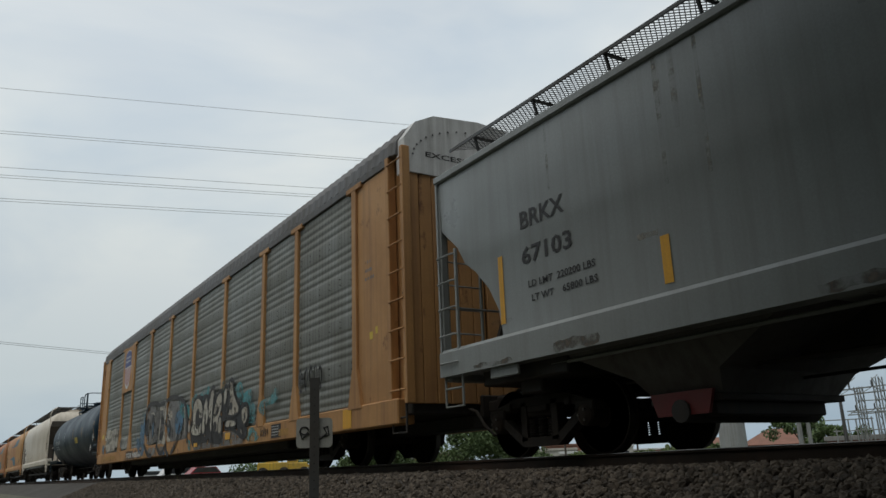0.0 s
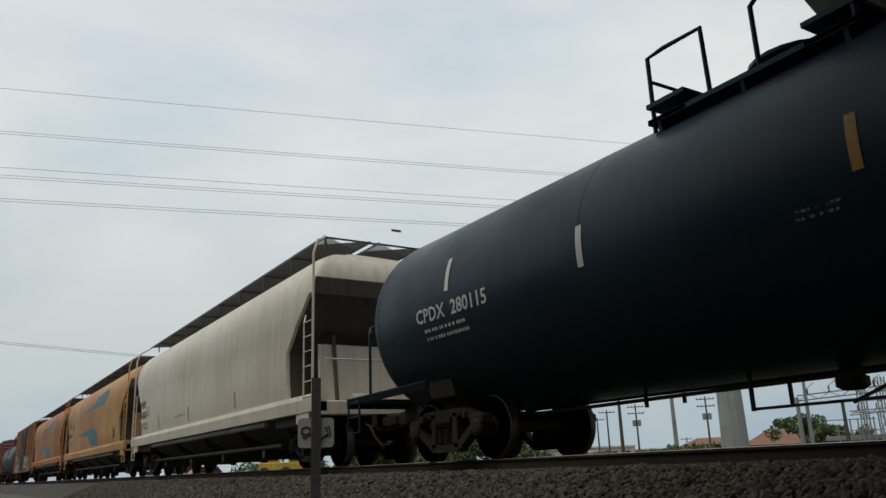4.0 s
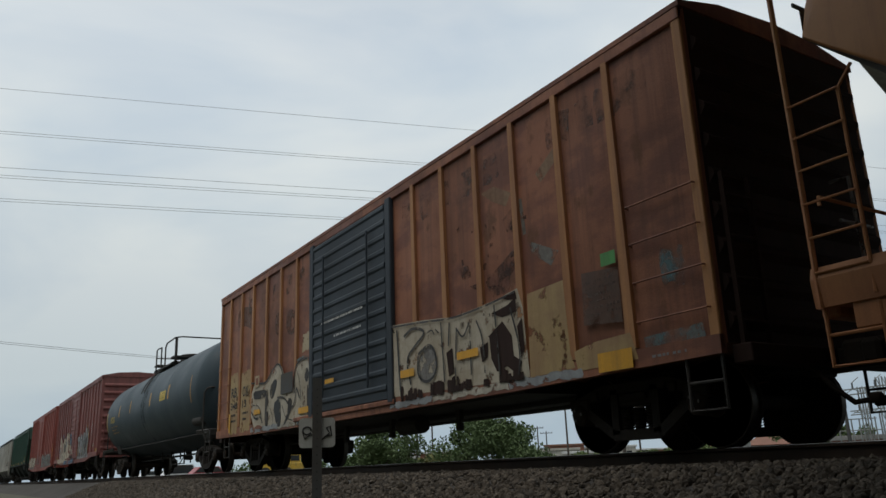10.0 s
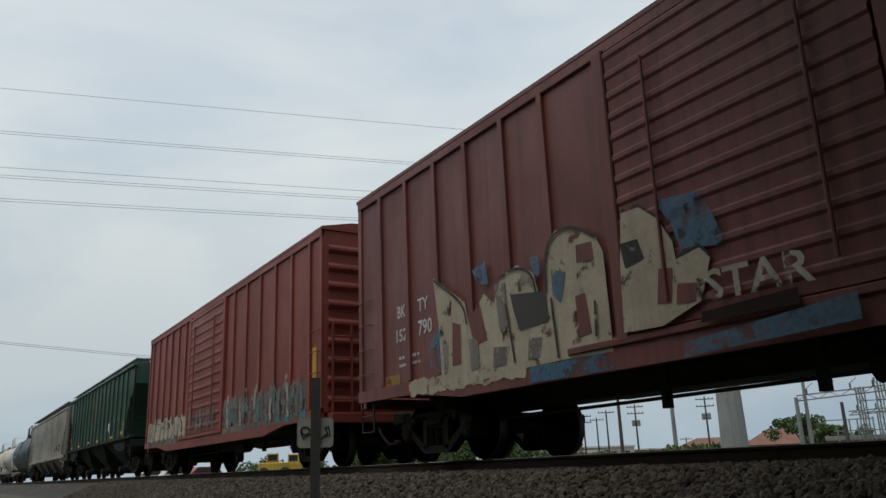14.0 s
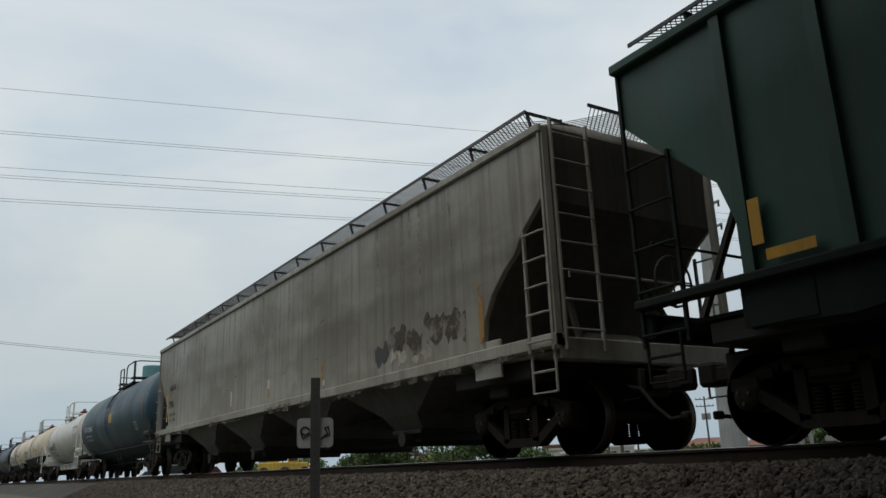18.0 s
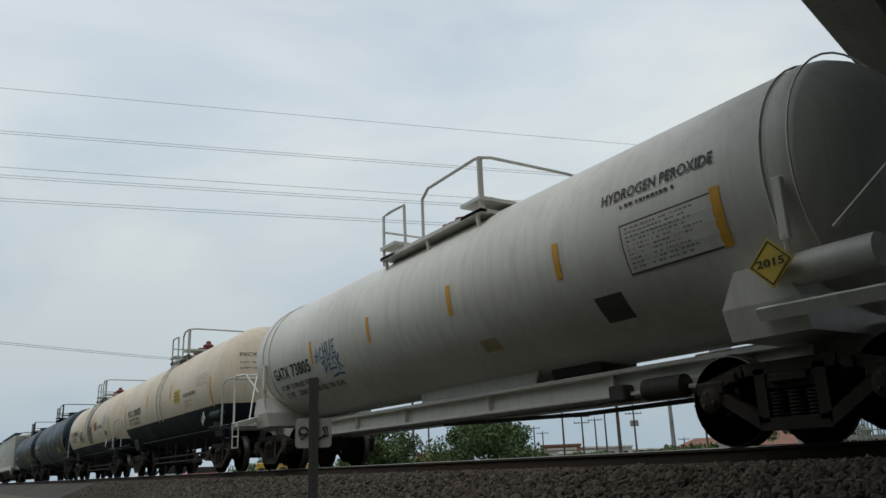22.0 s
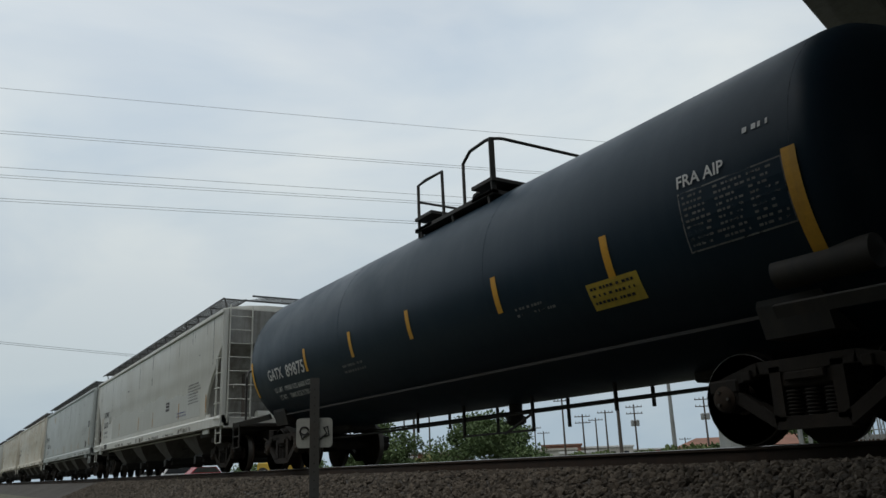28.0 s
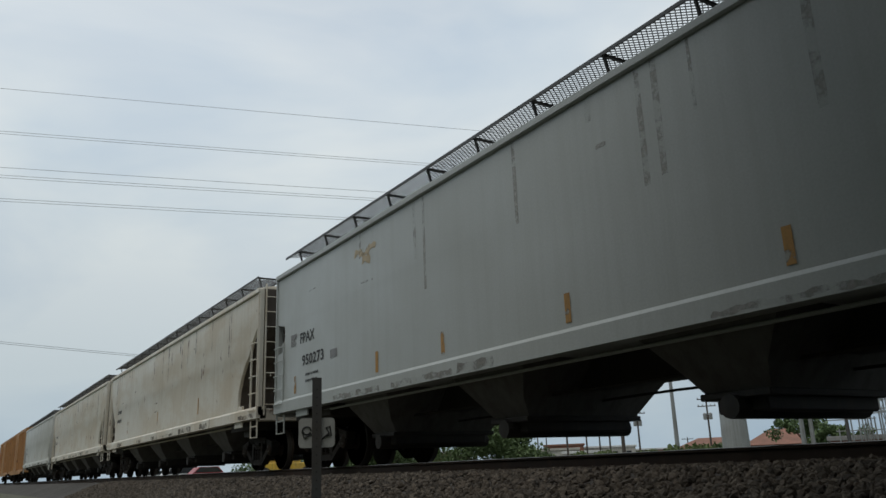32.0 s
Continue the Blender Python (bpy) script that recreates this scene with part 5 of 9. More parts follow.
def auto_rack(name, label, y0, length):
    """A tall enclosed rack car with corrugated, perforated side screens."""
    car = car_thing(name, label, y0)
    hw = 1.56
    SIDES[car.name] = flat(hw + 0.06)
    z0, z1 = 0.98, 4.95
    b = Build()
    b.box(-hw + 0.08, hw - 0.08, 0.9, length - 0.9, z0, z1 + 0.1)
    part("inner_rack", b, "steel_dark", car)
    posts = [1.82, 4.62, 6.65, 9.62, 12.54, 15.45, 18.27, 21.12, 23.06, 26.38]
    for s in (-1, 1):
        x = s * hw
        for a, c in zip(posts[:-1], posts[1:]):
            b = Build()
            step, z, k4 = 0.150, z0 + 0.02, 0
            prof = [(x - s * 0.05, z), (x + s * 0.012, z)]
            while z + step < z1:
                prof += [(x + s * (0.012 - 0.014 * (0.5 - 0.5 * math.cos(2 * math.pi * k / 8)) ** 1.5), z + step * k / 8) for k in range(8)]
                z += step
                k4 += 1
                if k4 % 4 == 0:
                    z += 0.21
            prof += [(x + s * 0.0, z1), (x - s * 0.05, z1)]
            b.prism(prof, a + 0.07, c - 0.07, "y")
            panel = part("screen_panel", b, "rack_panel", car, smooth=50)
            if s < 0:
                b = Build()
                for zz in (z0 + 0.67, z0 + 0.78, z0 + 1.48, z0 + 1.59, z0 + 2.29, z0 + 2.40, z0 + 3.10, z0 + 3.21):
                    yy = a + 0.22
                    while yy < c - 0.15:
                        b.lathe([(x - 0.022, 0.010), (x - 0.010, 0.017)], "x", (0, yy, zz), 6)
                        yy += 0.48
                tagged(part("panel_bolts", b, "steel_dark", panel), kind="stuff")
        for y in posts:
            b = Build()
            b.box(min(x - s * 0.03, x + s * 0.07), max(x - s * 0.03, x + s * 0.07), y - 0.085, y + 0.085, z0, z1 + 0.05, 0.012)
            b.box(min(x - s * 0.03, x + s * 0.075), max(x - s * 0.03, x + s * 0.075), y - 0.30, y + 0.30, z1 - 0.06, z1 + 0.05, 0.012)
            b.prism([(y - 0.085, z0 + 0.62), (y + 0.085, z0 + 0.62), (y + 0.26, z0 - 0.05), (y - 0.26, z0 - 0.05)], min(x, x + s * 0.072), max(x, x + s * 0.072), "x")
            part("side_post", b, "rack_yellow", car)
        b = Build()
        b.box(min(x - s * 0.25, x + s * 0.06), max(x - s * 0.25, x + s * 0.06), 0.3, length - 0.3, 0.58, z0, 0.02)
        part("side_sill", b, "rack_yellow", car)
        b = Build()
        b.box(min(x - s * 0.1, x + s * 0.05), max(x - s * 0.1, x + s * 0.05), 0.6, length - 0.6, z1, z1 + 0.14, 0.01)
        part("roof_rail", b, "rack_roof", car)
        # end sections: a solid yellow sheet, and a ladder
        for y, e in ((0.0, 1), (length, -1)):
            b = Build()
            b.box(min(x - s * 0.04, x + s * 0.02), max(x - s * 0.04, x + s * 0.02), min(y + e * 0.55, y + e * 1.8), max(y + e * 0.55, y + e * 1.8), z0 - 0.2, z1, 0.01)
            part("end_panel", b, "rack_yellow", car)
            b = Build()
            b.box(min(x - s * 0.16, x - s * 0.12), max(x - s * 0.16, x - s * 0.12), min(y + e * 0.10, y + e * 0.56), max(y + e * 0.10, y + e * 0.56), z0 - 0.1, z1 + 0.1)
            part("corner_sheet", b, "rack_yellow", car)
            b = Build()
            b.box(min(x - s * 0.10, x + s * 0.05), max(x - s * 0.10, x + s * 0.05), min(y + e * 0.50, y + e * 0.62), max(y + e * 0.50, y + e * 0.62), z0 - 0.3, z1 + 0.15, 0.01)
            b.box(min(x - s * 0.10, x + s * 0.05), max(x - s * 0.10, x + s * 0.05), min(y, y + e * 0.10), max(y, y + e * 0.10), z0 - 0.1, z1 + 0.2, 0.01)
            lad = part("ladder", b, "rack_yellow", car)
            rung = Build().tube([(x + s * 0.05, y + e * 0.05, 0), (x + s * 0.05, y + e * 0.55, 0)], 0.016, 6).mesh("rung", ["rack_yellow"])
            for j in range(9):
                part("rung", rung, None, lad, at=(0, 0, z0 + 0.12 + 0.48 * j))
            stirrup(car, y + (0.12 if e > 0 else -0.56), x, 0.45, 0.9, 0.44, "steel_dark")
    # arched roof of corrugated sheet
    rows = []
    y = 0.25
    section = [(-hw - 0.04, z1 + 0.12), (-hw - 0.01, z1 + 0.36), (-hw + 0.22, z1 + 0.66), (-0.95, z1 + 0.84), (0.0, z1 + 0.92), (0.95, z1 + 0.84), (hw - 0.22, z1 + 0.66), (hw + 0.01, z1 + 0.36), (hw + 0.04, z1 + 0.12), (hw - 0.1, z1 + 0.08), (0, z1 + 0.7), (-hw + 0.1, z1 + 0.08)]
    flip = 0
    while y < length - 0.25:
        lift = 0.022 if flip % 2 else 0.0
        rows += [[(px * (1 + lift * 0.25), y, pz + lift) for px, pz in section], [(px * (1 + lift * 0.25), y + 0.10, pz + lift) for px, pz in section]]
        y += 0.15
        flip += 1
    b = Build().loft(rows)
    part("roof", b, "rack_roof", car)
    for y, e in ((0.0, 1), (length, -1)):
        b = Build()
        b.prism([(-hw + 0.02, z1 - 0.25), (-hw + 0.02, z1 + 0.36), (-hw + 0.24, z1 + 0.68), (-0.95, z1 + 0.86), (0.0, z1 + 0.94), (0.95, z1 + 0.86), (hw - 0.24, z1 + 0.68), (hw - 0.02, z1 + 0.36), (hw - 0.02, z1 - 0.25)], min(y + e * 0.02, y + e * 0.3), max(y + e * 0.02, y + e * 0.3), "y")
        part("end_cap", b, "roof_white", car, "white riveted end cap of the roof")
        for x0, x1 in ((-hw + 0.05, -0.02), (0.02, hw - 0.05)):
            for j in range(6):
                b = Build()
                xa = x0 + (x1 - x0) * j / 6
                b.box(xa, xa + (x1 - x0) / 6 - 0.015, min(y + e * 0.05, y + e * 0.12), max(y + e * 0.05, y + e * 0.12), z0 - 0.1, z1 - 0.25, 0.01)
                part("end_door_leaf", b, "rack_yellow", car)
        b = Build()
        for j in range(22):
            t = math.pi * (j + 0.5) / 22
            b.lathe([(0.0, 0.022), (0.02, 0.012)], "y", (1.4 * math.cos(t), y - e * 0.0 + (-0.005 if e > 0 else 0.0), z1 + 0.02 + 0.66 * math.sin(t)), 6)
        part("rivets", b, "rack_roof", car)
    b = Build()
    b.box(-hw + 0.1, hw - 0.1, 0.1, length - 0.1, 0.72, 0.98, 0.02)
    part("flat_deck", b, "steel_dark", car)
    part("centre_sill", Build().box(-0.3, 0.3, 0.12, length - 0.12, 0.5, 0.715, 0.02), "steel_dark", car)
    part("well_floor", Build().box(-1.25, 1.25, 5.9, length - 5.9, 0.42, 0.712, 0.03), "steel_dark", car)
    part("keel", Build().box(-0.36, 0.36, 6.4, length - 6.4, 0.24, 0.416, 0.03), "steel_dark", car)
    b = Build()
    b.tube([(-0.9, 3.5, 0.42), (-0.9, length - 3.5, 0.42)], 0.03, 6)
    for y in (9.0, 13.0, 18.0, 22.0):
        b.bar((-0.9, y, 0.7), (-0.9, y, 0.4), 0.08, 0.08)
    part("brake_gear", b, "steel_dark", car)
    running_gear(car, length, 4.3)
    return car


# ---------------------------------------------------------------- ground, ballast and track
def strip(profile, y0, y1, step):
    rows, y = [], y0
    b = Build()
    ys = [y0]
    while ys[-1] < y1:
        ys.append(ys[-1] + max(step, abs(ys[-1]) * 0.25))
    b.loft([[(x, y, z) for x, z in profile] for y in ys], closed=False)
    return b


setting("ground", strip([(-2500, -1.0), (-60, -1.0), (-8, -0.98), (2.0, -0.96), (3.6, -0.92), (4.3, -0.80), (12.0, -0.80), (14.5, -0.62), (22, -0.55), (60, -0.6), (300, -0.6), (3000, -0.6)], -2500, 4500, 12), "earth",
        "dry grey-brown earth with sparse weeds beside the railway", "ground")
setting("ballast_bed", strip([(4.1, -0.90), (4.6, -0.72), (5.3, -0.44), (5.95, -0.215), (6.25, -0.19), (8.95, -0.19), (9.3, -0.215), (10.0, -0.45), (11.3, -0.85)], -120, 700, 4), "gravel",
        "bed of dark grey crushed stone ballast under the track", "ballast")


def crushed_stones():
    """Loose stones on the near shoulder of the ballast."""
    rng = np.random.default_rng(5)
    ico = bmesh.new()
    bmesh.ops.create_icosphere(ico, subdivisions=1, radius=1.0)
    base = np.array([v.co for v in ico.verts])
    tris = np.array([[v.index for v in f.verts] for f in ico.faces])
    ico.free()
    n = 26000
    u = rng.random(n)
    y = 1.5 + 36 * u ** 1.9
    x = rng.uniform(4.3, 6.55, n)
    z = np.interp(x, [4.1, 4.6, 5.3, 5.95, 6.25, 8.95], [-0.90, -0.72, -0.44, -0.215, -0.19, -0.19])
    size = rng.uniform(0.018, 0.042, n) * (1 + 0.25 * (rng.random(n) > 0.9))
    kinds = [base * (1 + rng.uniform(-0.28, 0.28, (len(base), 1))) for _ in range(24)]
    vs, fs = np.empty((n, len(base), 3)), np.empty((n, len(tris), 3), int)
    for i in range(n):
        e = Euler(rng.uniform(0, 6.28, 3)).to_matrix()
        s = size[i] * rng.uniform(0.7, 1.3, 3)
        vs[i] = (kinds[i % 24] * s) @ np.array(e).T + (x[i], y[i], z[i] + size[i] * 0.35)
        fs[i] = tris + i * len(base)
    me = bpy.data.meshes.new("ballast_stones")
    me.from_pydata(vs.reshape(-1, 3).tolist(), [], fs.reshape(-1, 3).tolist())
    me.materials.append(M["stone_loose"])
    tagged(new("ballast_stones", me), "loose angular grey ballast stones on the shoulder", "ballast stones", kind="stuff")


def loose_stone_material():
    m = stuff_material("stone_loose", (0.092, 0.076, 0.058), 0.9, soil=0.4, dirt=(0.065, 0.052, 0.040), grain=0.3, bump=0.5, streak=False)
    nt = m.node_tree
    b = nt.nodes["Principled BSDF"]
    link = b.inputs["Base Color"].links[0]
    src = link.from_socket
    g, hsv, mr = nt.nodes.new("ShaderNodeNewGeometry"), nt.nodes.new("ShaderNodeHueSaturation"), nt.nodes.new("ShaderNodeMapRange")
    mr.inputs["To Min"].default_value, mr.inputs["To Max"].default_value = 0.45, 1.5
    nt.links.new(g.outputs["Random Per Island"], mr.inputs["Value"])
    nt.links.new(mr.outputs["Result"], hsv.inputs["Value"])
    nt.links.new(src, hsv.inputs["Color"])
    nt.links.new(hsv.outputs["Color"], b.inputs["Base Color"])
    M["stone_loose"] = m


loose_stone_material()
crushed_stones()

track = thing("railway_track", "rusty-sided steel rails on dark wooden ties", "railway track", kind="structure")
for side in (-1, 1):
    x = XC + side * 0.7525
    prof = [(-0.07, -0.172), (0.07, -0.172), (0.07, -0.160), (0.012, -0.142), (0.010, -0.045), (0.036, -0.032), (0.036, -0.006), (-0.036, -0.006), (-0.036, -0.032), (-0.010, -0.045), (-0.012, -0.142), (-0.07, -0.160)]
    part("rail", Build().prism([(x + a, c) for a, c in prof], -150, 800, "y"), "rail_steel", track)
    part("rail_head", Build().prism([(x - 0.034, -0.008), (x + 0.034, -0.008), (x + 0.030, 0.0), (x - 0.030, 0.0)], -150, 800, "y"), "rail_head", track, "worn bright running surface")


def lay_ties():
    b = Build()
    b.box(-1.3, 1.3, -0.115, 0.115, -0.36, -0.172, 0.012)
    me = b.mesh("tie", ["tie_wood"])
    pb = Build()
    for s in (-1, 1):
        pb.box(s * 0.7525 - 0.18, s * 0.7525 + 0.18, -0.09, 0.09, -0.174, -0.160, 0.004)
        for dx in (-0.12, 0.12):
            pb.box(s * 0.7525 + dx - 0.02, s * 0.7525 + dx + 0.02, -0.05, -0.01, -0.165, -0.135, 0.004)
    pm = pb.mesh("tie_plate", ["rail_steel"])
    for k in range(150):
        t = part("tie", me, None, track, at=(XC + 0.02 * math.sin(k * 7.1), -8 + 0.54 * k, 0))
        part("tie_plate", pm, None, t)


lay_ties()

# ---------------------------------------------------------------- the overpass above
bridge = thing("overpass", "concrete road overpass crossing above the track", "bridge", (11.7, 6.62, 0), kind="structure")
bridge.rotation_euler = (0, 0, radians(15.6))
part("deck", Build().box(-45, 60, -16, 0.0, 7.5, 7.95, 0.03), "concrete", bridge)
part("parapet", Build().box(-45, 60, -0.28, -0.02, 7.95, 8.9, 0.03), "concrete", bridge)
part("parapet", Build().box(-45, 60, -15.98, -15.7, 7.95, 8.9, 0.03), "concrete", bridge)
for k in range(5):
    y = -0.95 - 3.4 * k
    b = Build()
    b.prism([(y - 0.28, 6.55), (y + 0.28, 6.55), (y + 0.28, 6.72), (y + 0.10, 6.84), (y + 0.10, 7.3), (y + 0.28, 7.42), (y + 0.28, 7.51), (y - 0.28, 7.51), (y - 0.28, 7.42), (y - 0.10, 7.3), (y - 0.10, 6.84), (y - 0.28, 6.72)], -45, 60, "x")
    part("girder", b, "concrete", bridge)
# unseen walls under the deck; the near one is set to block side light
for x in (-15.6, 24.0):
    part("abutment", Build().box(x - 0.6, x + 0.6, -16, 0.2, -1.3, 6.55, 0.03), "concrete", bridge)

# unseen wall, added to keep sky light off the near cars
b = Build()
b.prism([(2.0, -1.3), (20.0, -1.3), (20.0, 1.8), (11.0, 8.6), (2.0, 8.9)], -4.3, -3.6, "x")
setting("wing_wall", b, "scrub_bank", "unseen wall added beside the overpass to shade the near cars", "wall")
# unseen bank, added to dim the car sides that face it
b = Build()
b.prism([(-60, -1.3), (-3.0, -1.3), (-3.6, -0.6), (-9.6, 5.9), (-12, 7.0), (-60, 7.2)], -140, 170, "y")
setting("embankment", b, "scrub_bank", "unseen dark bank added along the railway to dim the side light", "embankment")

# ---------------------------------------------------------------- beyond the track
def place(az, d):
    """Ground place at azimuth az (degrees right of the track's direction) and distance d."""
    return d * math.sin(radians(az)), d * math.cos(radians(az))


def foliage(name, label, category, az, d, wide, high, seed, key="leaf", leaf=0.16, count=5000, trunk=0.0, z0=-0.6, clumps=26):
    x0, y0 = place(az, d)
    root = thing(name, label, category, (x0, y0, z0))
    rng = np.random.default_rng(seed)
    c = np.empty((clumps, 3))
    low = trunk + 0.12 * (high - trunk)
    for i in range(clumps):
        f = rng.random()
        a, r = rng.uniform(0, 6.28), wide / 2 * 0.86 * math.sqrt(rng.random()) * math.sqrt(max(0.12, 1 - (f - 0.3) ** 2 * 1.6))
        c[i] = (r * math.cos(a), r * math.sin(a), low + (high - low) * 0.86 * f)
    own = rng.integers(0, clumps, count)
    rad = rng.uniform(0.10, 0.22, clumps) * (wide + high - trunk) / 2
    d3 = rng.normal(size=(count, 3))
    d3 /= np.linalg.norm(d3, axis=1)[:, None]
    p = c[own] + d3 * (rad[own] * rng.random(count) ** 0.4)[:, None] * (1, 1, 0.8)
    p[:, 2] = np.maximum(p[:, 2], 0.05)
    a = rng.normal(size=(count, 3))
    a /= np.linalg.norm(a, axis=1)[:, None]
    b2 = np.cross(a, rng.normal(size=(count, 3)))
    b2 /= np.linalg.norm(b2, axis=1)[:, None]
    s = leaf * rng.uniform(0.6, 1.4, count)[:, None]
    vs = np.stack([p - a * s, p - b2 * s * 0.5, p + a * s, p + b2 * s * 0.5], 1).reshape(-1, 3)
    me = bpy.data.meshes.new("crown")
    me.from_pydata(vs.tolist(), [], (np.arange(count * 4).reshape(-1, 4)).tolist())
    me.materials.append(M[key])
    part("crown", me, None, root)
    b = Build()
    for i in range(0, clumps, 3):
        e = c[i]
        b.tube([(0, 0, 0), (e[0] * 0.15, e[1] * 0.15, max(trunk, e[2] * 0.4)), (e[0] * 0.6, e[1] * 0.6, e[2] * 0.8), tuple(e)], 0.03 + 0.012 * high / 3, 5)
    if trunk:
        b.lathe([(0, 0.05 * high), (trunk, 0.03 * high)], "z", (0, 0, 0), 8)
    part("trunk", b, "bark", root)
    return root


foliage("bush", "dense dark green bush beside the railway", "bush", 35.5, 44, 7.0, 3.2, 3, count=15000, leaf=0.10, clumps=40)
foliage("bush", "dense dark green bush beside the railway", "bush", 38.0, 47, 3.0, 1.5, 4, count=2500, leaf=0.12)
foliage("bush", "dense dark green bush beside the railway", "bush", 27.6, 46, 5.4, 3.2, 8, count=11000, leaf=0.10, clumps=34)
foliage("tree", "small leafy tree near the substation", "tree", 56.0, 110, 8.5, 5.0, 5, "leaf", 0.24, 2200, trunk=2.2, clumps=18)
foliage("tree", "small leafy tree near the substation", "tree", 58.2, 105, 8.0, 3.6, 6, "leaf", 0.24, 3000, trunk=0.8, clumps=20)
for k, (az, d, w, h, key) in enumerate(((41.5, 90, 5, 1.6, "leaf_light"), (43.2, 95, 6, 1.4, "leaf_light"), (46.0, 80, 6, 1.2, "leaf_light"), (48.6, 85, 8, 1.6, "leaf_light"), (51.0, 100, 8, 1.9, "leaf"),
                                        (58.6, 95, 6, 2.0, "leaf_light"), (31.2, 70, 4, 1.6, "reed"), (32.6, 75, 4, 1.6, "reed"), (29.8, 82, 4, 1.3, "reed"), (19.0, 120, 10, 2.6, "leaf"), (22.5, 130, 9, 3.0, "leaf"), (25.2, 100, 6, 2.4, "leaf"))):
    foliage("shrub", "low scrubby shrub in the waste ground", "shrub", az, d, w, h, 20 + k, key, 0.2, 1600, clumps=16)


def weeds():
    rng = np.random.default_rng(9)
    n = 9000
    az, d = np.radians(rng.uniform(12, 62, n)), rng.uniform(26, 110, n)
    p = np.stack([d * np.sin(az), d * np.cos(az), np.full(n, -0.6)], 1)
    h, w, t = rng.uniform(0.15, 0.6, n), rng.uniform(0.03, 0.10, n), rng.uniform(0, 6.28, n)
    side = np.stack([np.cos(t), np.sin(t), 0 * t], 1) * w[:, None]
    tip = p + np.stack([rng.normal(0, 0.12, n), rng.normal(0, 0.12, n), h], 1)
    me = bpy.data.meshes.new("weeds")
    me.from_pydata(np.stack([p - side, p + side, tip], 1).reshape(-1, 3).tolist(), [], np.arange(3 * n).reshape(-1, 3).tolist())
    me.materials.append(M["reed"])
    tagged(new("weeds", me), "dry yellow-green weeds and grass beyond the track", "weeds", kind="stuff")


weeds()


def utility_pole(az, d, high, arms=1, key="pole_wood", r=0.15, gear=False, label="weathered wooden utility pole with crossarms"):
    x, y = place(az, d)
    pole = thing("utility_pole", label, "utility pole", (x, y, -0.6), group="utility poles beyond the track")
    part("shaft", Build().lathe([(0, r), (high, r * 0.65)], "z", n=10), key, pole, smooth=40)
    turn = radians(90 - az + 90 - 12)
    for k in range(arms):
        z = high - 0.35 - 0.9 * k
        c, s = math.cos(radians(-az)) * 1.15, math.sin(radians(-az)) * 1.15
        b = Build()
        b.bar((-c, -s, z), (c, s, z), 0.11, 0.11, (0, 0, 1))
        arm = part("crossarm", b, "pole_wood", pole)
        for f in (-0.9, -0.45, 0.45, 0.9):
            part("insulator", Build().lathe([(z + 0.05, 0.05), (z + 0.12, 0.07), (z + 0.22, 0.05), (z + 0.26, 0.02)], "z", (c * f, s * f, 0), 8), "pole_steel", arm)
    if gear:
        b = Build()
        for f in (-0.35, 0.35):
            b.lathe([(high - 3.0, 0.02), (high - 2.95, 0.24), (high - 2.2, 0.24), (high - 2.1, 0.05)], "z", (f * math.cos(radians(-az)), f * math.sin(radians(-az)), 0), 10)
        part("transformer", b, "pole_steel", pole)
    return pole


for az, d, high, arms, gear in ((29.3, 120, 8.8, 0, False), (30.0, 83.4, 10.2, 1, False), (-32.5, 63.2, 10.2, 1, False), (31.1, 118, 8.5, 1, False), (38.6, 150, 7.2, 1, False), (39.2, 155, 6.4, 1, False), (40.65, 110, 9.9, 3, False), (42.0, 120, 7.3, 2, False),
                                (42.9, 130, 7.2, 1, False), (43.6, 118, 7.6, 1, False), (45.6, 115, 8.0, 2, True), (50.3, 110, 8.2, 2, True), (48.8, 170, 4.5, 1, False)):
    utility_pole(az, d, high, arms, gear=gear)
utility_pole(44.5, 100, 11.5, 0, "pole_wood", 0.24, label="thick brown pole standing alone")
utility_pole(48.1, 90, 10.5, 0, "pole_steel", 0.26, label="pale round concrete pole standing alone")
utility_pole(56.6, 85, 8.5, 0, "pole_steel", 0.22, label="pale steel pole of the substation")

# steel poles of the power line, and its wires
LINE = 16.0     # azimuth square to the line
RANGE = 60.0


def on_line(u, square=LINE, d=RANGE):
    t = radians(square)
    return d * math.sin(t) + u * math.cos(t), d * math.cos(t) - u * math.sin(t)


HEIGHTS = (19.7, 19.9, 21.5, 21.7, 22.3, 24.95, 25.15, 28.6)


def steel_pole(u):
    x, y = on_line(u)
    p = thing("transmission_pole", "tall tapered galvanised steel transmission pole with arms", "transmission pole", (x, y, -0.6), group="transmission poles")
    part("shaft", Build().lathe([(0, 1.22), (1.0, 1.16), (15, 0.86), (31, 0.40)], "z", n=12), "pole_steel", p, smooth=20)
    part("base_plate", Build().lathe([(0, 1.5), (0.35, 1.5), (0.36, 1.2)], "z", n=16), "concrete", p)
    c, s = math.cos(radians(-LINE - 90)), math.sin(radians(-LINE - 90))
    for z in (20.4, 22.6, 25.5, 29.2):
        arm = part("arm", Build().bar((-2.4 * c, -2.4 * s, z + 0.35), (2.4 * c, 2.4 * s, z + 0.35), 0.18, 0.18, (0, 0, 1)), "pole_steel", p)
        for f in (-2.3, 2.3):
            part("insulator", Build().lathe([(z - 0.05 + 0.05 * k, 0.05 if k % 2 else 0.13) for k in range(9)], "z", (c * f, s * f, -0.1), 8), "pole_wood", arm)


for u in (-110.0, 43.4, 190.0):
    steel_pole(u)
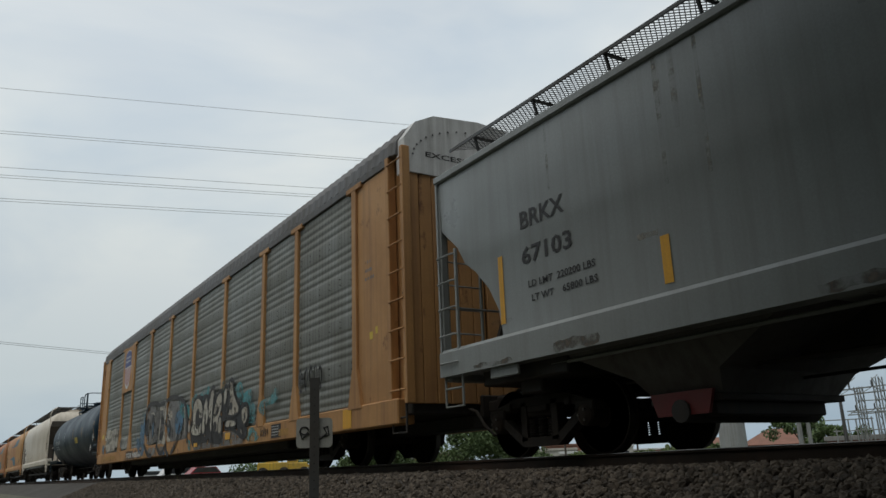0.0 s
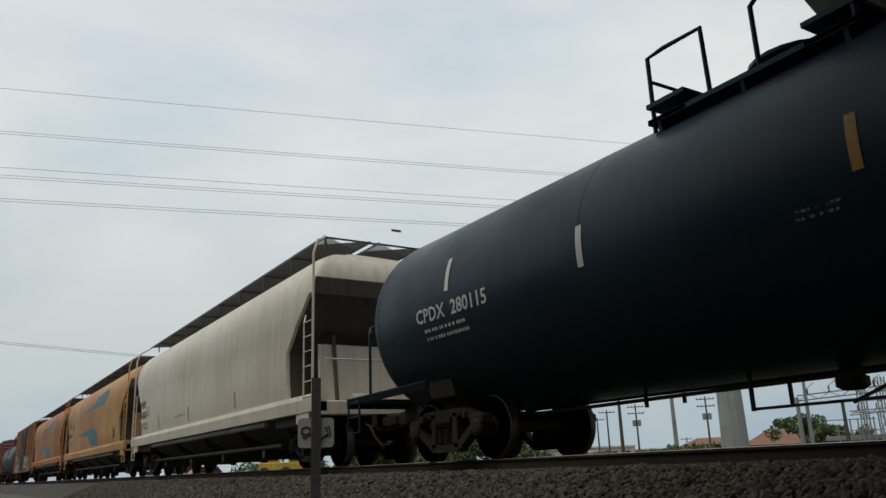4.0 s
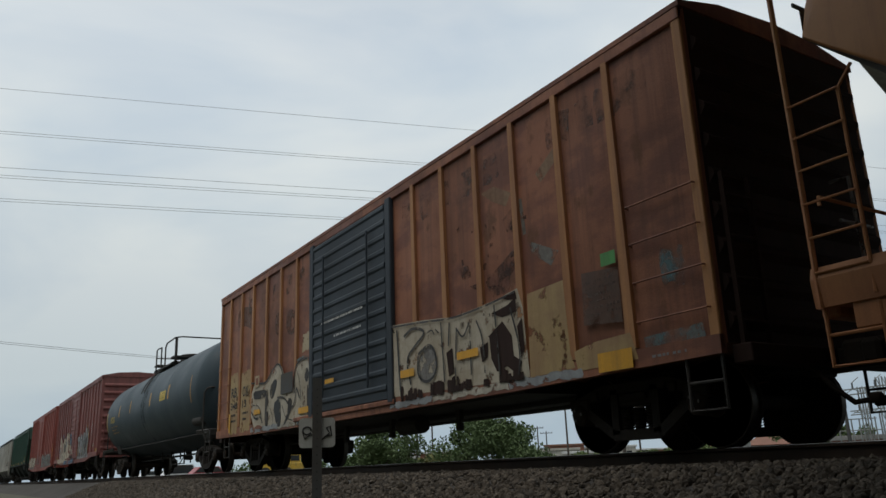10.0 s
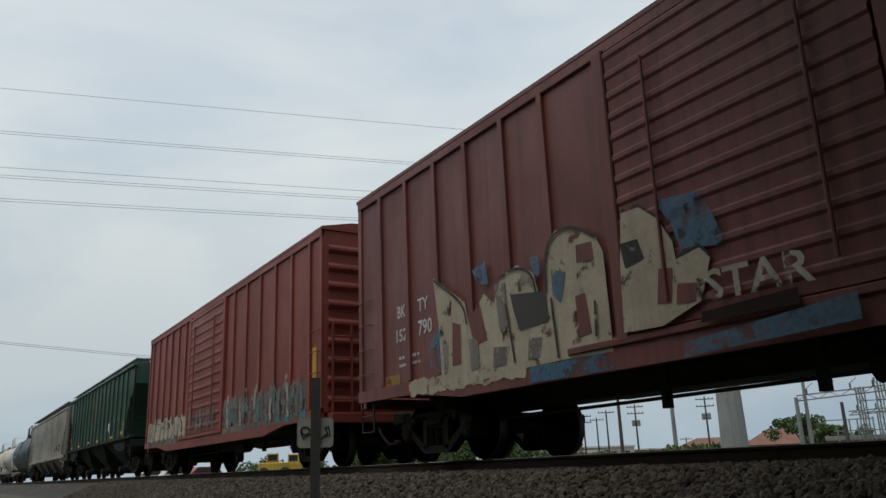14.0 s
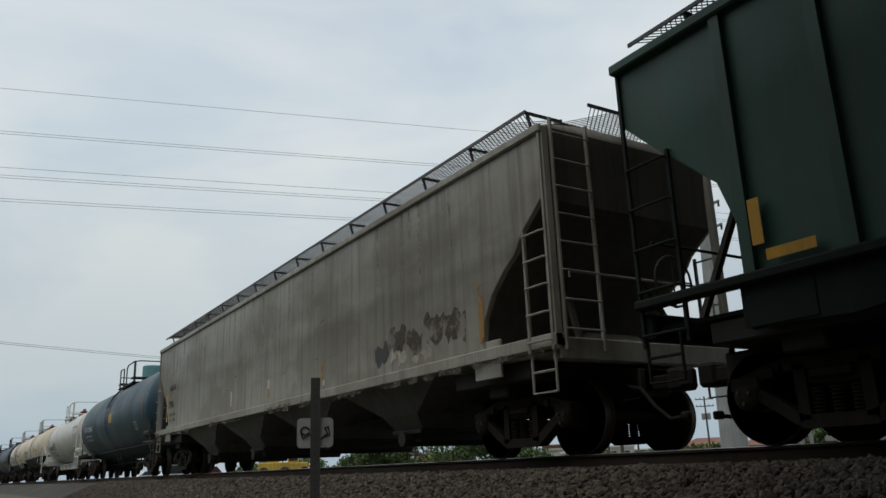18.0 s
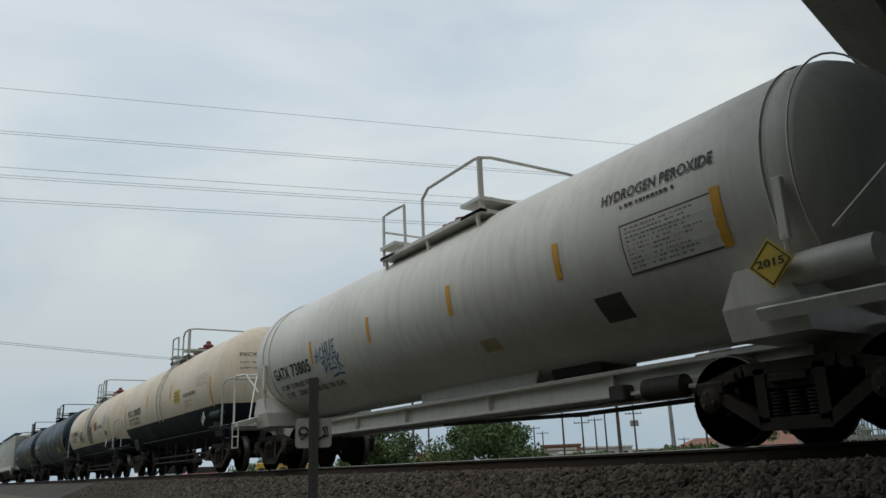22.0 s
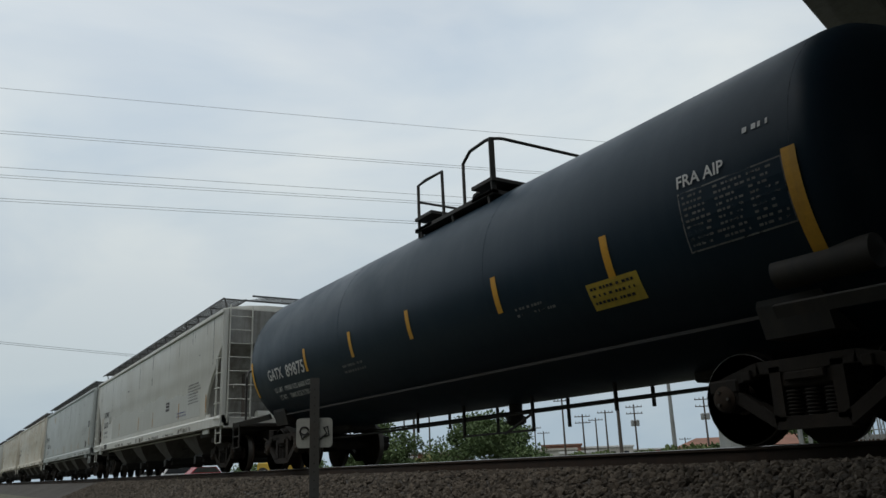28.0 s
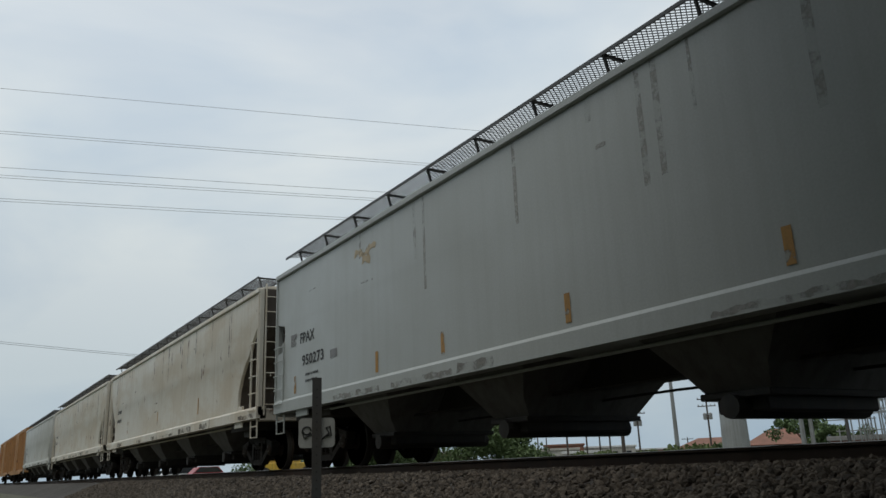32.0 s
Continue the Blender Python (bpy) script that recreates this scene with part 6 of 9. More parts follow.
for z in HEIGHTS:
    pts = []
    for k in range(0, 61):
        u = -110 + 300 * k / 60
        f = ((u + 110) / 153.4) if u < 43.4 else (u - 43.4) / 146.6
        x, y = on_line(u)
        pts.append((x, y, z - 1.6 * f * (1 - f) + 0.25 - 0.009 * (u + 10)))
    tagged(part("overhead_wire", Build().tube(pts, 0.015, 5), "wire"), "thin dark overhead power wire against the sky", "power line", "overhead wires")
for z in (9.42, 9.55):
    pts = [(*on_line(u, -14.0), z + 0.9 - 0.024 * (u - 17.5) - 0.0006 * (u + 20) * (58 - u)) for u in range(-20, 59, 3)]
    tagged(part("overhead_wire", Build().tube(pts, 0.013, 5), "wire"), "thin dark overhead power wire against the sky", "power line", "overhead wires")


def low_building(az, d, wide, deep, high, wall_key, roof_key, label, hip=0.0, windows=0):
    x, y = place(az, d)
    h = thing("building", label, "building", (x, y, -0.6))
    h.rotation_euler = (0, 0, radians(-az))
    b = Build()
    b.box(-wide / 2, wide / 2, 0, deep, 0, high, 0.02)
    part("wall", b, wall_key, h)
    b = Build()
    if hip:
        o = 0.4
        b.loft([[(-wide / 2 - o, -o, high), (wide / 2 + o, -o, high), (wide / 2 + o, deep + o, high), (-wide / 2 - o, deep + o, high)],
                [(-wide / 2 + deep * 0.45, deep / 2 - 0.1, high + hip), (wide / 2 - deep * 0.45, deep / 2 - 0.1, high + hip), (wide / 2 - deep * 0.45, deep / 2 + 0.1, high + hip), (-wide / 2 + deep * 0.45, deep / 2 + 0.1, high + hip)]])
    else:
        b.box(-wide / 2 - 0.3, wide / 2 + 0.3, -0.3, deep + 0.3, high, high + 0.45, 0.03)
    part("roof", b, roof_key, h)
    for k in range(windows):
        xx = -wide / 2 + wide * (k + 0.5) / windows
        w = part("window", Build().box(xx - 0.6, xx + 0.6, -0.04, 0.02, high * 0.35, high * 0.75), "window_dark", h)
        part("sill", Build().box(xx - 0.7, xx + 0.7, -0.10, 0.02, high * 0.30, high * 0.35), "stucco", w)
    return h


low_building(40.4, 190, 9.0, 10, 4.2, "brick", "roof_red", "red brick industrial building with a flat roof", windows=3)
low_building(39.9, 172, 9, 8, 3.0, "stucco", "stucco", "low cream stucco shed", windows=2)
low_building(41.6, 150, 7, 6, 2.0, "stucco", "roof_white", "low cream block building with a pale roof", windows=2)
low_building(43.0, 200, 16, 10, 3.6, "stucco", "roof_white", "long low cream building with a white roof", windows=5)
low_building(47.0, 230, 22, 10, 3.0, "brick", "roof_white", "long brick warehouse with a white roof", windows=6)
low_building(50.4, 150, 13, 9, 2.0, "brick", "roof_red", "brick house with a low red tiled roof", hip=1.9, windows=3)
low_building(54.6, 125, 9.5, 8, 1.9, "brick", "roof_red", "brick house with a red-brown hipped roof", hip=2.3, windows=2)
low_building(30.6, 175, 12, 9, 3.4, "brick", "roof_white", "brick warehouse with a pale flat roof", windows=4)
low_building(28.3, 160, 10, 7, 2.4, "stucco", "roof_white", "pale low shed with a white roof", windows=2)
low_building(59.5, 90, 6, 5, 1.6, "brick", "concrete", "brick block wall at the substation", windows=0)


def substation():
    sub = thing("substation", "pale steel frames and busbars of an electrical substation", "substation", (0, 0, -0.6))

    def spot(az, d=85):
        return Vector((*place(az, d), 0))

    def post(az, high, r, d=85):
        p = spot(az, d)
        part("mast", Build().lathe([(0, r), (high, r * 0.7)], "z", (p.x, p.y, 0), 10), "pole_steel", sub, smooth=40)

    def lattice(az, high, q, d=85):
        p, b = spot(az, d), Build()
        for sx in (-q, q):
            for sy in (-q, q):
                b.bar((p.x + sx, p.y + sy, 0), (p.x + sx, p.y + sy, high), 0.09, 0.09)
        n = int(high / 0.8)
        for k in range(n):
            for sy in (-q, q):
                f = 1 if k % 2 else -1
                b.bar((p.x - q * f, p.y + sy, 0.8 * k), (p.x + q * f, p.y + sy, 0.8 * k + 0.8), 0.05, 0.05)
        part("lattice_mast", b, "pole_steel", sub)

    def beam(a0, z0, a1, z1, deep, d=85, kit=True):
        p, q, b = spot(a0, d), spot(a1, d), Build()
        p.z, q.z = z0, z1
        for o in (0, deep):
            b.bar(p + Vector((0, 0, o)), q + Vector((0, 0, o)), 0.12, 0.12, (0, 0, 1))
        n = max(3, int((q - p).length / 0.9))
        for k in range(n):
            u, v = p.lerp(q, k / n), p.lerp(q, (k + 1) / n)
            b.bar(u + Vector((0, 0, deep if k % 2 else 0)), v + Vector((0, 0, 0 if k % 2 else deep)), 0.05, 0.05)
        part("beam", b, "pole_steel", sub)
        for k in range(1, n, 2) if kit else ():
            u = p.lerp(q, k / n) + Vector((0, 0, deep))
            part("insulator", Build().lathe([(u.z + 0.07 * j, 0.05 if j % 2 else 0.11) for j in range(9)], "z", (u.x, u.y, 0), 7), "post_grey", sub)
            part("switch_arm", Build().bar(u + Vector((0, 0, 0.6)), u + Vector((0.55, -0.4, 1.1)), 0.06, 0.06), "pole_steel", sub)

    def pipe(a0, a1, z, d=85):
        part("busbar", Build().tube([tuple(spot(a0, d) + Vector((0, 0, z))), tuple(spot(a1, d) + Vector((0, 0, z)))], 0.05, 6), "pole_steel", sub)

    post(56.05, 5.8, 0.26)
    beam(56.1, 5.45, 62.6, 6.0, 0.5)
    for az, high, q in ((59.85, 6.4, 0.26), (61.0, 7.2, 0.30), (62.6, 7.5, 0.3), (63.8, 8.0, 0.3)):
        lattice(az, high, q)
    p = spot(58.7)
    part("mast", Build().lathe([(0, 0.2), (5.1, 0.15)], "z", (p.x, p.y, 0), 8), "post_grey", sub)
    for a0, a1, z in ((57.6, 60.4, 3.45), (59.2, 62.6, 4.05), (59.8, 63.8, 5.1), (58.0, 61.0, 2.4)):
        pipe(a0, a1, z)
    for az, high in ((58.2, 2.6), (58.95, 3.5), (59.4, 3.5), (60.3, 3.6), (60.6, 4.1), (61.6, 4.2), (62.0, 5.1)):
        post(az, high, 0.09)
    beam(59.0, 4.3, 63.8, 4.6, 0.4, 97)


substation()


def vehicle(az, d, paint_key, label, long=4.6, high=1.5):
    x, y = place(az, d)
    v = thing("parked_car", label, "car", (x, y, -0.6))
    v.rotation_euler = (0, 0, radians(20 - az))
    b = Build()
    h = long / 2
    b.prism([(-h, 0.3), (h, 0.3), (h, 0.75), (h * 0.62, 0.9), (h * 0.35, high), (-h * 0.6, high), (-h * 0.92, 0.92), (-h, 0.8)], 0, 1.8, "y")
    part("body", b, paint_key, v)
    for xx in (-h * 0.62, h * 0.62):
        for yy in (-0.02, 1.62):
            part("wheel", Build().lathe([(yy, 0.32), (yy + 0.2, 0.32)], "y", (xx, 0, 0.32), 14), "steel_dark", v)
    part("window", Build().prism([(h * 0.30, high - 0.06), (h * 0.56, 0.95), (-h * 0.84, 0.95), (-h * 0.58, high - 0.06)], -0.012, 1.812, "y"), "window_dark", v)
    return v


vehicle(14.2, 105, "car_white", "white van parked beyond the track", 5.2, 2.0)
vehicle(15.9, 100, "car_red", "dark red car parked beyond the track", 4.8, 1.6)
vehicle(12.4, 120, "car_white", "white car parked beyond the track", 4.6, 1.5)


def loader(az, d):
    x, y = place(az, d)
    v = thing("loader", "yellow construction loader parked on the waste ground", "construction vehicle", (x, y, -0.6))
    v.rotation_euler = (0, 0, radians(-az))
    part("body", Build().box(-1.8, 1.5, 0, 2.0, 0.7, 1.7, 0.08), "plant_yellow", v)
    cab = part("cab", Build().box(-0.9, 0.4, 0.2, 1.8, 1.7, 2.7, 0.06), "plant_yellow", v)
    part("window", Build().box(-0.75, 0.25, 0.17, 1.83, 1.9, 2.55), "window_dark", cab)
    for xx in (-1.2, 1.1):
        for yy in (-0.2, 1.8):
            part("wheel", Build().lathe([(yy, 0.6), (yy + 0.4, 0.6)], "y", (xx, 0, 0.6), 16), "steel_dark", v)
    part("arm", Build().bar((1.3, 1.0, 1.4), (2.8, 1.0, 0.8), 0.3, 0.3, (0, 1, 0)), "plant_yellow", v)
    part("bucket", Build().prism([(2.6, 0.2), (3.6, 0.15), (3.2, 0.6), (2.8, 1.1), (2.6, 1.0)], -0.3, 2.3, "y"), "plant_yellow", v)


loader(20.2, 92)
loader(21.6, 98)

# sign on a steel post in front of the track
sx, sy = place(22.95, 10.6)
sign = thing("track_sign", "small scuffed white sign with black squiggles on a steel post", "sign", (sx, sy, -0.9))
b = Build()
b.prism([(-0.062, -0.02), (0.062, -0.02), (0.062, 0.0), (0.03, 0.035), (-0.03, 0.035), (-0.062, 0.0)], 0, 2.02, "z")
post = part("post", b, "post_grey", sign)
for k in range(14):
    part("bolt_hole", Build().lathe([(-0.024, 0.010), (-0.0215, 0.010)], "y", (0, 0, 0.5 + 0.105 * k), 8), "black_letter", post)
b = Build()
r, w, h = 0.05, 0.235, 0.19
ring = []
for cx, cz, a in ((w - r, -h + r, -90), (w - r, h - r, 0), (-w + r, h - r, 90), (-w + r, -h + r, 180)):
    ring += [(cx + r * math.cos(radians(a + 30 * k)), 1.31 + cz + r * math.sin(radians(a + 30 * k))) for k in range(4)]
plate = part("plate", b.prism(ring, 0.036, 0.042, "y"), "sign_white", sign)
b = Build()
for cx, pts in ((-0.12, arc(-0.13, 1.34, 0.055, 0.05, 0, 330) + [(-0.07, 1.30), (-0.16, 1.24), (-0.19, 1.33)]), (0.12, [(0.06, 1.22), (0.16, 1.30), (0.12, 1.37), (0.17, 1.39), (0.19, 1.27), (0.10, 1.26)])):
    rows = [Vector((p[0], 0.033, p[1])) for p in pts]
    b.tube(rows, 0.011, 5)
part("mark", b, "spray_black", plate)
sign.rotation_euler = (0, 0, radians(-22.95))

# ---------------------------------------------------------------- the train, car by car
STRIPE = dict(off=0.007, name="reflector_stripe")


def weathered(car, length, z_eave, seed, sill_off=0.037, film="grime_film", run="grime_run", count=26):
    """Road grime splashed on the sill, thin runs down from the eave, and scuffs along the side."""
    rnd = random.Random(seed)
    y = 0.2
    while y < length - 0.6:
        w = rnd.uniform(0.5, 1.9)
        if rnd.random() < 0.75:
            patch(car, y, min(y + w, length - 0.1), 1.16, 1.16 + rnd.uniform(0.04, 0.15), film, off=sill_off, name="sill_grime", rag=0.018, seed=rnd.randrange(999))
        y += w + rnd.uniform(0.1, 0.9)
    for k in range(count):
        y, w, h = rnd.uniform(0.8, length - 0.8), rnd.uniform(0.02, 0.10), rnd.uniform(0.25, 1.5)
        patch(car, y, y + w, z_eave - 0.14 - h, z_eave - 0.14, run, off=0.0025 + 0.00004 * k, name="dirt_run", rag=0.006, seed=rnd.randrange(999))
    for k in range(count // 2):
        y, z, w = rnd.uniform(0.8, length - 1.0), rnd.uniform(1.6, z_eave - 0.6), rnd.uniform(0.08, 0.5)
        patch(car, y, y + w, z, z + rnd.uniform(0.015, 0.07), run, off=0.0028 + 0.00004 * k, name="scuff", rag=0.012, seed=rnd.randrange(999))



c = covered_hopper("covered_hopper", "plain grey steel covered hopper with black lettering", -9.35, 18.89, "grey_paint", red_gate=True, wide_bays=True, sill_top=1.52)
weathered(c, 18.89, 4.18, 201, count=16)
lettering(c, "BRKX", 16.88, 16.03, 2.80, 0.23)
lettering(c, "67103", 16.89, 15.94, 2.33, 0.23)
lettering(c, "LD LMT  220200 LBS", 16.79, 15.58, 2.02, 0.09)
lettering(c, "LT WT    65800 LBS", 16.74, 15.56, 1.84, 0.09)
patch(c, 17.30, 17.40, 1.66, 2.56, "yellow_mark", **STRIPE)
patch(c, 14.50, 14.62, 1.60, 2.10, "yellow_mark", **STRIPE)

c = auto_rack("autorack_car", "tall autorack with grey perforated side screens and rusty yellow posts", 10.55, 28.2)
patch(c, 21.22, 22.98, 3.2, 4.94, "rack_yellow", off=0.012, name="logo_panel")
shape(c, [(22.72, 4.72), (22.20, 4.86), (21.62, 4.72), (21.56, 4.1), (21.75, 3.5), (22.18, 3.26), (22.62, 3.5), (22.80, 4.1)], "white_letter", 0.016, "shield", smooth=1)
shape(c, [(22.70, 4.70), (22.20, 4.83), (21.64, 4.70), (21.60, 4.18), (22.76, 4.18)], "shield_blue", 0.020, "shield_top", smooth=0)
for k in range(6):
    y = 21.70 + 0.19 * k
    patch(c, y - 0.045, y + 0.045, 3.62 - 0.22 * (1 - abs(k - 2.5) / 2.5), 4.14, "shield_red", off=0.020, name="shield_bar")
bars(c, 22.6, 21.7, 4.30, 4.62, 2, "white_letter", 3, 0.024)
lettering(c, "TGX 986560", 21.45, 18.91, 0.66, 0.18, "white_letter", off=0.006)
shape(c, [(18.60, 2.06), (18.44, 2.08), (18.36, 1.6), (18.30, 0.66), (18.91, 0.67), (19.88, 1.12), (19.2, 1.3), (18.74, 1.35)], "spray_blue", 0.014, "sprayed_cloud", smooth=1)
patch(c, 18.80, 21.58, 0.61, 0.90, "soot", off=0.003, name="repainted_panel")
for ya, yb, za, zb, key, sd in ((18.5, 19.6, 0.96, 1.3, "spray_blue", 1), (18.45, 19.2, 1.3, 1.75, "spray_blue", 2), (18.9, 19.7, 1.5, 1.85, "spray_teal", 3), (18.5, 19.3, 1.8, 2.1, "spray_teal", 4), (19.7, 20.5, 1.15, 1.36, "spray_teal", 5)):
    patch(c, ya, yb, za, zb, key, off=0.002 + 0.001 * sd, name="sprayed_cloud", rag=0.13, seed=sd)


def big_piece(c):
    """Dusty sprayed forms with black edges, white glints and blue hollows, from the sill up."""
    shape(c, [(18.32, 2.25), (17.58, 2.3), (16.66, 2.26), (16.28, 2.07), (16.24, 1.67), (16.45, 1.0), (18.13, 1.0), (18.36, 1.35)], "spray_grey", 0.008, "sprayed_fill", smooth=2)
    shape(c, [(16.30, 2.16), (15.62, 2.13), (15.60, 0.96), (16.42, 0.98)], "spray_grey", 0.0085, "sprayed_fill", smooth=1)
    shape(c, [(15.24, 2.2), (14.55, 2.2), (13.9, 2.25), (13.2, 2.1), (12.75, 1.7), (12.7, 0.96), (15.19, 0.96), (15.3, 1.41)], "spray_grey", 0.008, "sprayed_fill", smooth=1)
    shape(c, [(17.95, 0.90), (16.62, 0.90), (16.76, 0.62), (17.67, 0.64)], "spray_grey", 0.009, "sprayed_fill", smooth=1)
    shape(c, [(16.42, 0.90), (15.43, 0.86), (15.58, 0.64), (16.15, 0.64)], "spray_grey", 0.009, "sprayed_fill", smooth=1)
    shape(c, [(15.48, 2.3), (15.31, 2.13), (15.32, 1.63), (15.46, 1.52), (15.56, 1.65), (15.57, 1.98)], "spray_white", 0.030, "sprayed_glint", smooth=1)
    shape(c, [(15.38, 1.49), (15.23, 0.92), (15.67, 0.91), (15.63, 1.2)], "spray_white", 0.030, "sprayed_glint", smooth=1)
    shape(c, [(15.22, 2.1), (15.0, 1.95), (14.62, 1.9), (14.6, 1.6), (14.9, 1.62), (15.15, 1.7)], "spray_white", 0.014, "sprayed_glint", smooth=2)
    shape(c, [(15.22, 1.3), (14.95, 1.1), (14.62, 1.02), (14.64, 0.97), (15.19, 0.97)], "spray_white", 0.014, "sprayed_glint", smooth=1)
    shape(c, [(18.42, 2.17), (18.1, 1.80), (17.68, 1.95), (17.67, 1.34), (18.16, 1.28), (18.37, 1.42)], "spray_black", 0.022, "sprayed_hollow", smooth=1)
    shape(c, [(17.37, 1.97), (17.03, 1.96), (16.80, 1.75), (16.82, 1.42), (17.01, 1.16), (17.18, 1.06), (17.29, 1.43)], "spray_black", 0.022, "sprayed_hollow", smooth=1)
    shape(c, [(17.21, 1.74), (17.04, 1.67), (17.00, 1.27), (17.14, 1.14)], "spray_blue", 0.026, "sprayed_fill", smooth=1)
    shape(c, [(15.27, 1.46), (14.92, 1.52), (14.66, 1.42), (14.68, 1.15), (14.84, 1.08), (15.06, 1.31)], "spray_black", 0.022, "sprayed_hollow", smooth=1)
    shape(c, [(15.08, 1.41), (14.92, 1.41), (14.80, 1.29), (14.9, 1.20)], "spray_blue", 0.026, "sprayed_fill", smooth=1)
    shape(c, [(15.28, 1.81), (15.11, 1.86), (14.90, 1.71), (15.13, 1.68)], "spray_black", 0.022, "sprayed_hollow", smooth=1)
    shape(c, [(14.3, 1.75), (13.6, 1.9), (13.2, 1.5), (13.6, 1.1), (14.2, 1.2)], "spray_blue", 0.014, "sprayed_fill")
    shape(c, [(15.56, 1.52), (15.40, 1.44), (15.62, 1.22)], "spray_blue", 0.016, "sprayed_fill", smooth=1)
    shape(c, [(16.72, 0.70), (16.5, 0.76), (16.42, 0.62), (16.75, 0.60)], "spray_blue", 0.016, "sprayed_fill", smooth=0)
    shape(c, [(15.47, 0.74), (15.22, 0.60), (15.58, 0.60)], "spray_blue", 0.016, "sprayed_fill", smooth=0)
    sprayed(c, [[(18.34, 1.5), (18.33, 2.2), (17.82, 2.36), (16.76, 2.31), (16.37, 2.2)], [(16.40, 2.2), (15.9, 2.24), (15.6, 2.2)], [(15.45, 2.29), (15.60, 1.99), (15.52, 1.64), (15.26, 1.51)],
                [(18.39, 1.05), (17.79, 0.68), (17.2, 0.62)], [(16.46, 0.92), (16.14, 0.68), (15.61, 0.67), (15.43, 0.82)], [(15.53, 1.25), (15.32, 0.97), (15.13, 0.67), (14.9, 0.60)],
                [(15.3, 2.25), (14.85, 2.32), (14.2, 2.28), (13.2, 2.1), (12.75, 1.6), (12.7, 0.9)], [(14.5, 0.64), (13.9, 0.92), (13.6, 1.4)]], 0.15, "spray_black", 0.016)
    sprayed(c, [[(15.93, 1.70), (15.54, 1.64)], [(15.97, 1.20), (15.58, 1.24)]], 0.22, "spray_black", 0.020)
    sprayed(c, [[(16.37, 2.16), (16.25, 1.83), (16.29, 1.41), (16.45, 1.0), (16.69, 0.70)], [(15.84, 1.85), (15.94, 1.4), (15.98, 1.1)]], 0.07, "spray_black", 0.022)
    sprayed(c, [[(16.24, 2.08), (15.68, 2.06), (15.68, 1.88)], [(16.14, 2.05), (16.12, 1.55), (16.28, 1.04)], [(16.25, 1.02), (15.72, 1.02)]], 0.10, "spray_white", 0.012)
    sprayed(c, [[(17.42, 2.02), (16.95, 2.0), (16.77, 1.72), (16.78, 1.35), (17.13, 1.04)], [(17.65, 1.92), (17.62, 1.35)], [(13.1, 1.9), (12.95, 1.4), (13.0, 0.95)]], 0.045, "spray_white", 0.030)


big_piece(c)


def bubble_piece(c):
    """Fat white sprayed forms with black edges and hollows over a cloud of aqua; they spell nothing."""
    for k, ring in enumerate(([(12.50, 2.03), (12.08, 2.18), (11.39, 2.10), (11.23, 2.28), (10.58, 2.22), (10.47, 2.10), (11.0, 1.6), (12.30, 1.6)],
                              [(13.90, 2.20), (13.53, 2.30), (13.47, 2.03), (13.22, 2.15), (13.11, 1.89), (12.75, 1.96), (12.57, 1.73), (12.60, 1.49), (13.61, 1.63)],
                              [(8.59, 1.96), (8.12, 2.09), (7.88, 2.01), (7.86, 1.74), (7.49, 1.83), (7.19, 1.82), (7.26, 1.53), (6.89, 1.42), (6.94, 1.03), (7.40, 1.04), (7.68, 1.30), (8.17, 1.50)],
                              [(6.80, 1.29), (6.54, 1.52), (5.94, 1.51), (5.68, 1.72), (5.43, 1.62), (5.51, 1.43), (5.79, 1.34), (6.31, 1.36), (6.26, 1.09)],
                              [(7.44, 0.96), (6.95, 0.94), (6.54, 0.63), (7.63, 0.64)], [(12.66, 0.92), (12.40, 0.92), (12.20, 0.64), (12.55, 0.62)], [(9.55, 2.25), (9.34, 2.25), (9.30, 1.95), (9.58, 1.95)])):
        shape(c, ring, "spray_aqua", 0.0162 + 0.0006 * k, "sprayed_cloud", smooth=1, step=0.04)
    shape(c, [(12.43, 0.96), (12.38, 1.52), (12.21, 1.97), (11.80, 2.13), (11.27, 2.02), (10.95, 2.07), (10.73, 2.00), (10.54, 2.14), (10.30, 2.25), (10.09, 2.14), (10.0, 1.92), (9.60, 2.09), (9.36, 1.98), (9.31, 0.93), (9.40, 0.66), (9.98, 0.70), (10.97, 0.80), (12.00, 0.66)], "spray_black", 0.021, "sprayed_edge", smooth=1, step=0.03)
    shape(c, [(9.40, 1.06), (9.37, 2.03), (9.21, 2.16), (8.99, 2.08), (8.93, 2.23), (8.65, 2.27), (8.46, 2.08), (8.40, 1.82), (7.88, 1.56), (7.45, 1.56), (7.29, 1.34), (7.32, 1.06), (7.55, 0.70), (7.93, 0.72), (8.33, 0.90)], "spray_black", 0.0214, "sprayed_edge", smooth=1, step=0.03)
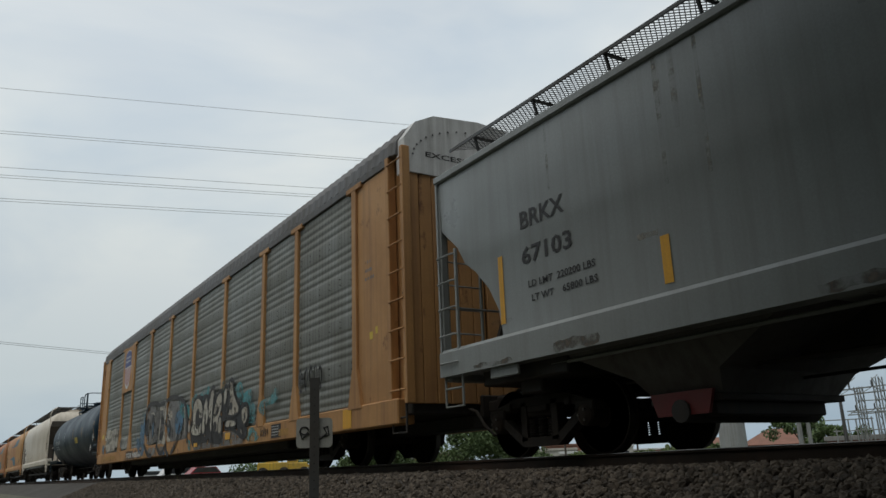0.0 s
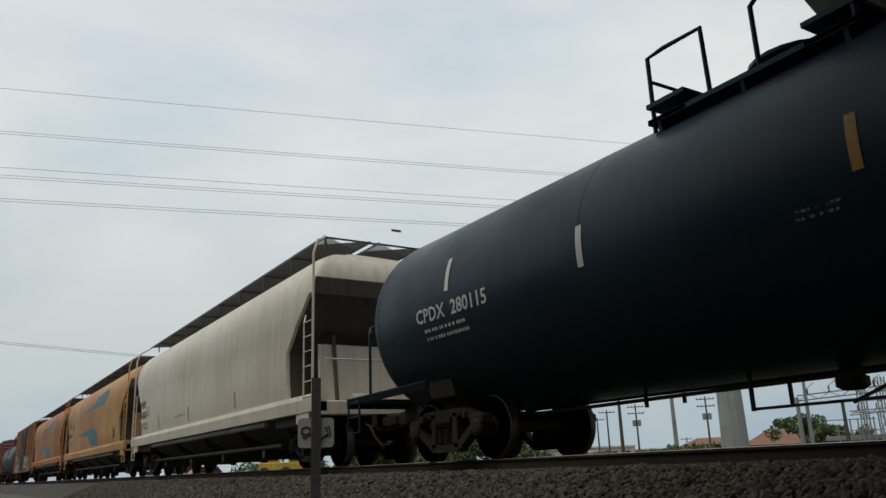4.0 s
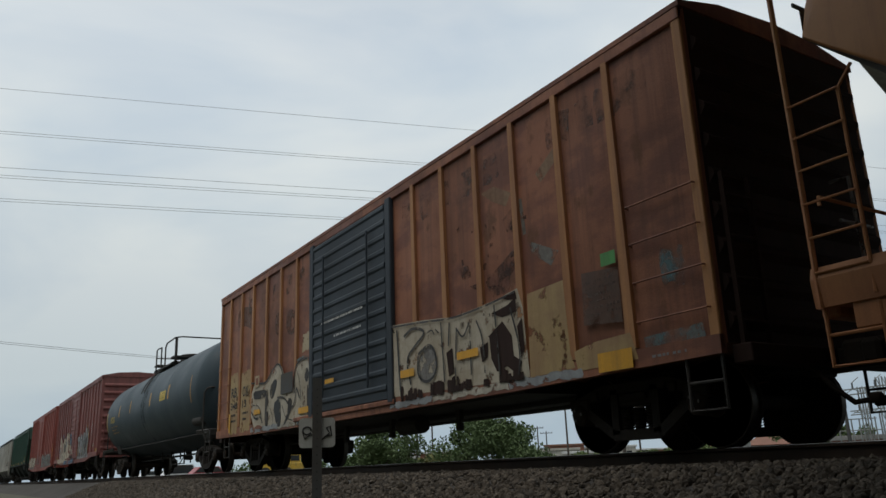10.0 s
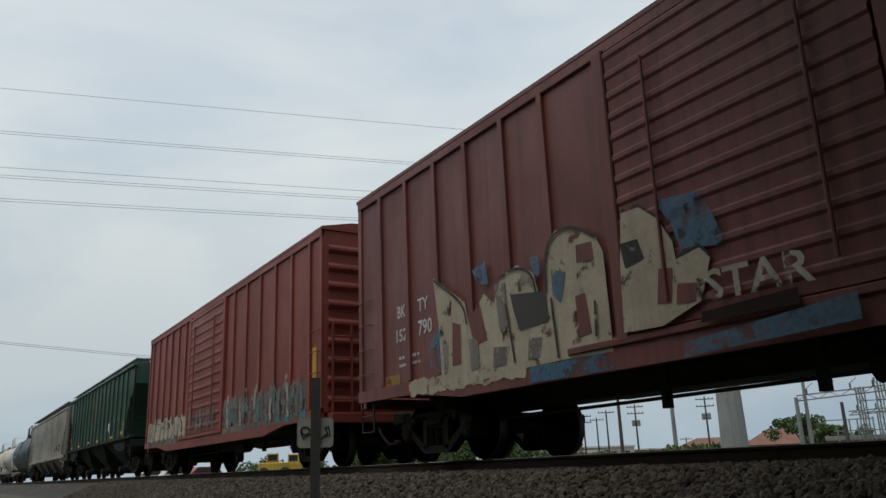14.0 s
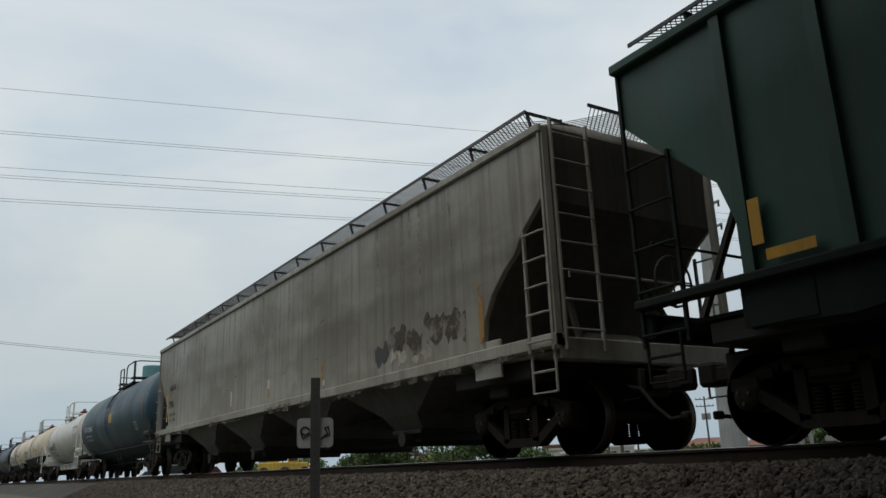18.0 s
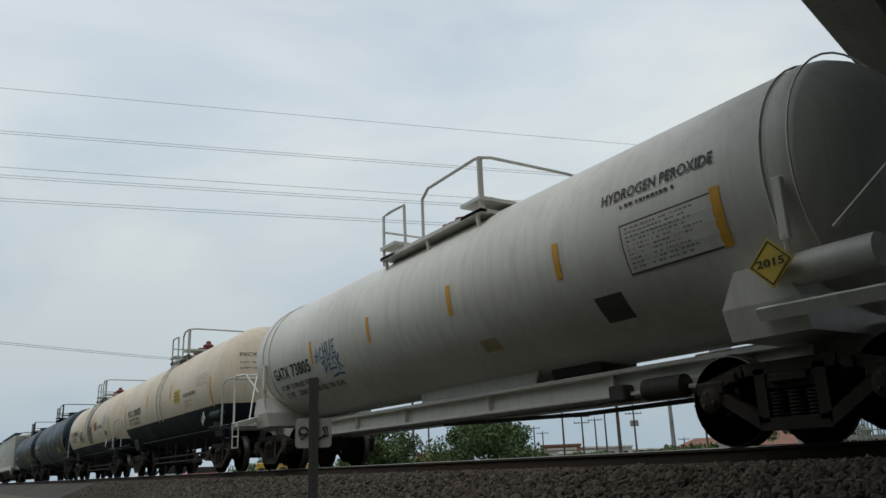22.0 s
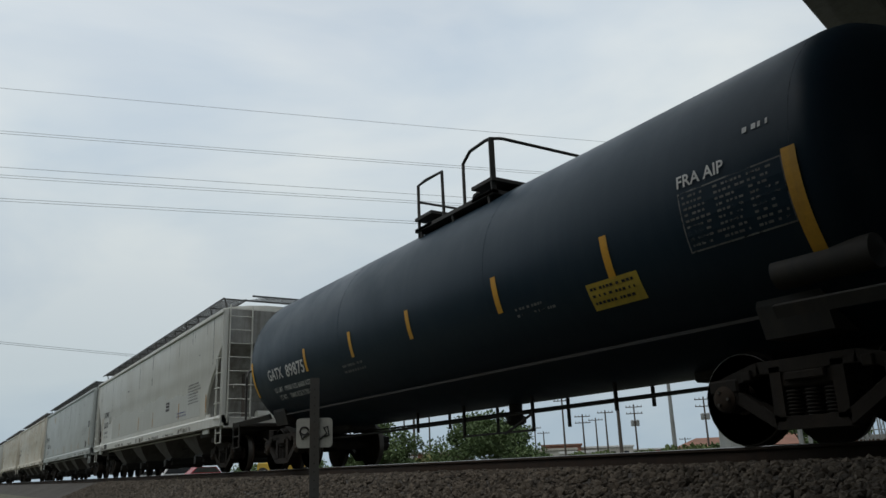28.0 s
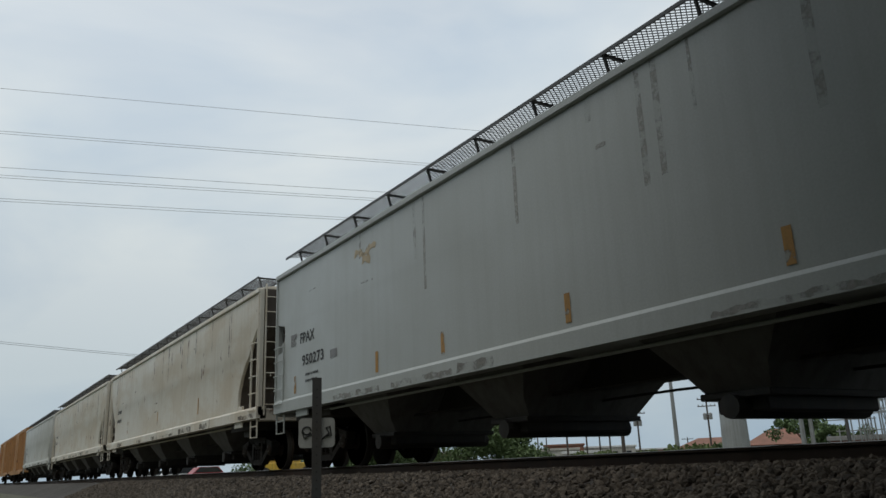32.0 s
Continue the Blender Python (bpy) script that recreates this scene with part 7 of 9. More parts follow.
    white = ([(12.31, 1.04), (12.30, 1.51), (12.12, 1.90), (11.80, 2.05), (11.41, 1.95), (11.18, 1.72), (11.20, 1.48), (11.26, 1.23), (11.32, 1.02), (11.61, 0.97), (11.95, 1.00)],
             [(11.24, 1.02), (11.14, 1.63), (10.93, 1.97), (10.79, 1.93), (10.73, 1.64), (10.60, 1.55), (10.76, 1.18), (10.91, 1.15), (11.00, 0.98)],
             [(10.66, 1.53), (10.55, 2.01), (10.31, 2.15), (10.18, 2.04), (10.22, 1.69), (10.30, 1.45), (10.27, 1.01), (10.40, 1.01), (10.50, 1.36), (10.62, 1.43)],
             [(10.19, 1.26), (10.15, 1.50), (9.96, 1.84), (9.70, 1.98), (9.48, 1.95), (9.43, 1.73), (9.51, 1.47), (9.69, 1.31), (9.74, 1.04), (9.80, 0.97), (10.11, 0.99)],
             [(9.70, 1.32), (9.54, 1.39), (9.41, 1.28), (9.42, 0.92), (9.74, 0.91)], [(12.62, 1.51), (12.38, 1.46), (12.36, 1.13), (12.65, 1.12)],
             [(9.31, 1.96), (9.16, 2.06), (9.03, 1.99), (9.04, 1.79), (9.19, 1.56), (9.33, 1.62)], [(8.88, 2.11), (8.71, 2.18), (8.58, 2.10), (8.55, 1.87), (8.26, 1.63), (8.04, 1.46), (8.05, 1.36), (8.29, 1.29), (8.99, 1.32), (8.74, 1.52)],
             [(9.16, 1.05), (9.01, 1.27), (8.32, 1.19), (8.24, 1.10), (8.34, 1.02)], [(7.88, 1.39), (7.69, 1.46), (7.50, 1.46), (7.40, 1.36), (7.40, 1.17), (7.59, 1.02), (7.80, 1.05)], [(7.92, 0.98), (7.81, 0.96), (7.75, 0.78), (7.90, 0.84)])
    for k, ring in enumerate(white):
        shape(c, ring, "spray_white", 0.0250 + 0.0004 * k, "sprayed_fill", smooth=1, step=0.02)
        sprayed(c, [ring + ring[:1]], 0.05, "spray_black", 0.0245 + 0.0004 * k)
    hollow = ([(11.90, 1.50), (11.80, 1.70), (11.60, 1.74), (11.48, 1.62), (11.62, 1.50), (11.40, 1.44), (11.18, 1.46), (11.18, 1.34), (11.50, 1.22), (11.70, 1.14), (11.86, 1.24)], [(10.03, 1.47), (9.87, 1.58), (9.66, 1.64), (9.68, 1.49), (9.85, 1.41), (10.00, 1.37)],
              [(10.14, 1.24), (9.94, 1.28), (9.81, 1.14), (9.92, 1.00), (10.08, 1.04)], [(10.98, 1.50), (10.86, 1.56), (10.84, 1.20), (10.94, 1.18)], [(8.80, 1.62), (8.62, 1.66), (8.52, 1.50), (8.76, 1.42)], [(7.70, 1.30), (7.60, 1.34), (7.55, 1.16), (7.66, 1.12)])
    for k, ring in enumerate(hollow):
        shape(c, ring, "spray_black", 0.031 + 0.0004 * k, "sprayed_hollow", smooth=2, step=0.025)
    shape(c, [(12.3, 0.95), (9.2, 0.95), (7.6, 0.93), (7.75, 0.62), (12.0, 0.62)], "spray_grey", 0.0156, "sprayed_sill", smooth=0)
    sprayed(c, [[(11.25, 0.92), (11.15, 0.66)], [(10.3, 0.95), (10.2, 0.64)], [(9.42, 0.9), (9.30, 0.66)]], 0.06, "spray_black", 0.028)


bubble_piece(c)
patch(c, 8.7, 9.1, 0.76, 0.92, "yellow_mark", off=0.03, name="reflector_stripe")
patch(c, 11.6, 11.95, 0.70, 0.80, "yellow_mark", off=0.03, name="reflector_stripe")
shape(c, [(22.9, 1.05), (22.7, 1.5), (22.0, 1.42), (21.3, 1.5), (21.2, 1.02)], "dirt_film", 0.006, "sprayed_cloud")
tag_scrawl(c, 22.8, 21.3, 1.05, 1.45, 14, "spray_grey", 0.04, 0.012)
tag_scrawl(c, 4.4, 3.2, 1.45, 1.9, 13, "spray_black", 0.045, 0.0)
tag_scrawl(c, 6.58, 6.05, 0.70, 0.89, 16, "spray_black", 0.02, 0.016)
patch(c, 1.95, 2.30, 0.62, 0.95, "yellow_mark", **STRIPE)
shape(c, [(26.2, 1.03), (26.2, 1.9), (25.2, 1.95), (24.5, 1.8), (23.9, 2.0), (23.3, 1.7), (23.3, 1.05)], "spray_white", 0.010, "sprayed_fill", smooth=1)
sprayed(c, [[(25.7, 1.1), (25.6, 1.7), (25.2, 1.3), (25.0, 1.8)], [(24.7, 1.1), (24.5, 1.75), (24.1, 1.6), (24.3, 1.15)], [(23.8, 1.1), (23.7, 1.8), (23.4, 1.4)]], 0.07, "spray_grey", 0.014)
for ya, yb, za, zb, key, sd in ((26.2, 26.62, 0.99, 1.34, "spray_blue", 1), (26.75, 27.15, 1.62, 1.80, "label_yellow", 2), (23.6, 26.3, 0.70, 0.86, "amber_mark", 3)):
    patch(c, ya, yb, za, zb, key, off=(0.018 if za < 1.5 else -0.034) + 0.001 * sd, name="worn_patch", rag=0.04, seed=sd)
for y in (4.9, 8.6, 10.5, 14.0, 17.8, 24.5, 26.0):
    patch(c, y, y + 0.55, 0.66, 0.80, "amber_mark", **STRIPE)
patch(c, 5.33, 5.9, 0.64, 0.92, "black_letter", off=0.006, name="data_panel")
bars(c, 5.85, 5.38, 0.67, 0.90, 4, "white_letter", 5, 0.010)

for ya, yb, za, zb in ((1.18, 1.30, 2.05, 2.18), (1.0, 1.08, 2.12, 2.24)):
    patch(c, ya, yb, za, zb, "label_yellow", off=-0.035, name="sticker")
bars(c, 1.45, 1.1, 3.05, 3.5, 3, "grey_letter", 15, -0.036)
patch(c, 0.05, 0.07, 2.6, 2.62, "black_letter", off=0.0, name="sticker")
vs, fs = glyph_mesh("EXCESS HEIGHT")
wide = max(v[0] for v in vs)
part("lettering", Build().add([(-1.15 + 1.9 * v[0] / wide, 0.016, 5.02 + 0.13 * v[1]) for v in vs], fs), "black_letter", c)

c = tank_car("tank_car", "glossy black tank car with amber reflector stripes", 39.55, 16.75, "tank_black", deck=(10.67, 8.22), over=0.62, radius=1.58, zc=2.30, inset=2.6, side_ladder=False, running_rail=False)
O = 1.2
lettering(c, "CPDX  280115", 14.08 + O, 12.2 + O, 2.03, 0.22, "white_letter", 0.012)
bars(c, 13.9 + O, 12.3 + O, 1.72, 1.96, 2, "white_letter", 2, 0.01)
for y, z0 in ((3.86, 2.03), (6.96, 2.10), (10.3, 2.08), (13.2, 2.4)):
    patch(c, y + O - 0.05, y + O + 0.05, z0, z0 + 0.5, "amber_mark" if y < 8 else "white_letter", **STRIPE)
patch(c, 5.43 + O, 6.26 + O, 1.84, 2.12, "label_yellow", off=0.007, name="warning_label")
bars(c, 6.2 + O, 5.5 + O, 1.88, 2.08, 3, "black_letter", 4, 0.011)
patch(c, 2.97, 3.47, 1.80, 2.12, "spray_grey", off=0.007, name="stencil_panel")
patch(c, 3.02, 3.42, 1.84, 2.08, "tank_black", off=0.010, name="stencil_centre")
bars(c, 4.3, 3.55, 1.82, 2.05, 4, "spray_grey", 21, 0.01)
board(c, 2.14, 1.38, 0.18, -1.56, "white_letter", "3082")
board(c, 1.62, 1.85, 0.18, -1.56, "white_letter")
patch(c, 1.6, 2.6, 2.25, 2.68, "stencil_grey", off=0.004, name="faded_stencil", rag=0.02, seed=3)
bars(c, 7.6 + O, 7.0 + O, 1.82, 1.95, 2, "grey_letter", 6, 0.01)
patch(c, 0.25 + O, 0.33 + O, 1.7, 2.6, "amber_mark", **STRIPE)

c = round_hopper("covered_hopper", "white round-sided covered hopper with black lettering", 58.25, 17.35, "white_paint")
lettering(c, "SHPX", 15.99, 15.10, 2.32, 0.26)
lettering(c, "41033", 15.96, 15.03, 1.96, 0.25)
lettering(c, "LD LMT 219200 LBS", 15.90, 14.81, 1.72, 0.09)
lettering(c, "LT WT    66800 LBS", 15.86, 14.78, 1.58, 0.09)
b = Build()
for ya, yb, za, zb in ((14.62, 14.92, 2.03, 2.04), (14.62, 14.92, 2.31, 2.32), (14.62, 14.63, 2.04, 2.31), (14.91, 14.92, 2.04, 2.31)):
    b.box(-1.606, -1.594, ya, yb, za, zb)
part("placard_frame", b, "grey_letter", c)
lettering(c, "C", 14.82, 14.72, 2.08, 0.11, "grey_letter")
bars(c, 13.2, 10.6, 1.20, 1.30, 1, "grey_letter", 17, 0.03)
lettering(c, "LEASED TO UNIMIN CORP", 10.95, 9.7, 1.68, 0.065, "grey_letter")
bars(c, 12.4, 11.8, 1.62, 1.74, 2, "grey_letter", 7)
lettering(c, "CAUTION", 9.6, 9.05, 1.22, 0.09, off=0.03)
bars(c, 9.0, 8.3, 1.20, 1.32, 2, "black_letter", 8, 0.03)
lettering(c, "ARI CENTER FLOW", 16.25, 15.2, 1.25, 0.085, "shield_blue", off=0.035)
lettering(c, "PRESSUREAIDE", 16.1, 15.35, 1.13, 0.085, "shield_blue", off=0.035)
bars(c, 14.2, 12.6, 1.2, 1.3, 1, "black_letter", 10, 0.03)
patch(c, 9.75, 10.2, 1.12, 1.34, "grey_letter", off=0.03, name="data_panel")
for y in (13.1, 9.4, 5.0):
    patch(c, y - 0.05, y + 0.05, 1.5, 1.9, "amber_mark", **STRIPE)

for y0, length, number, seed in ((76.95, 17.6, "450586", 1), (95.7, 17.6, "450426", 2)):
    c = round_hopper("covered_hopper", "faded orange round-sided covered hopper with worn blue swoops", y0, length, "orange_tan" if seed == 1 else "orange_red")
    lettering(c, "SHPX", 16.05, 15.2, 2.72, 0.22)
    lettering(c, number, 16.08, 14.86, 2.2, 0.21)
    lettering(c, "LD LMT 218300", 15.9, 14.9, 1.92, 0.09)
    lettering(c, "LT WT    66700", 15.8, 14.9, 1.76, 0.09)
    shape(c, [(12.0, 3.24), (10.2, 3.29), (9.2, 3.32), (8.1, 3.44), (7.72, 3.58), (7.45, 3.70), (6.4, 3.74), (5.4, 3.82), (4.4, 3.80), (4.45, 3.54), (4.92, 3.32), (5.96, 3.18), (7.2, 3.20), (8.1, 3.20), (9.2, 3.18), (10.3, 3.20)], "blue_fade", 0.003, "faded_swoop", smooth=0, step=0.05)
    shape(c, [(12.6, 2.20), (10.2, 2.24), (8.6, 2.36), (7.5, 2.30), (6.8, 2.05), (6.2, 1.56), (6.9, 1.47), (8.7, 1.53), (9.1, 1.86), (9.7, 2.04), (10.3, 2.08), (12.4, 2.14)], "blue_fade", 0.003, "faded_swoop", smooth=1, step=0.05)
    b = Build()
    for ya, yb, za, zb in ((14.25, 14.52, 2.56, 2.57), (14.25, 14.52, 2.82, 2.83), (14.25, 14.26, 2.57, 2.82), (14.51, 14.52, 2.57, 2.82)):
        b.box(-1.612, -1.604, ya, yb, za, zb)
    part("placard_frame", b, "black_letter", c)
    lettering(c, "C", 14.43, 14.35, 2.64, 0.10)
    lettering(c, "A.R.I. CENTER FLOW   ARI", 12.2, 10.8, 1.24, 0.07, off=0.035)
    bars(c, 12.2, 11.4, 1.14, 1.21, 1, "black_letter", 11 + seed, 0.035)
    bars(c, 4.3, 3.03, 1.56, 1.72, 2, "grey_letter", 14 + seed, 0.01)
    patch(c, 2.3, 2.75, 1.62, 2.0, "black_letter", off=0.008, name="data_panel")
    bars(c, 2.7, 2.35, 1.66, 1.96, 3, "white_letter", 16 + seed, 0.012)
    patch(c, 7.9, 8.3, 1.14, 1.34, "blue_fade", off=0.03, name="data_panel")
    patch(c, 5.3, 5.65, 1.14, 1.34, "label_yellow", off=0.03, name="data_panel")
    for y in (3.2, 6.6, 10.0, 13.4):
        patch(c, y, y + 0.5, 1.10, 1.22, "amber_mark", off=0.03, name="reflector_stripe")
    if seed == 2:
        shape(c, [(4.54, 3.74), (5.2, 3.6), (6.15, 3.21), (6.28, 1.99), (5.93, 1.48), (4.55, 1.48), (4.66, 2.61)], "tan_soft", 0.005, "repainted_band", smooth=0)
        bars(c, 4.1, 3.0, 2.35, 2.9, 5, "grey_letter", 18, 0.01)

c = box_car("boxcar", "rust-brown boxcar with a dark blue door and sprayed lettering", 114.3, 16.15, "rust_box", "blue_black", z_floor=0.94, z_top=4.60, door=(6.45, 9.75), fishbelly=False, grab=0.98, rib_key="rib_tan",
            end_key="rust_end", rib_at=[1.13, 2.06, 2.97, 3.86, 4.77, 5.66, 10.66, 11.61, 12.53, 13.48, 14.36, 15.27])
patch(c, 14.44, 15.04, 0.88, 2.36, "tan_soft", name="repainted_panel", off=0.052, rag=0.03, seed=3)
patch(c, 13.50, 14.17, 0.90, 2.32, "tan_soft", name="repainted_panel", off=0.052, rag=0.03, seed=5)
patch(c, 9.88, 10.38, 2.3, 2.66, "tan_patch", name="repainted_panel", off=0.004, rag=0.03, seed=6)
for k, ring in enumerate(([(14.76, 4.05), (13.41, 3.86), (13.42, 3.2), (14.1, 3.5), (14.81, 3.52)], [(12.77, 3.54), (12.36, 3.60), (12.45, 2.93), (12.79, 2.97)], [(12.00, 3.46), (11.50, 3.33), (11.57, 2.83), (12.07, 2.94)], [(11.33, 3.39), (10.68, 3.24), (10.76, 2.73), (11.33, 2.81)])):
    shape(c, ring, "rust_shadow", 0.003 + 0.0005 * k, "scorched_patch", smooth=2, step=0.04)
lettering(c, "RB", 14.93, 14.50, 1.77, 0.24, off=0.058)
lettering(c, "OX", 14.05, 13.62, 1.72, 0.26, off=0.058)
lettering(c, "348", 14.94, 14.46, 1.47, 0.18, off=0.058)
lettering(c, "13", 14.05, 13.75, 1.47, 0.18, off=0.058)
bars(c, 14.9, 14.5, 1.12, 1.40, 2, "black_letter", 3, 0.058)
bars(c, 14.0, 13.6, 1.12, 1.40, 2, "black_letter", 4, 0.058)


def bone_piece(c):
    """Bone-white sprayed forms, worn through to the rust, with black limbs that make no word."""
    shape(c, [(13.38, 2.00), (12.53, 1.90), (12.30, 1.94), (11.91, 2.17), (11.61, 2.26), (11.37, 2.09), (11.16, 1.74), (10.89, 1.52), (10.72, 1.56), (10.57, 2.09), (10.27, 2.16), (9.86, 2.13), (9.86, 0.82), (10.29, 0.84), (12.37, 0.86), (13.40, 0.95)], "bone_white", 0.054, "sprayed_fill", smooth=1, step=0.03)
    limbs = ([(13.25, 1.78), (12.79, 1.76), (12.46, 1.75), (12.33, 1.69), (12.44, 1.55), (12.91, 1.57), (13.22, 1.59)], [(12.41, 1.74), (12.23, 1.74), (12.18, 0.90), (12.44, 0.90)], [(12.14, 1.75), (11.87, 1.91), (11.67, 1.89), (11.73, 1.72), (11.93, 1.49), (12.09, 1.52)],
             [(11.94, 1.37), (11.45, 1.51), (11.40, 0.88), (11.66, 0.86)], [(11.04, 1.43), (10.77, 1.40), (10.80, 1.16), (11.21, 0.86), (11.27, 0.90), (10.96, 1.19)], [(10.15, 1.91), (9.95, 1.95), (9.88, 1.78), (9.99, 1.62), (10.13, 1.75)], [(10.0, 1.60), (9.88, 1.58), (9.87, 0.90), (9.96, 0.90)])
    for k, ring in enumerate(limbs):
        shape(c, ring, "spray_black", 0.058 + 0.0006 * k, "sprayed_hollow", smooth=1, step=0.02)
    sprayed(c, [[(13.38, 1.98), (12.53, 1.88), (12.30, 1.92), (11.91, 2.15), (11.61, 2.24), (11.37, 2.07), (11.29, 1.83)], [(10.64, 1.51), (10.66, 1.89), (10.55, 2.07), (10.27, 2.14), (9.9, 2.12)], [(11.61, 1.49), (11.17, 1.46), (10.81, 1.17), (10.57, 1.33), (10.54, 1.65), (10.35, 1.37)], [(13.30, 1.30), (13.0, 1.10), (12.7, 1.20), (12.55, 1.02)]], 0.045, "spray_black", 0.064)
    shape(c, [(10.53, 2.11), (10.46, 2.19), (9.88, 2.19), (9.88, 2.13), (10.28, 2.16)], "spray_teal", 0.070, "sprayed_edge", smooth=1)
    shape(c, [(10.44, 1.00), (10.24, 1.02), (10.38, 0.84), (10.50, 0.84)], "spray_teal", 0.071, "sprayed_edge", smooth=1)
    shape(c, [(13.19, 0.92), (12.79, 1.01), (12.45, 0.88)], "rust_box", 0.070, "worn_patch", smooth=1)
    # the half beyond the door
    shape(c, [(6.56, 2.19), (5.40, 2.09), (4.55, 1.99), (3.85, 2.01), (3.38, 2.04), (3.01, 2.09), (2.92, 1.83), (2.86, 0.94), (3.54, 0.95), (4.49, 0.97), (5.61, 1.00), (6.56, 1.02)], "bone_white", 0.054, "sprayed_fill", smooth=0, step=0.03)
    shape(c, [(5.52, 1.59), (5.16, 1.71), (5.00, 1.45), (5.05, 1.23), (5.31, 1.14), (5.57, 1.26)], "spray_grey", 0.058, "sprayed_hollow", smooth=1, step=0.02)
    worn = ([(3.69, 1.57), (3.36, 1.72), (3.16, 1.49), (3.29, 1.32), (2.99, 1.15), (3.09, 0.99), (3.31, 1.13), (3.53, 1.08), (3.65, 1.27), (3.54, 1.40)], [(3.59, 1.86), (3.23, 1.91), (3.05, 1.98), (3.05, 1.79), (3.35, 1.77)], [(3.35, 2.02), (3.05, 2.07), (3.02, 1.95), (3.2, 1.97)],
            [(3.05, 1.6), (2.94, 1.7), (2.92, 1.3), (3.0, 1.2)], [(3.9, 1.45), (3.7, 1.5), (3.72, 1.3), (3.86, 1.25)], [(4.75, 1.5), (4.58, 1.55), (4.56, 1.2), (4.7, 1.15)])
    for k, ring in enumerate(worn):
        shape(c, ring, "rust_end", 0.059 + 0.0006 * k, "worn_hole", smooth=0, step=0.02)
    for k, ring in enumerate(([(3.76, 2.34), (3.45, 2.48), (3.04, 2.66), (3.05, 2.39), (3.37, 2.19), (3.21, 2.09), (3.64, 2.10)], [(4.43, 2.68), (4.17, 2.67), (4.10, 2.49), (4.32, 2.48)], [(4.16, 2.36), (3.82, 2.36), (3.89, 2.22)], [(3.3, 3.1), (3.08, 3.2), (3.02, 2.85), (3.22, 2.9)])):
        shape(c, ring, "scorch", 0.0032 + 0.0004 * k, "rust_stain", smooth=0, step=0.02)
    sprayed(c, [[(5.96, 1.93), (5.68, 2.03), (5.26, 1.90), (5.61, 1.74), (5.93, 1.57), (5.79, 1.17)], [(6.42, 2.1), (6.35, 1.6), (6.45, 1.15)], [(6.2, 2.05), (6.12, 1.1)], [(5.52, 1.59), (5.16, 1.72), (4.99, 1.45), (5.04, 1.22), (5.31, 1.12), (5.58, 1.26), (5.54, 1.55)]], 0.045, "spray_black", 0.066)
    sprayed(c, [[(4.44, 1.80), (4.51, 1.15)], [(4.44, 1.80), (4.28, 1.62), (4.12, 1.82)], [(4.10, 1.81), (4.11, 1.12)], [(3.93, 1.82), (3.80, 1.59), (3.78, 1.11)], [(4.85, 1.95), (4.80, 1.1)], [(4.62, 1.9), (4.66, 1.6)], [(3.5, 1.95), (3.45, 1.05)], [(3.15, 1.85), (2.98, 1.3), (3.05, 1.0)]], 0.032, "spray_black", 0.069)
    sprayed(c, [[(5.3, 1.86), (5.1, 1.90), (5.05, 1.82)], [(5.0, 1.88), (4.92, 1.82)], [(13.2, 1.45), (12.75, 1.42), (12.6, 1.1)], [(12.05, 1.3), (11.85, 1.1), (11.9, 0.9)], [(11.3, 1.3), (11.1, 1.02), (10.7, 0.95)], [(10.5, 1.95), (10.3, 1.7), (10.25, 1.25)]], 0.025, "spray_black", 0.072)
    sprayed(c, [[(6.5, 2.15), (5.40, 2.06), (4.55, 1.96), (3.85, 1.98), (3.38, 2.01), (3.04, 2.05)]], 0.03, "spray_black", 0.072)
    rnd = random.Random(300)
    for k in range(46):
        y, z, r = rnd.gauss(3.45, 0.5), rnd.uniform(1.7, 3.3), rnd.uniform(0.02, 0.07)
        patch(c, y, y + r, z, z + r * rnd.uniform(0.8, 2.0), "scorch", off=0.0045 if z > 2.1 else 0.0625, name="rust_hole", rag=0.018, seed=k)
    for k in range(40):
        y, r = rnd.uniform(2.9, 6.5), rnd.uniform(0.03, 0.16)
        patch(c, y, y + r, 0.93, 0.97 + rnd.uniform(0.02, 0.16) * (1.6 - r * 5), "rust_end", off=0.063 + 0.0002 * k, name="rust_hole", rag=0.015, seed=k)
    shape(c, [(3.77, 3.62), (3.46, 3.63), (3.08, 3.42), (3.21, 3.26), (3.52, 3.43)], "tan_dull", 0.0025, "worn_patch", smooth=0)
    shape(c, [(2.77, 2.66), (2.21, 2.39), (2.37, 2.24), (2.74, 2.50)], "faded_arrow", 0.0025, "worn_patch", smooth=0)
    shape(c, [(2.93, 3.27), (2.86, 3.27), (2.81, 2.77), (2.88, 2.77)], "faded_arrow", 0.0025, "worn_patch", smooth=0)
    shape(c, [(2.55, 3.5), (2.1, 3.75), (2.0, 3.62), (2.45, 3.35)], "tan_dull", 0.0025, "worn_patch", smooth=0)


bone_piece(c)
patch(c, 10.72, 11.42, 1.53, 1.96, "post_grey", off=0.075, name="data_panel")
patch(c, 12.81, 13.10, 1.85, 2.11, "tan_patch", off=0.075, name="emblem")
patch(c, 12.87, 13.04, 1.90, 2.06, "rust_box", off=0.077, name="emblem_centre")
for ya, yb, za, zb in ((14.90, 15.02, 0.92, 1.38), (12.70, 13.14, 1.23, 1.34), (9.87, 10.39, 1.05, 1.17)):
    patch(c, ya, yb, za, zb, "yellow_mark", off=0.078, name="reflector_stripe")
shape(c, [(2.83, 1.97), (2.10, 2.00), (2.10, 1.15), (2.02, 0.95), (2.85, 0.93)], "tan_soft", 0.053, "repainted_panel", smooth=0)
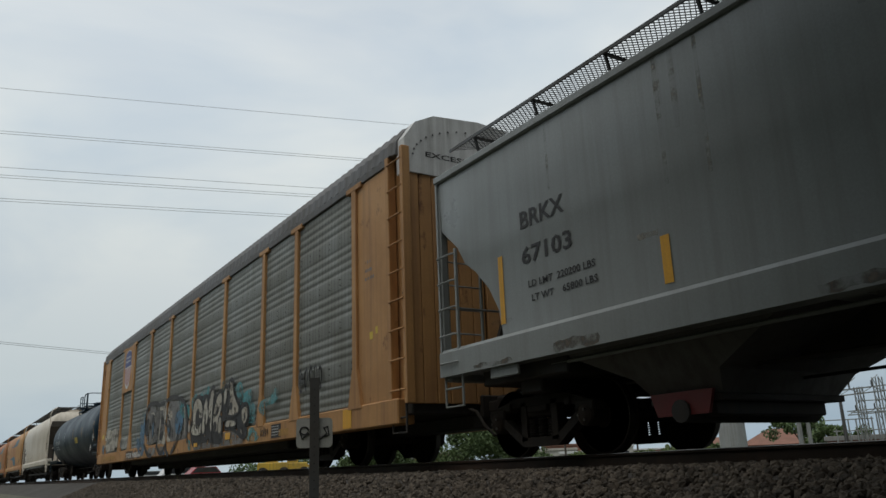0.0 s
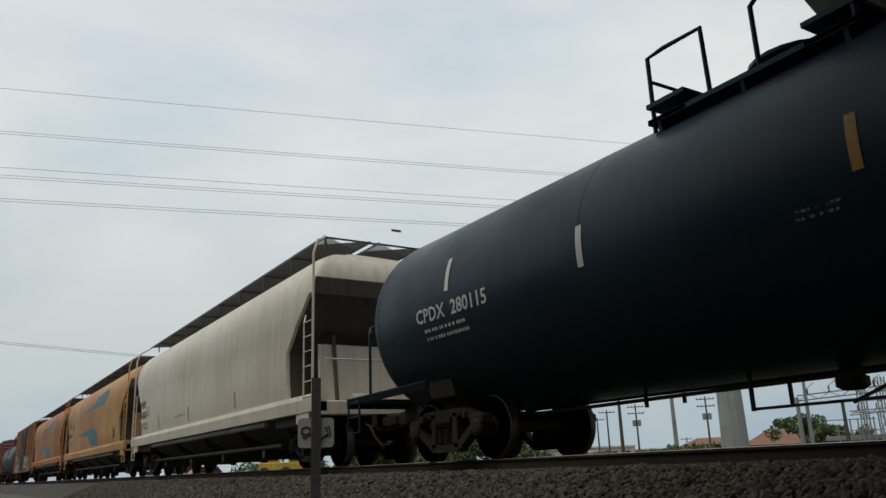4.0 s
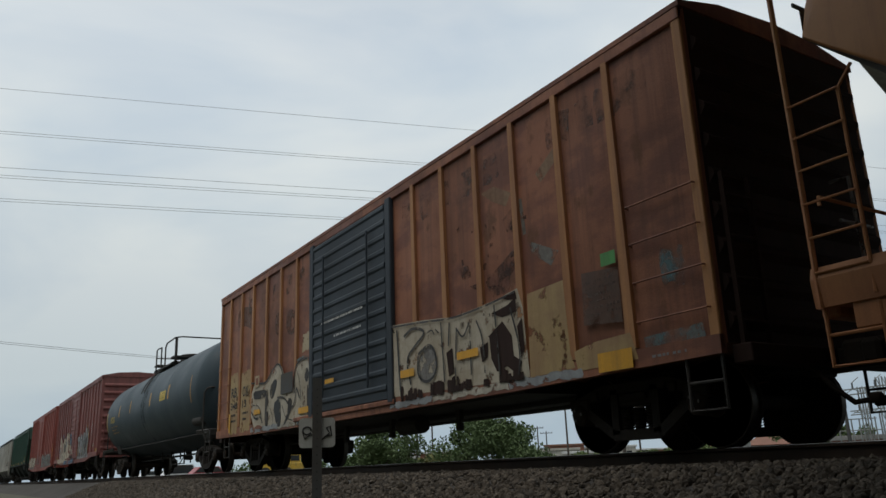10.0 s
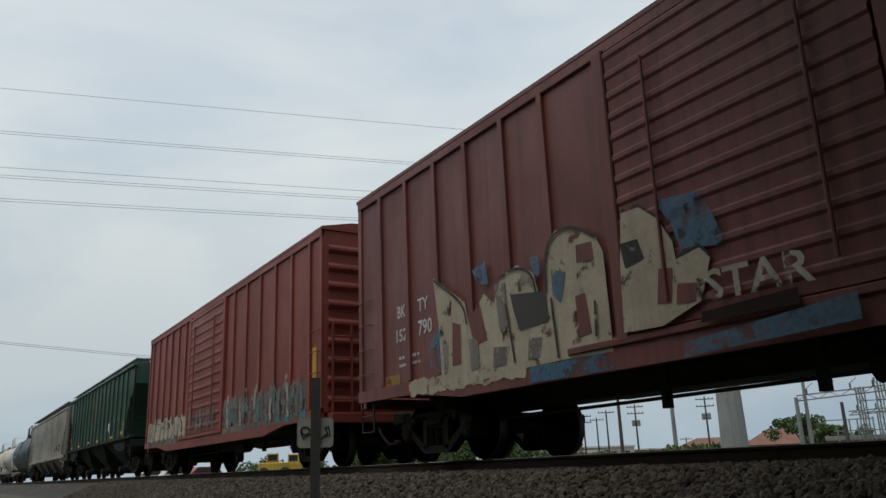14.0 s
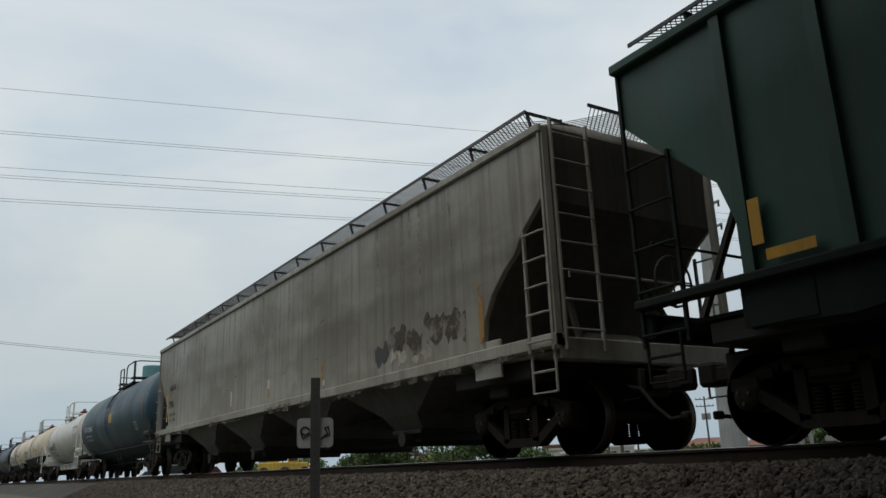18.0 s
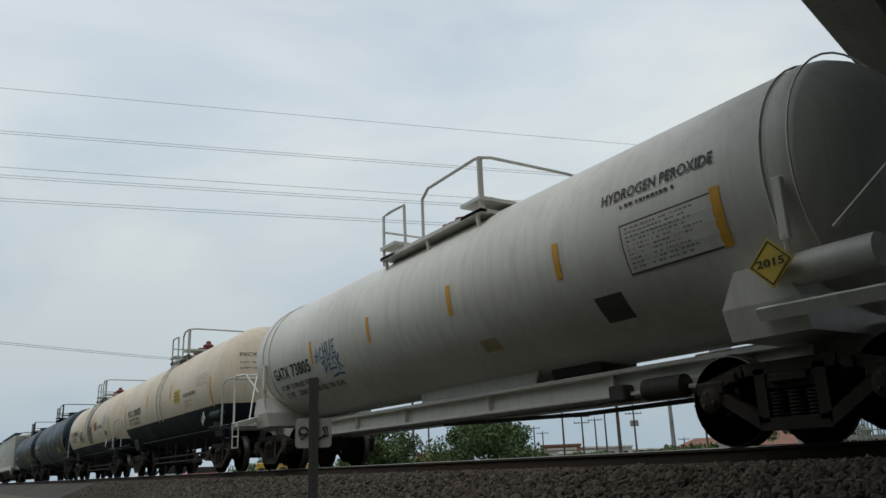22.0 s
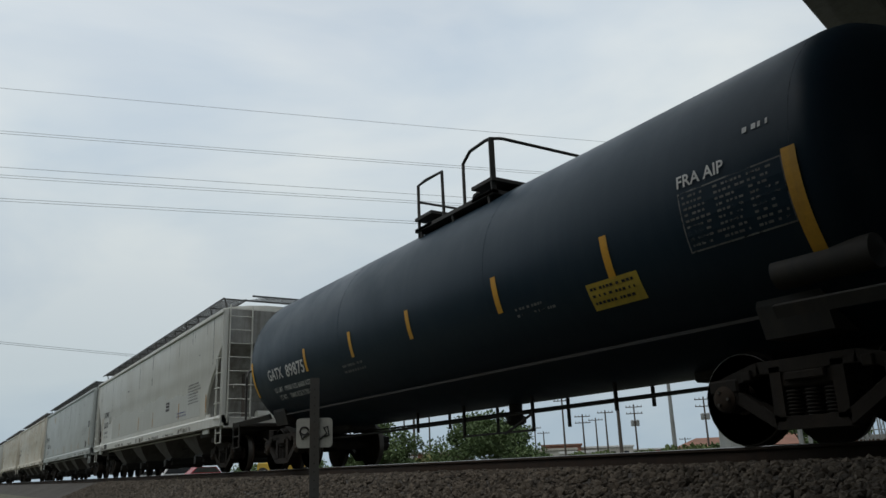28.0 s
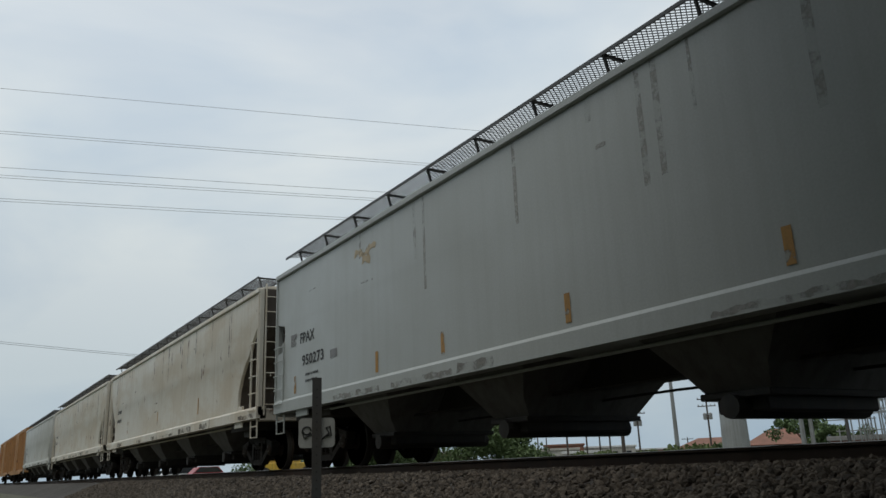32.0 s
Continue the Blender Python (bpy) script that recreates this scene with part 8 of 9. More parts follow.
shape(c, [(2.02, 1.13), (1.70, 1.19), (1.12, 1.21), (1.04, 0.92), (2.01, 0.90)], "tan_soft", 0.054, "repainted_panel", smooth=0)
shape(c, [(0.95, 1.13), (0.17, 1.16), (0.15, 0.96), (0.92, 0.95)], "spray_teal", 0.040, "repainted_panel", smooth=0)
shape(c, [(1.80, 2.0), (1.21, 1.95), (1.21, 1.34), (1.82, 1.40)], "panel_dark", 0.0535, "data_panel", smooth=0)
bars(c, 1.75, 1.22, 1.45, 1.9, 6, "ghost_letter", 33, 0.060)
bars(c, 0.85, 0.35, 0.88, 0.95, 1, "grey_letter", 36, 0.056)
patch(c, 0.36, 0.62, 1.6, 1.97, "spray_teal", off=0.0025, name="worn_patch", rag=0.05, seed=41)
patch(c, 1.23, 1.46, 2.0, 2.15, "spray_green", off=0.056, name="sticker")
for ya, yb, za, zb in ((1.10, 1.62, 0.84, 1.05), (5.67, 6.10, 1.28, 1.40), (3.92, 4.45, 1.35, 1.46)):
    patch(c, ya, yb, za, zb, "yellow_mark", off=0.078, name="reflector_stripe")
patch(c, 8.6, 9.0, 1.5, 1.58, "yellow_mark", off=0.105, name="reflector_stripe")
for k, (y, w) in enumerate(((0.55, 0.5), (1.05, 0.32), (1.42, 0.3), (1.85, 0.42), (2.95, 0.3), (3.35, 0.32), (3.9, 0.35), (4.6, 0.3), (5.1, 0.35), (5.75, 0.3), (10.3, 0.3), (11.0, 0.34), (11.9, 0.3), (12.6, 0.36), (13.6, 0.3))):
    patch(c, y, y + w, 3.72, 4.12, "ghost_letter", off=0.004, name="faded_stencil", rag=0.03, seed=k)
for k, (ya, yb, key) in enumerate(((1.9, 3.3, "spray_silver"), (3.3, 5.2, "spray_white"), (5.2, 6.5, "spray_silver"), (10.0, 11.6, "spray_white"), (11.6, 13.4, "spray_silver"))):
    patch(c, ya, yb, 0.84, 0.94, key, off=0.056 + 0.001 * k, name="sprayed_sill", rag=0.02, seed=k)
bars(c, 9.2, 7.0, 2.62, 2.72, 1, "white_letter", 34, 0.10)
bars(c, 8.6, 7.2, 2.30, 2.40, 1, "white_letter", 35, 0.10)

c = tank_car("tank_car", "dark slate tank car with yellow reflector stripes", 131.8, 16.05, "tank_slate", frame_key="steel_dark", deck=(9.47, 6.43), bands=3, radius=1.62, zc=2.41, over=0.5, over_far=0.35, inset=1.8, ladder_low=0.30)
for k, (y, w, lo, hi) in enumerate(((8.22, 0.15, 1.2, 3.7), (8.6, 0.07, 1.5, 3.5), (7.95, 0.06, 2.4, 3.6))):
    patch(c, y, y + w, lo, hi, "spill", off=0.003 + 0.0004 * k, name="spill_run", rag=0.02, seed=310 + k)
O = 0.7 + 0.6
for y, z0 in ((5.92, 2.34), (3.27, 2.36), (9.4, 2.36), (11.6, 2.36)):
    patch(c, y + O - 0.05, y + O + 0.05, z0, z0 + 0.46, "yellow_mark", **STRIPE)
patch(c, 3.65 + O, 4.46 + O, 2.38, 2.68, "label_yellow", off=0.007, name="warning_label")
bars(c, 4.4 + O, 3.7 + O, 2.42, 2.64, 3, "black_letter", 7, 0.011)
lettering(c, "UTLX", 13.4 + O, 12.5 + O, 2.2, 0.25, "label_yellow", 0.012)
bars(c, 13.3 + O, 11.9 + O, 1.72, 2.1, 3, "amber_mark", 8, 0.01)
patch(c, 14.2 + O, 14.3 + O, 1.9, 2.7, "yellow_mark", **STRIPE)
patch(c, 0.45 + O, 0.53 + O, 2.0, 2.8, "amber_mark", **STRIPE)

c = box_car("boxcar", "dark brown-red boxcar with large pale graffiti", 149.4, 16.0, "brown_red", "brown_red", z_floor=1.12, z_top=4.72, door=(6.40, 9.6), ribs=6, hw=1.54, rib_at=[0.85, 1.75, 2.65, 3.52, 4.43, 5.29, 10.71, 11.57, 12.48, 13.35, 14.25, 15.15])
lettering(c, "BK", 14.63, 14.37, 2.25, 0.20, "white_letter")
lettering(c, "TY", 13.98, 13.66, 2.25, 0.20, "white_letter")
lettering(c, "152", 14.68, 14.34, 1.87, 0.20, "white_letter")
lettering(c, "790", 13.98, 13.57, 1.87, 0.24, "white_letter")
bars(c, 14.6, 13.6, 1.42, 1.66, 2, "white_letter", 2)


def cream_piece(c):
    """Cream sprayed forms with brown hollows and blue shade over the posts, the door and the sill; they make no word."""
    for k, (ring, o) in enumerate((([(8.94, 2.47), (8.35, 2.40), (8.17, 1.89), (8.23, 1.82), (8.68, 1.89), (8.76, 2.17)], 0.112), ([(11.23, 1.05), (9.93, 1.04), (9.78, 0.86), (10.28, 0.85), (11.26, 0.86)], 0.060), ([(8.75, 0.98), (7.0, 1.12), (7.0, 0.90), (8.78, 0.84)], 0.126),
                                   ([(13.60, 1.65), (13.34, 1.88), (13.13, 1.64), (13.16, 1.25), (13.57, 1.33)], 0.052), ([(12.39, 2.54), (12.07, 2.60), (12.01, 2.26), (12.26, 2.31)], 0.052), ([(11.11, 2.40), (10.92, 2.40), (10.92, 2.05), (11.04, 2.20)], 0.052))):
        shape(c, ring, "spray_blue", o + 0.0005 * k, "sprayed_cloud", smooth=0, step=0.02)
    body = [(13.42, 2.66), (12.59, 2.13), (12.51, 1.82), (12.12, 2.15), (11.90, 1.98), (11.72, 2.31), (11.36, 2.37), (11.04, 2.20), (10.96, 1.92), (10.84, 1.89), (10.77, 2.41), (10.59, 2.62), (10.23, 2.58), (9.91, 2.38), (9.79, 2.14), (9.78, 1.04), (10.58, 1.06), (11.44, 1.05), (13.25, 0.96), (13.30, 1.93)]
    shape(c, body, "spray_cream", 0.058, "sprayed_fill", smooth=0, step=0.02)
    patch(c, 11.3, 14.2, 0.96, 1.2, "spray_cream", off=0.0565, name="sprayed_sill", rag=0.03, seed=7)
    for k, (ring, key) in enumerate((([(10.23, 2.34), (9.96, 2.32), (9.95, 2.10), (10.24, 2.13)], "brown_red"), ([(10.31, 1.75), (10.14, 1.76), (10.08, 1.29), (10.28, 1.27)], "brown_red"), ([(12.92, 1.90), (12.72, 1.83), (12.74, 1.29), (12.96, 1.28)], "brown_red"), ([(11.53, 2.02), (10.82, 1.92), (10.80, 1.55), (11.38, 1.52), (11.47, 1.77)], "post_grey"),
                                      ([(10.70, 2.16), (10.44, 2.07), (10.56, 1.72), (10.70, 1.83)], "spray_blue"), ([(12.51, 1.86), (12.23, 2.05), (12.09, 1.53), (12.39, 1.49)], "brown_red"), ([(11.95, 1.40), (11.60, 1.36), (11.70, 1.14), (11.98, 1.14)], "spray_grey"), ([(11.2, 1.40), (10.95, 1.38), (11.0, 1.14), (11.25, 1.14)], "spray_grey"))):
        shape(c, ring, key, 0.062 + 0.0006 * k, "sprayed_hollow", smooth=0, step=0.02)
    for k, ring in enumerate(([(12.52, 1.60), (12.30, 1.56), (12.28, 1.18), (12.50, 1.16)], [(11.86, 2.22), (11.62, 2.20), (11.60, 1.62), (11.80, 1.60)], [(11.28, 2.24), (11.08, 2.14), (11.06, 2.02), (11.30, 2.08)], [(13.18, 1.62), (13.06, 1.60), (13.08, 1.20), (13.18, 1.18)])):
        shape(c, ring, "cream_shade", 0.0665 + 0.0004 * k, "sprayed_shade", smooth=0, step=0.02)
    sprayed(c, [[(13.36, 2.60), (12.62, 2.13), (12.55, 1.82)], [(11.74, 2.28), (11.36, 2.35), (11.06, 2.2), (11.0, 1.95)], [(10.80, 1.9), (10.78, 2.38), (10.58, 2.6), (10.22, 2.57), (9.9, 2.36)], [(11.62, 1.9), (11.5, 1.15)], [(10.72, 1.8), (10.66, 1.1)], [(9.98, 1.62), (10.0, 1.25)]], 0.04, "spray_black", 0.068)
    ring = [(9.42, 2.48), (9.16, 2.47), (8.92, 2.27), (8.76, 1.98), (8.75, 1.80), (8.45, 1.85), (8.34, 1.72), (8.50, 1.34), (9.00, 1.18), (9.54, 1.20), (9.50, 1.94)]
    shape(c, [(y, z + 0.04) for y, z in ring], "spray_black", 0.113, "sprayed_edge", smooth=0, step=0.02)
    shape(c, ring, "spray_cream", 0.117, "sprayed_fill", smooth=0, step=0.02)
    for k, (ring, key) in enumerate((([(9.48, 2.15), (9.22, 2.14), (9.15, 1.91), (9.43, 1.86)], "spray_black"), ([(8.98, 1.76), (8.80, 1.73), (8.86, 1.38), (9.04, 1.41)], "brown_red"), ([(8.76, 1.56), (8.53, 1.52), (8.56, 1.35), (8.80, 1.36)], "brown_red"), ([(8.52, 1.23), (7.5, 1.26), (7.5, 1.12), (8.53, 1.13)], "rust_end"))):
        shape(c, ring, key, 0.121 + 0.0006 * k, "sprayed_hollow", smooth=0, step=0.02)


cream_piece(c)
lettering(c, "STAR", 8.43, 7.32, 1.31, 0.30, "spray_white", off=0.13, lean=0.03)
patch(c, 2.6, 6.2, 1.02, 1.2, "spray_silver", off=0.053, name="sprayed_sill", rag=0.03, seed=8)
shape(c, [(6.2, 1.18), (6.2, 1.95), (5.6, 2.05), (4.9, 2.2), (4.3, 2.1), (3.7, 2.3), (3.0, 2.3), (2.65, 1.9), (2.7, 1.18)], "spray_grey", 0.0525, "sprayed_fill", smooth=1)
sprayed(c, [[(6.1, 2.0), (5.9, 2.05), (5.5, 2.0)], [(5.78, 1.95), (5.7, 1.25)], [(5.2, 1.25), (5.15, 2.0), (4.85, 2.18), (4.75, 1.3)], [(4.45, 1.25), (4.3, 1.9), (4.05, 2.3), (3.95, 1.3)], [(3.5, 2.35), (3.25, 2.3), (3.45, 1.7), (3.2, 1.25)], [(2.95, 2.3), (2.8, 1.8), (2.85, 1.25)]], 0.25, "spray_silver", 0.058, "spray_black", 0.07)
for k, (y, z) in enumerate(((6.15, 1.2), (5.45, 1.3), (4.6, 1.2), (3.7, 1.35), (2.7, 1.3), (3.05, 2.25), (2.6, 1.9))):
    patch(c, y - 0.05, y + 0.05, z, z + 0.35, "amber_mark", off=0.069 + 0.0005 * k, name="sprayed_accent", rag=0.03, seed=k)
patch(c, 3.1, 3.5, 1.5, 1.95, "black_letter", off=0.078, name="data_panel")
tag_scrawl(c, 1.9, 1.2, 1.45, 1.65, 43, "spray_white", 0.02, 0.01)
bars(c, 2.3, 1.6, 2.0, 2.6, 6, "white_letter", 44)
for y, k in ((0.3, "amber_mark"), (14.6, "amber_mark"), (5.0, "yellow_mark")):
    patch(c, y, y + 0.55, 1.20, 1.36, k, **STRIPE)
patch(c, 13.9, 14.3, 1.02, 1.16, "car_red", off=0.055, name="reflector_stripe")

c = box_car("boxcar", "weathered red boxcar with graffiti along its base", 167.1, 15.3, "red_paint", "red_paint", z_floor=1.0, z_top=4.74, door=(6.35, 9.7), ribs=6, hw=1.52)
for ya, yb, za, zb, k, sd in ((0.7, 3.0, 0.94, 1.10, "spray_aqua", 1), (3.0, 6.2, 0.92, 1.06, "spray_grey", 2), (9.8, 14.9, 0.92, 1.08, "spray_grey", 3)):
    patch(c, ya, yb, za, zb, k, off=0.055, name="sprayed_sill", rag=0.03, seed=sd)
patch(c, 0.75, 6.15, 1.08, 1.72, "spray_grey", off=0.0525, name="sprayed_fill", rag=0.09, seed=11)
patch(c, 9.95, 14.85, 1.08, 1.68, "spray_cream", off=0.0525, name="sprayed_fill", rag=0.07, seed=12)
for k in range(21):
    y, hi = 6.05 - 0.26 * k, 1.66 + 0.2 * math.sin(k * 2.3)
    sprayed(c, [[(y, 1.1), (y + 0.05, hi - 0.2), (y - 0.1 + 0.1 * (k % 3), hi)]], 0.13, ("spray_teal", "spray_white", "spray_aqua", "spray_grey")[k % 4], 0.053 + 0.001 * k)
sprayed(c, [[(14.7, 1.15), (14.6, 1.7), (14.2, 1.55), (14.45, 1.15)], [(13.9, 1.15), (13.75, 1.75)], [(13.4, 1.7), (12.9, 1.72), (13.1, 1.15)], [(12.6, 1.15), (12.5, 1.6), (12.1, 1.75), (12.0, 1.2)], [(11.6, 1.7), (11.2, 1.4), (11.6, 1.15)], [(10.9, 1.15), (10.7, 1.7), (10.3, 1.3)]], 0.17, "spray_white", 0.056, "spray_black", 0.06)
for k in range(7):
    patch(c, 6.9 + 0.38 * k, 7.1 + 0.38 * k, 1.15 + 0.05 * (k % 2), 1.75 - 0.08 * (k % 3), "spray_grey", off=0.105, name="worn_patch", rag=0.05, seed=k)
patch(c, 0.3, 0.5, 1.5, 2.3, "yellow_mark", **STRIPE)

c = ribbed_hopper("covered_hopper", "dark green ribbed covered hopper with yellow corner marks", 184.8, 17.4, "green_dark")
shape(c, [(9.95, 2.9), (9.7, 3.5), (9.0, 3.8), (8.4, 3.55), (8.2, 2.9), (8.5, 2.4), (9.2, 2.3), (9.75, 2.5)], "red_fade", 0.004, "faded_emblem")
shape(c, [(7.0, 3.2), (6.7, 3.8), (6.2, 3.9), (6.0, 3.3), (6.3, 2.9)], "red_fade", 0.004, "faded_emblem")
patch(c, 4.83, 5.18, 1.92, 2.25, "white_letter", off=0.006, name="paper_sheet")
patch(c, 4.62, 4.80, 1.78, 1.92, "white_letter", off=0.006, name="paper_sheet")
for ya, yb, za, zb in ((15.78, 15.90, 1.72, 2.15), (15.30, 15.78, 1.56, 1.66), (1.45, 1.53, 1.62, 2.1), (1.53, 2.0, 1.62, 1.74), (12.72, 13.28, 1.56, 1.66), (9.72, 10.16, 1.60, 1.70), (7.1, 7.7, 1.56, 1.66), (3.6, 4.2, 1.56, 1.66)):
    patch(c, ya, yb, za, zb, "yellow_mark", off=0.065, name="reflector_stripe")
for k, (ya, yb) in enumerate(((2.6, 3.1), (3.5, 4.1))):
    patch(c, ya, yb, 1.85, 2.3, "black_letter", off=0.006, name="data_panel")
    bars(c, yb, ya, 2.26, 2.32, 1, "white_letter", 60 + k, 0.01)
tag_scrawl(c, 8.0, 6.9, 1.7, 2.0, 61, "grey_letter", 0.012)
tag_scrawl(c, 6.6, 5.5, 1.7, 2.1, 62, "grey_letter", 0.012)
bars(c, 14.2, 13.2, 1.8, 2.1, 3, "grey_letter", 63)

c = covered_hopper("covered_hopper", "dusty warm grey covered hopper with faded lettering", 203.5, 20.4, "warm_grey", z_eave=4.08, cut_top=3.1, sill=False, walk_z=4.41, wide_bays=True)
weathered(c, 20.4, 4.08, 202, 0.024, count=30)
lettering(c, "AJAX", 18.86, 18.05, 2.48, 0.24)
lettering(c, "706", 18.85, 18.30, 2.01, 0.22)
lettering(c, "LD LMT  216800", 18.81, 17.99, 1.76, 0.09)
lettering(c, "LT WT    69200", 18.78, 17.99, 1.58, 0.09)
patch(c, 19.02, 19.12, 1.6, 2.5, "yellow_mark", **STRIPE)
for y, za, zb, k in ((12.4, 1.55, 1.92, "white_letter"), (9.72, 1.52, 1.72, "amber_mark"), (9.74, 1.72, 1.92, "white_letter"), (6.80, 1.58, 1.95, "amber_mark"), (6.72, 1.48, 1.58, "white_letter")):
    patch(c, y, y + 0.08, za, zb, k, **STRIPE)
patch(c, 1.45, 1.56, 1.5, 2.3, "amber_mark", **STRIPE)
for ya, yb, za, zb, k, sd in ((1.9, 2.4, 1.62, 2.02, "soot", 1), (2.5, 2.95, 1.7, 2.1, "soot", 2), (3.1, 3.5, 1.6, 1.95, "soot", 3), (3.6, 4.1, 1.75, 2.1, "soot", 4), (3.65, 4.05, 1.5, 1.72, "spray_white", 5), (2.9, 3.3, 1.48, 1.6, "spray_white", 6), (4.2, 4.6, 1.6, 1.9, "post_grey", 7)):
    patch(c, ya, yb, za, zb, k, off=0.005, name="rubbed_paint", rag=0.09, seed=sd)

c = tank_car("tank_car", "dark blue-black tank car with white lettering", 225.0, 16.27, "tank_teal", frame_key="steel_dark", deck=(9.84, 6.72), over_far=0.48, inset=1.95, near_inset=2.3, dome="teal", radius=1.63, zc=2.42, over=0.35, ladder_low=0.30)
O = 1.02
lettering(c, "GATX", 13.72 + O, 12.83 + O, 2.17, 0.24, "white_letter", 0.012)
lettering(c, "209651", 12.63 + O, 11.5 + O, 2.13, 0.25, "white_letter", 0.012)
lettering(c, "LD LMT  211200 LB   95 800 KG", 13.5 + O, 11.8 + O, 1.90, 0.10, "white_letter", 0.012)
lettering(c, "LT WT     74800 LB   33 900 KG", 13.4 + O, 11.75 + O, 1.72, 0.10, "white_letter", 0.012)
b = Build()
for ya, yb, za, zb in ((12.10, 12.38, 2.20, 2.212), (12.10, 12.38, 2.468, 2.48), (12.10, 12.112, 2.212, 2.468), (12.368, 12.38, 2.212, 2.468)):
    b.bar((-1.645, ya, (za + zb) / 2), (-1.645, yb, (za + zb) / 2), zb - za, 0.01, (1, 0, 0))
part("stencil_border", b, "grey_letter", c)
bars(c, 12.34, 12.14, 2.24, 2.44, 3, "grey_letter", 84, 0.012)
patch(c, 15.75, 15.86, 1.9, 2.7, "amber_mark", **STRIPE)
patch(c, 7.66, 8.33, 2.25, 2.62, "label_amber", off=0.007, name="warning_label")
bars(c, 8.26, 7.74, 2.31, 2.56, 4, "amber_mark", 81, 0.011)
patch(c, 2.92, 3.36, 1.68, 1.97, "white_letter", off=0.007, name="placard_frame")
patch(c, 2.96, 3.32, 1.71, 1.94, "tank_teal", off=0.010, name="placard_centre")
lettering(c, "H", 3.19, 3.09, 1.75, 0.15, "white_letter", 0.013)
for y, z0, z1 in ((12.5, 1.66, 2.05), (10.25, 1.68, 2.05), (6.55, 1.85, 2.2), (4.25, 1.85, 2.25)):
    patch(c, y, y + 0.09, z0, z1, "amber_worn", **STRIPE)
bars(c, 10.1, 9.85, 1.72, 1.95, 4, "grey_letter", 85, 0.01)
patch(c, 1.70, 1.79, 2.0, 2.85, "amber_mark", **STRIPE)
bars(c, 2.95, 2.05, 2.1, 2.6, 5, "spray_blue", 82, 0.01)
bars(c, 3.65, 3.25, 1.65, 1.95, 3, "grey_letter", 83, 0.01)
# spilled product below the manway and the drip pipes that end under the belly
for k, (y, w, lo, hi) in enumerate(((8.55, 0.13, 1.15, 3.7), (8.86, 0.07, 1.4, 3.5), (8.30, 0.05, 2.65, 3.6), (9.15, 0.16, 2.0, 3.75), (8.98, 0.05, 1.0, 2.6), (8.70, 0.06, 2.2, 3.2))):
    patch(c, y, y + w, lo, hi, "spill", off=0.003 + 0.0004 * k, name="spill_run", rag=0.02, seed=300 + k)
for y in (8.35, 9.0):
    b = Build()
    b.tube([(-1.08, y + 0.22, 1.12), (-0.95, y + 0.02, 0.62), (-0.93, y, 0.42)], 0.014, 6)
    b.tube([(-1.08, y - 0.20, 1.12), (-0.95, y - 0.02, 0.62)], 0.014, 6)
    part("drain_pipe", b, "steel_dark", c)

c = tank_car("tank_car", "white tank car on a long pale frame with amber stripes", 243.2, 15.6, "tank_white", frame_key="tank_white", through_sill=True, dome="valves", deck=(10.42, 7.26), over=1.4, over_far=0.64, inset=1.62, near_inset=2.5, side_ladder=False, running_rail=False, sump_rods=False, radius=1.36, zc=2.50)
O = 1.4
for side in (-1, 1):
    web = Build().prism([(7.0, 1.0), (10.2, 1.0), (10.2, 1.20), (6.9, 1.20)], side * 0.40 - 0.015, side * 0.40 + 0.015, "x")
    for k in range(16):
        web.lathe([(side * 0.42 - 0.01, 0.016), (side * 0.42 + 0.01, 0.012)], "x", (0, 7.25 + 0.19 * k, 1.03), 6)
    part("saddle_web", web, "tank_white", c, "riveted web plate between tank and frame")
    for y in (3.4, 5.3, 8.0, 10.6, 12.6, 14.4):
        part("stiffener", Build().box(min(side * 0.46, side * 0.545), max(side * 0.46, side * 0.545), y - 0.012, y + 0.012, 0.70, 0.95), "tank_white", c)
part("sump", Build().lathe([(5.6, 0.02), (5.7, 0.34), (6.7, 0.34), (6.8, 0.02)], "y", (0, 0, 1.20), 14), "steel_dark", c, smooth=40)
part("brake_pipe", Build().tube([(-0.52, 2.8, 0.63), (-0.52, 8.0, 0.62), (-0.50, 15.0, 0.63)], 0.022, 6), "steel_dark", c)
part("brake_pipe", Build().tube([(-0.40, 2.8, 0.56), (-0.40, 6.0, 0.52), (-0.40, 9.5, 0.60)], 0.03, 6), "steel_dark", c)
part("brake_cylinder", Build().lathe([(4.1, 0.02), (4.12, 0.13), (4.7, 0.13), (4.74, 0.02)], "y", (-0.58, 0, 0.70), 12), "steel_dark", c, smooth=40)
part("valve_block", Build().box(-0.66, -0.48, 5.0, 5.28, 0.60, 0.80, 0.02), "steel_dark", c)
for y in (1.95, 2.25, 15.45, 15.85):
    b = Build()
    b.tube([(1.375 * math.cos(t), y, 2.5 + 1.375 * math.sin(t)) for t in np.linspace(-0.75, math.pi + 0.75, 30)], 0.012, 5)
    part("strap", b, "tank_white", c)
for y in (2.1, 15.65):
    b = Build()
    b.box(-1.42, -1.36, y - 0.05, y + 0.05, 1.75, 2.35, 0.01)
    b.tube([(-1.36, y, 1.45), (-1.40, y, 1.8)], 0.03, 6)
    part("turnbuckle", b, "tank_white", c)
lettering(c, "GATX", 13.86 + O, 13.0 + O, 1.92, 0.25, off=0.012)
lettering(c, "73805", 12.87 + O, 11.82 + O, 1.92, 0.26, off=0.012)
lettering(c, "LD LMT  211000 LBS  95700 KGS", 13.75 + O, 11.7 + O, 1.70, 0.10, off=0.012)
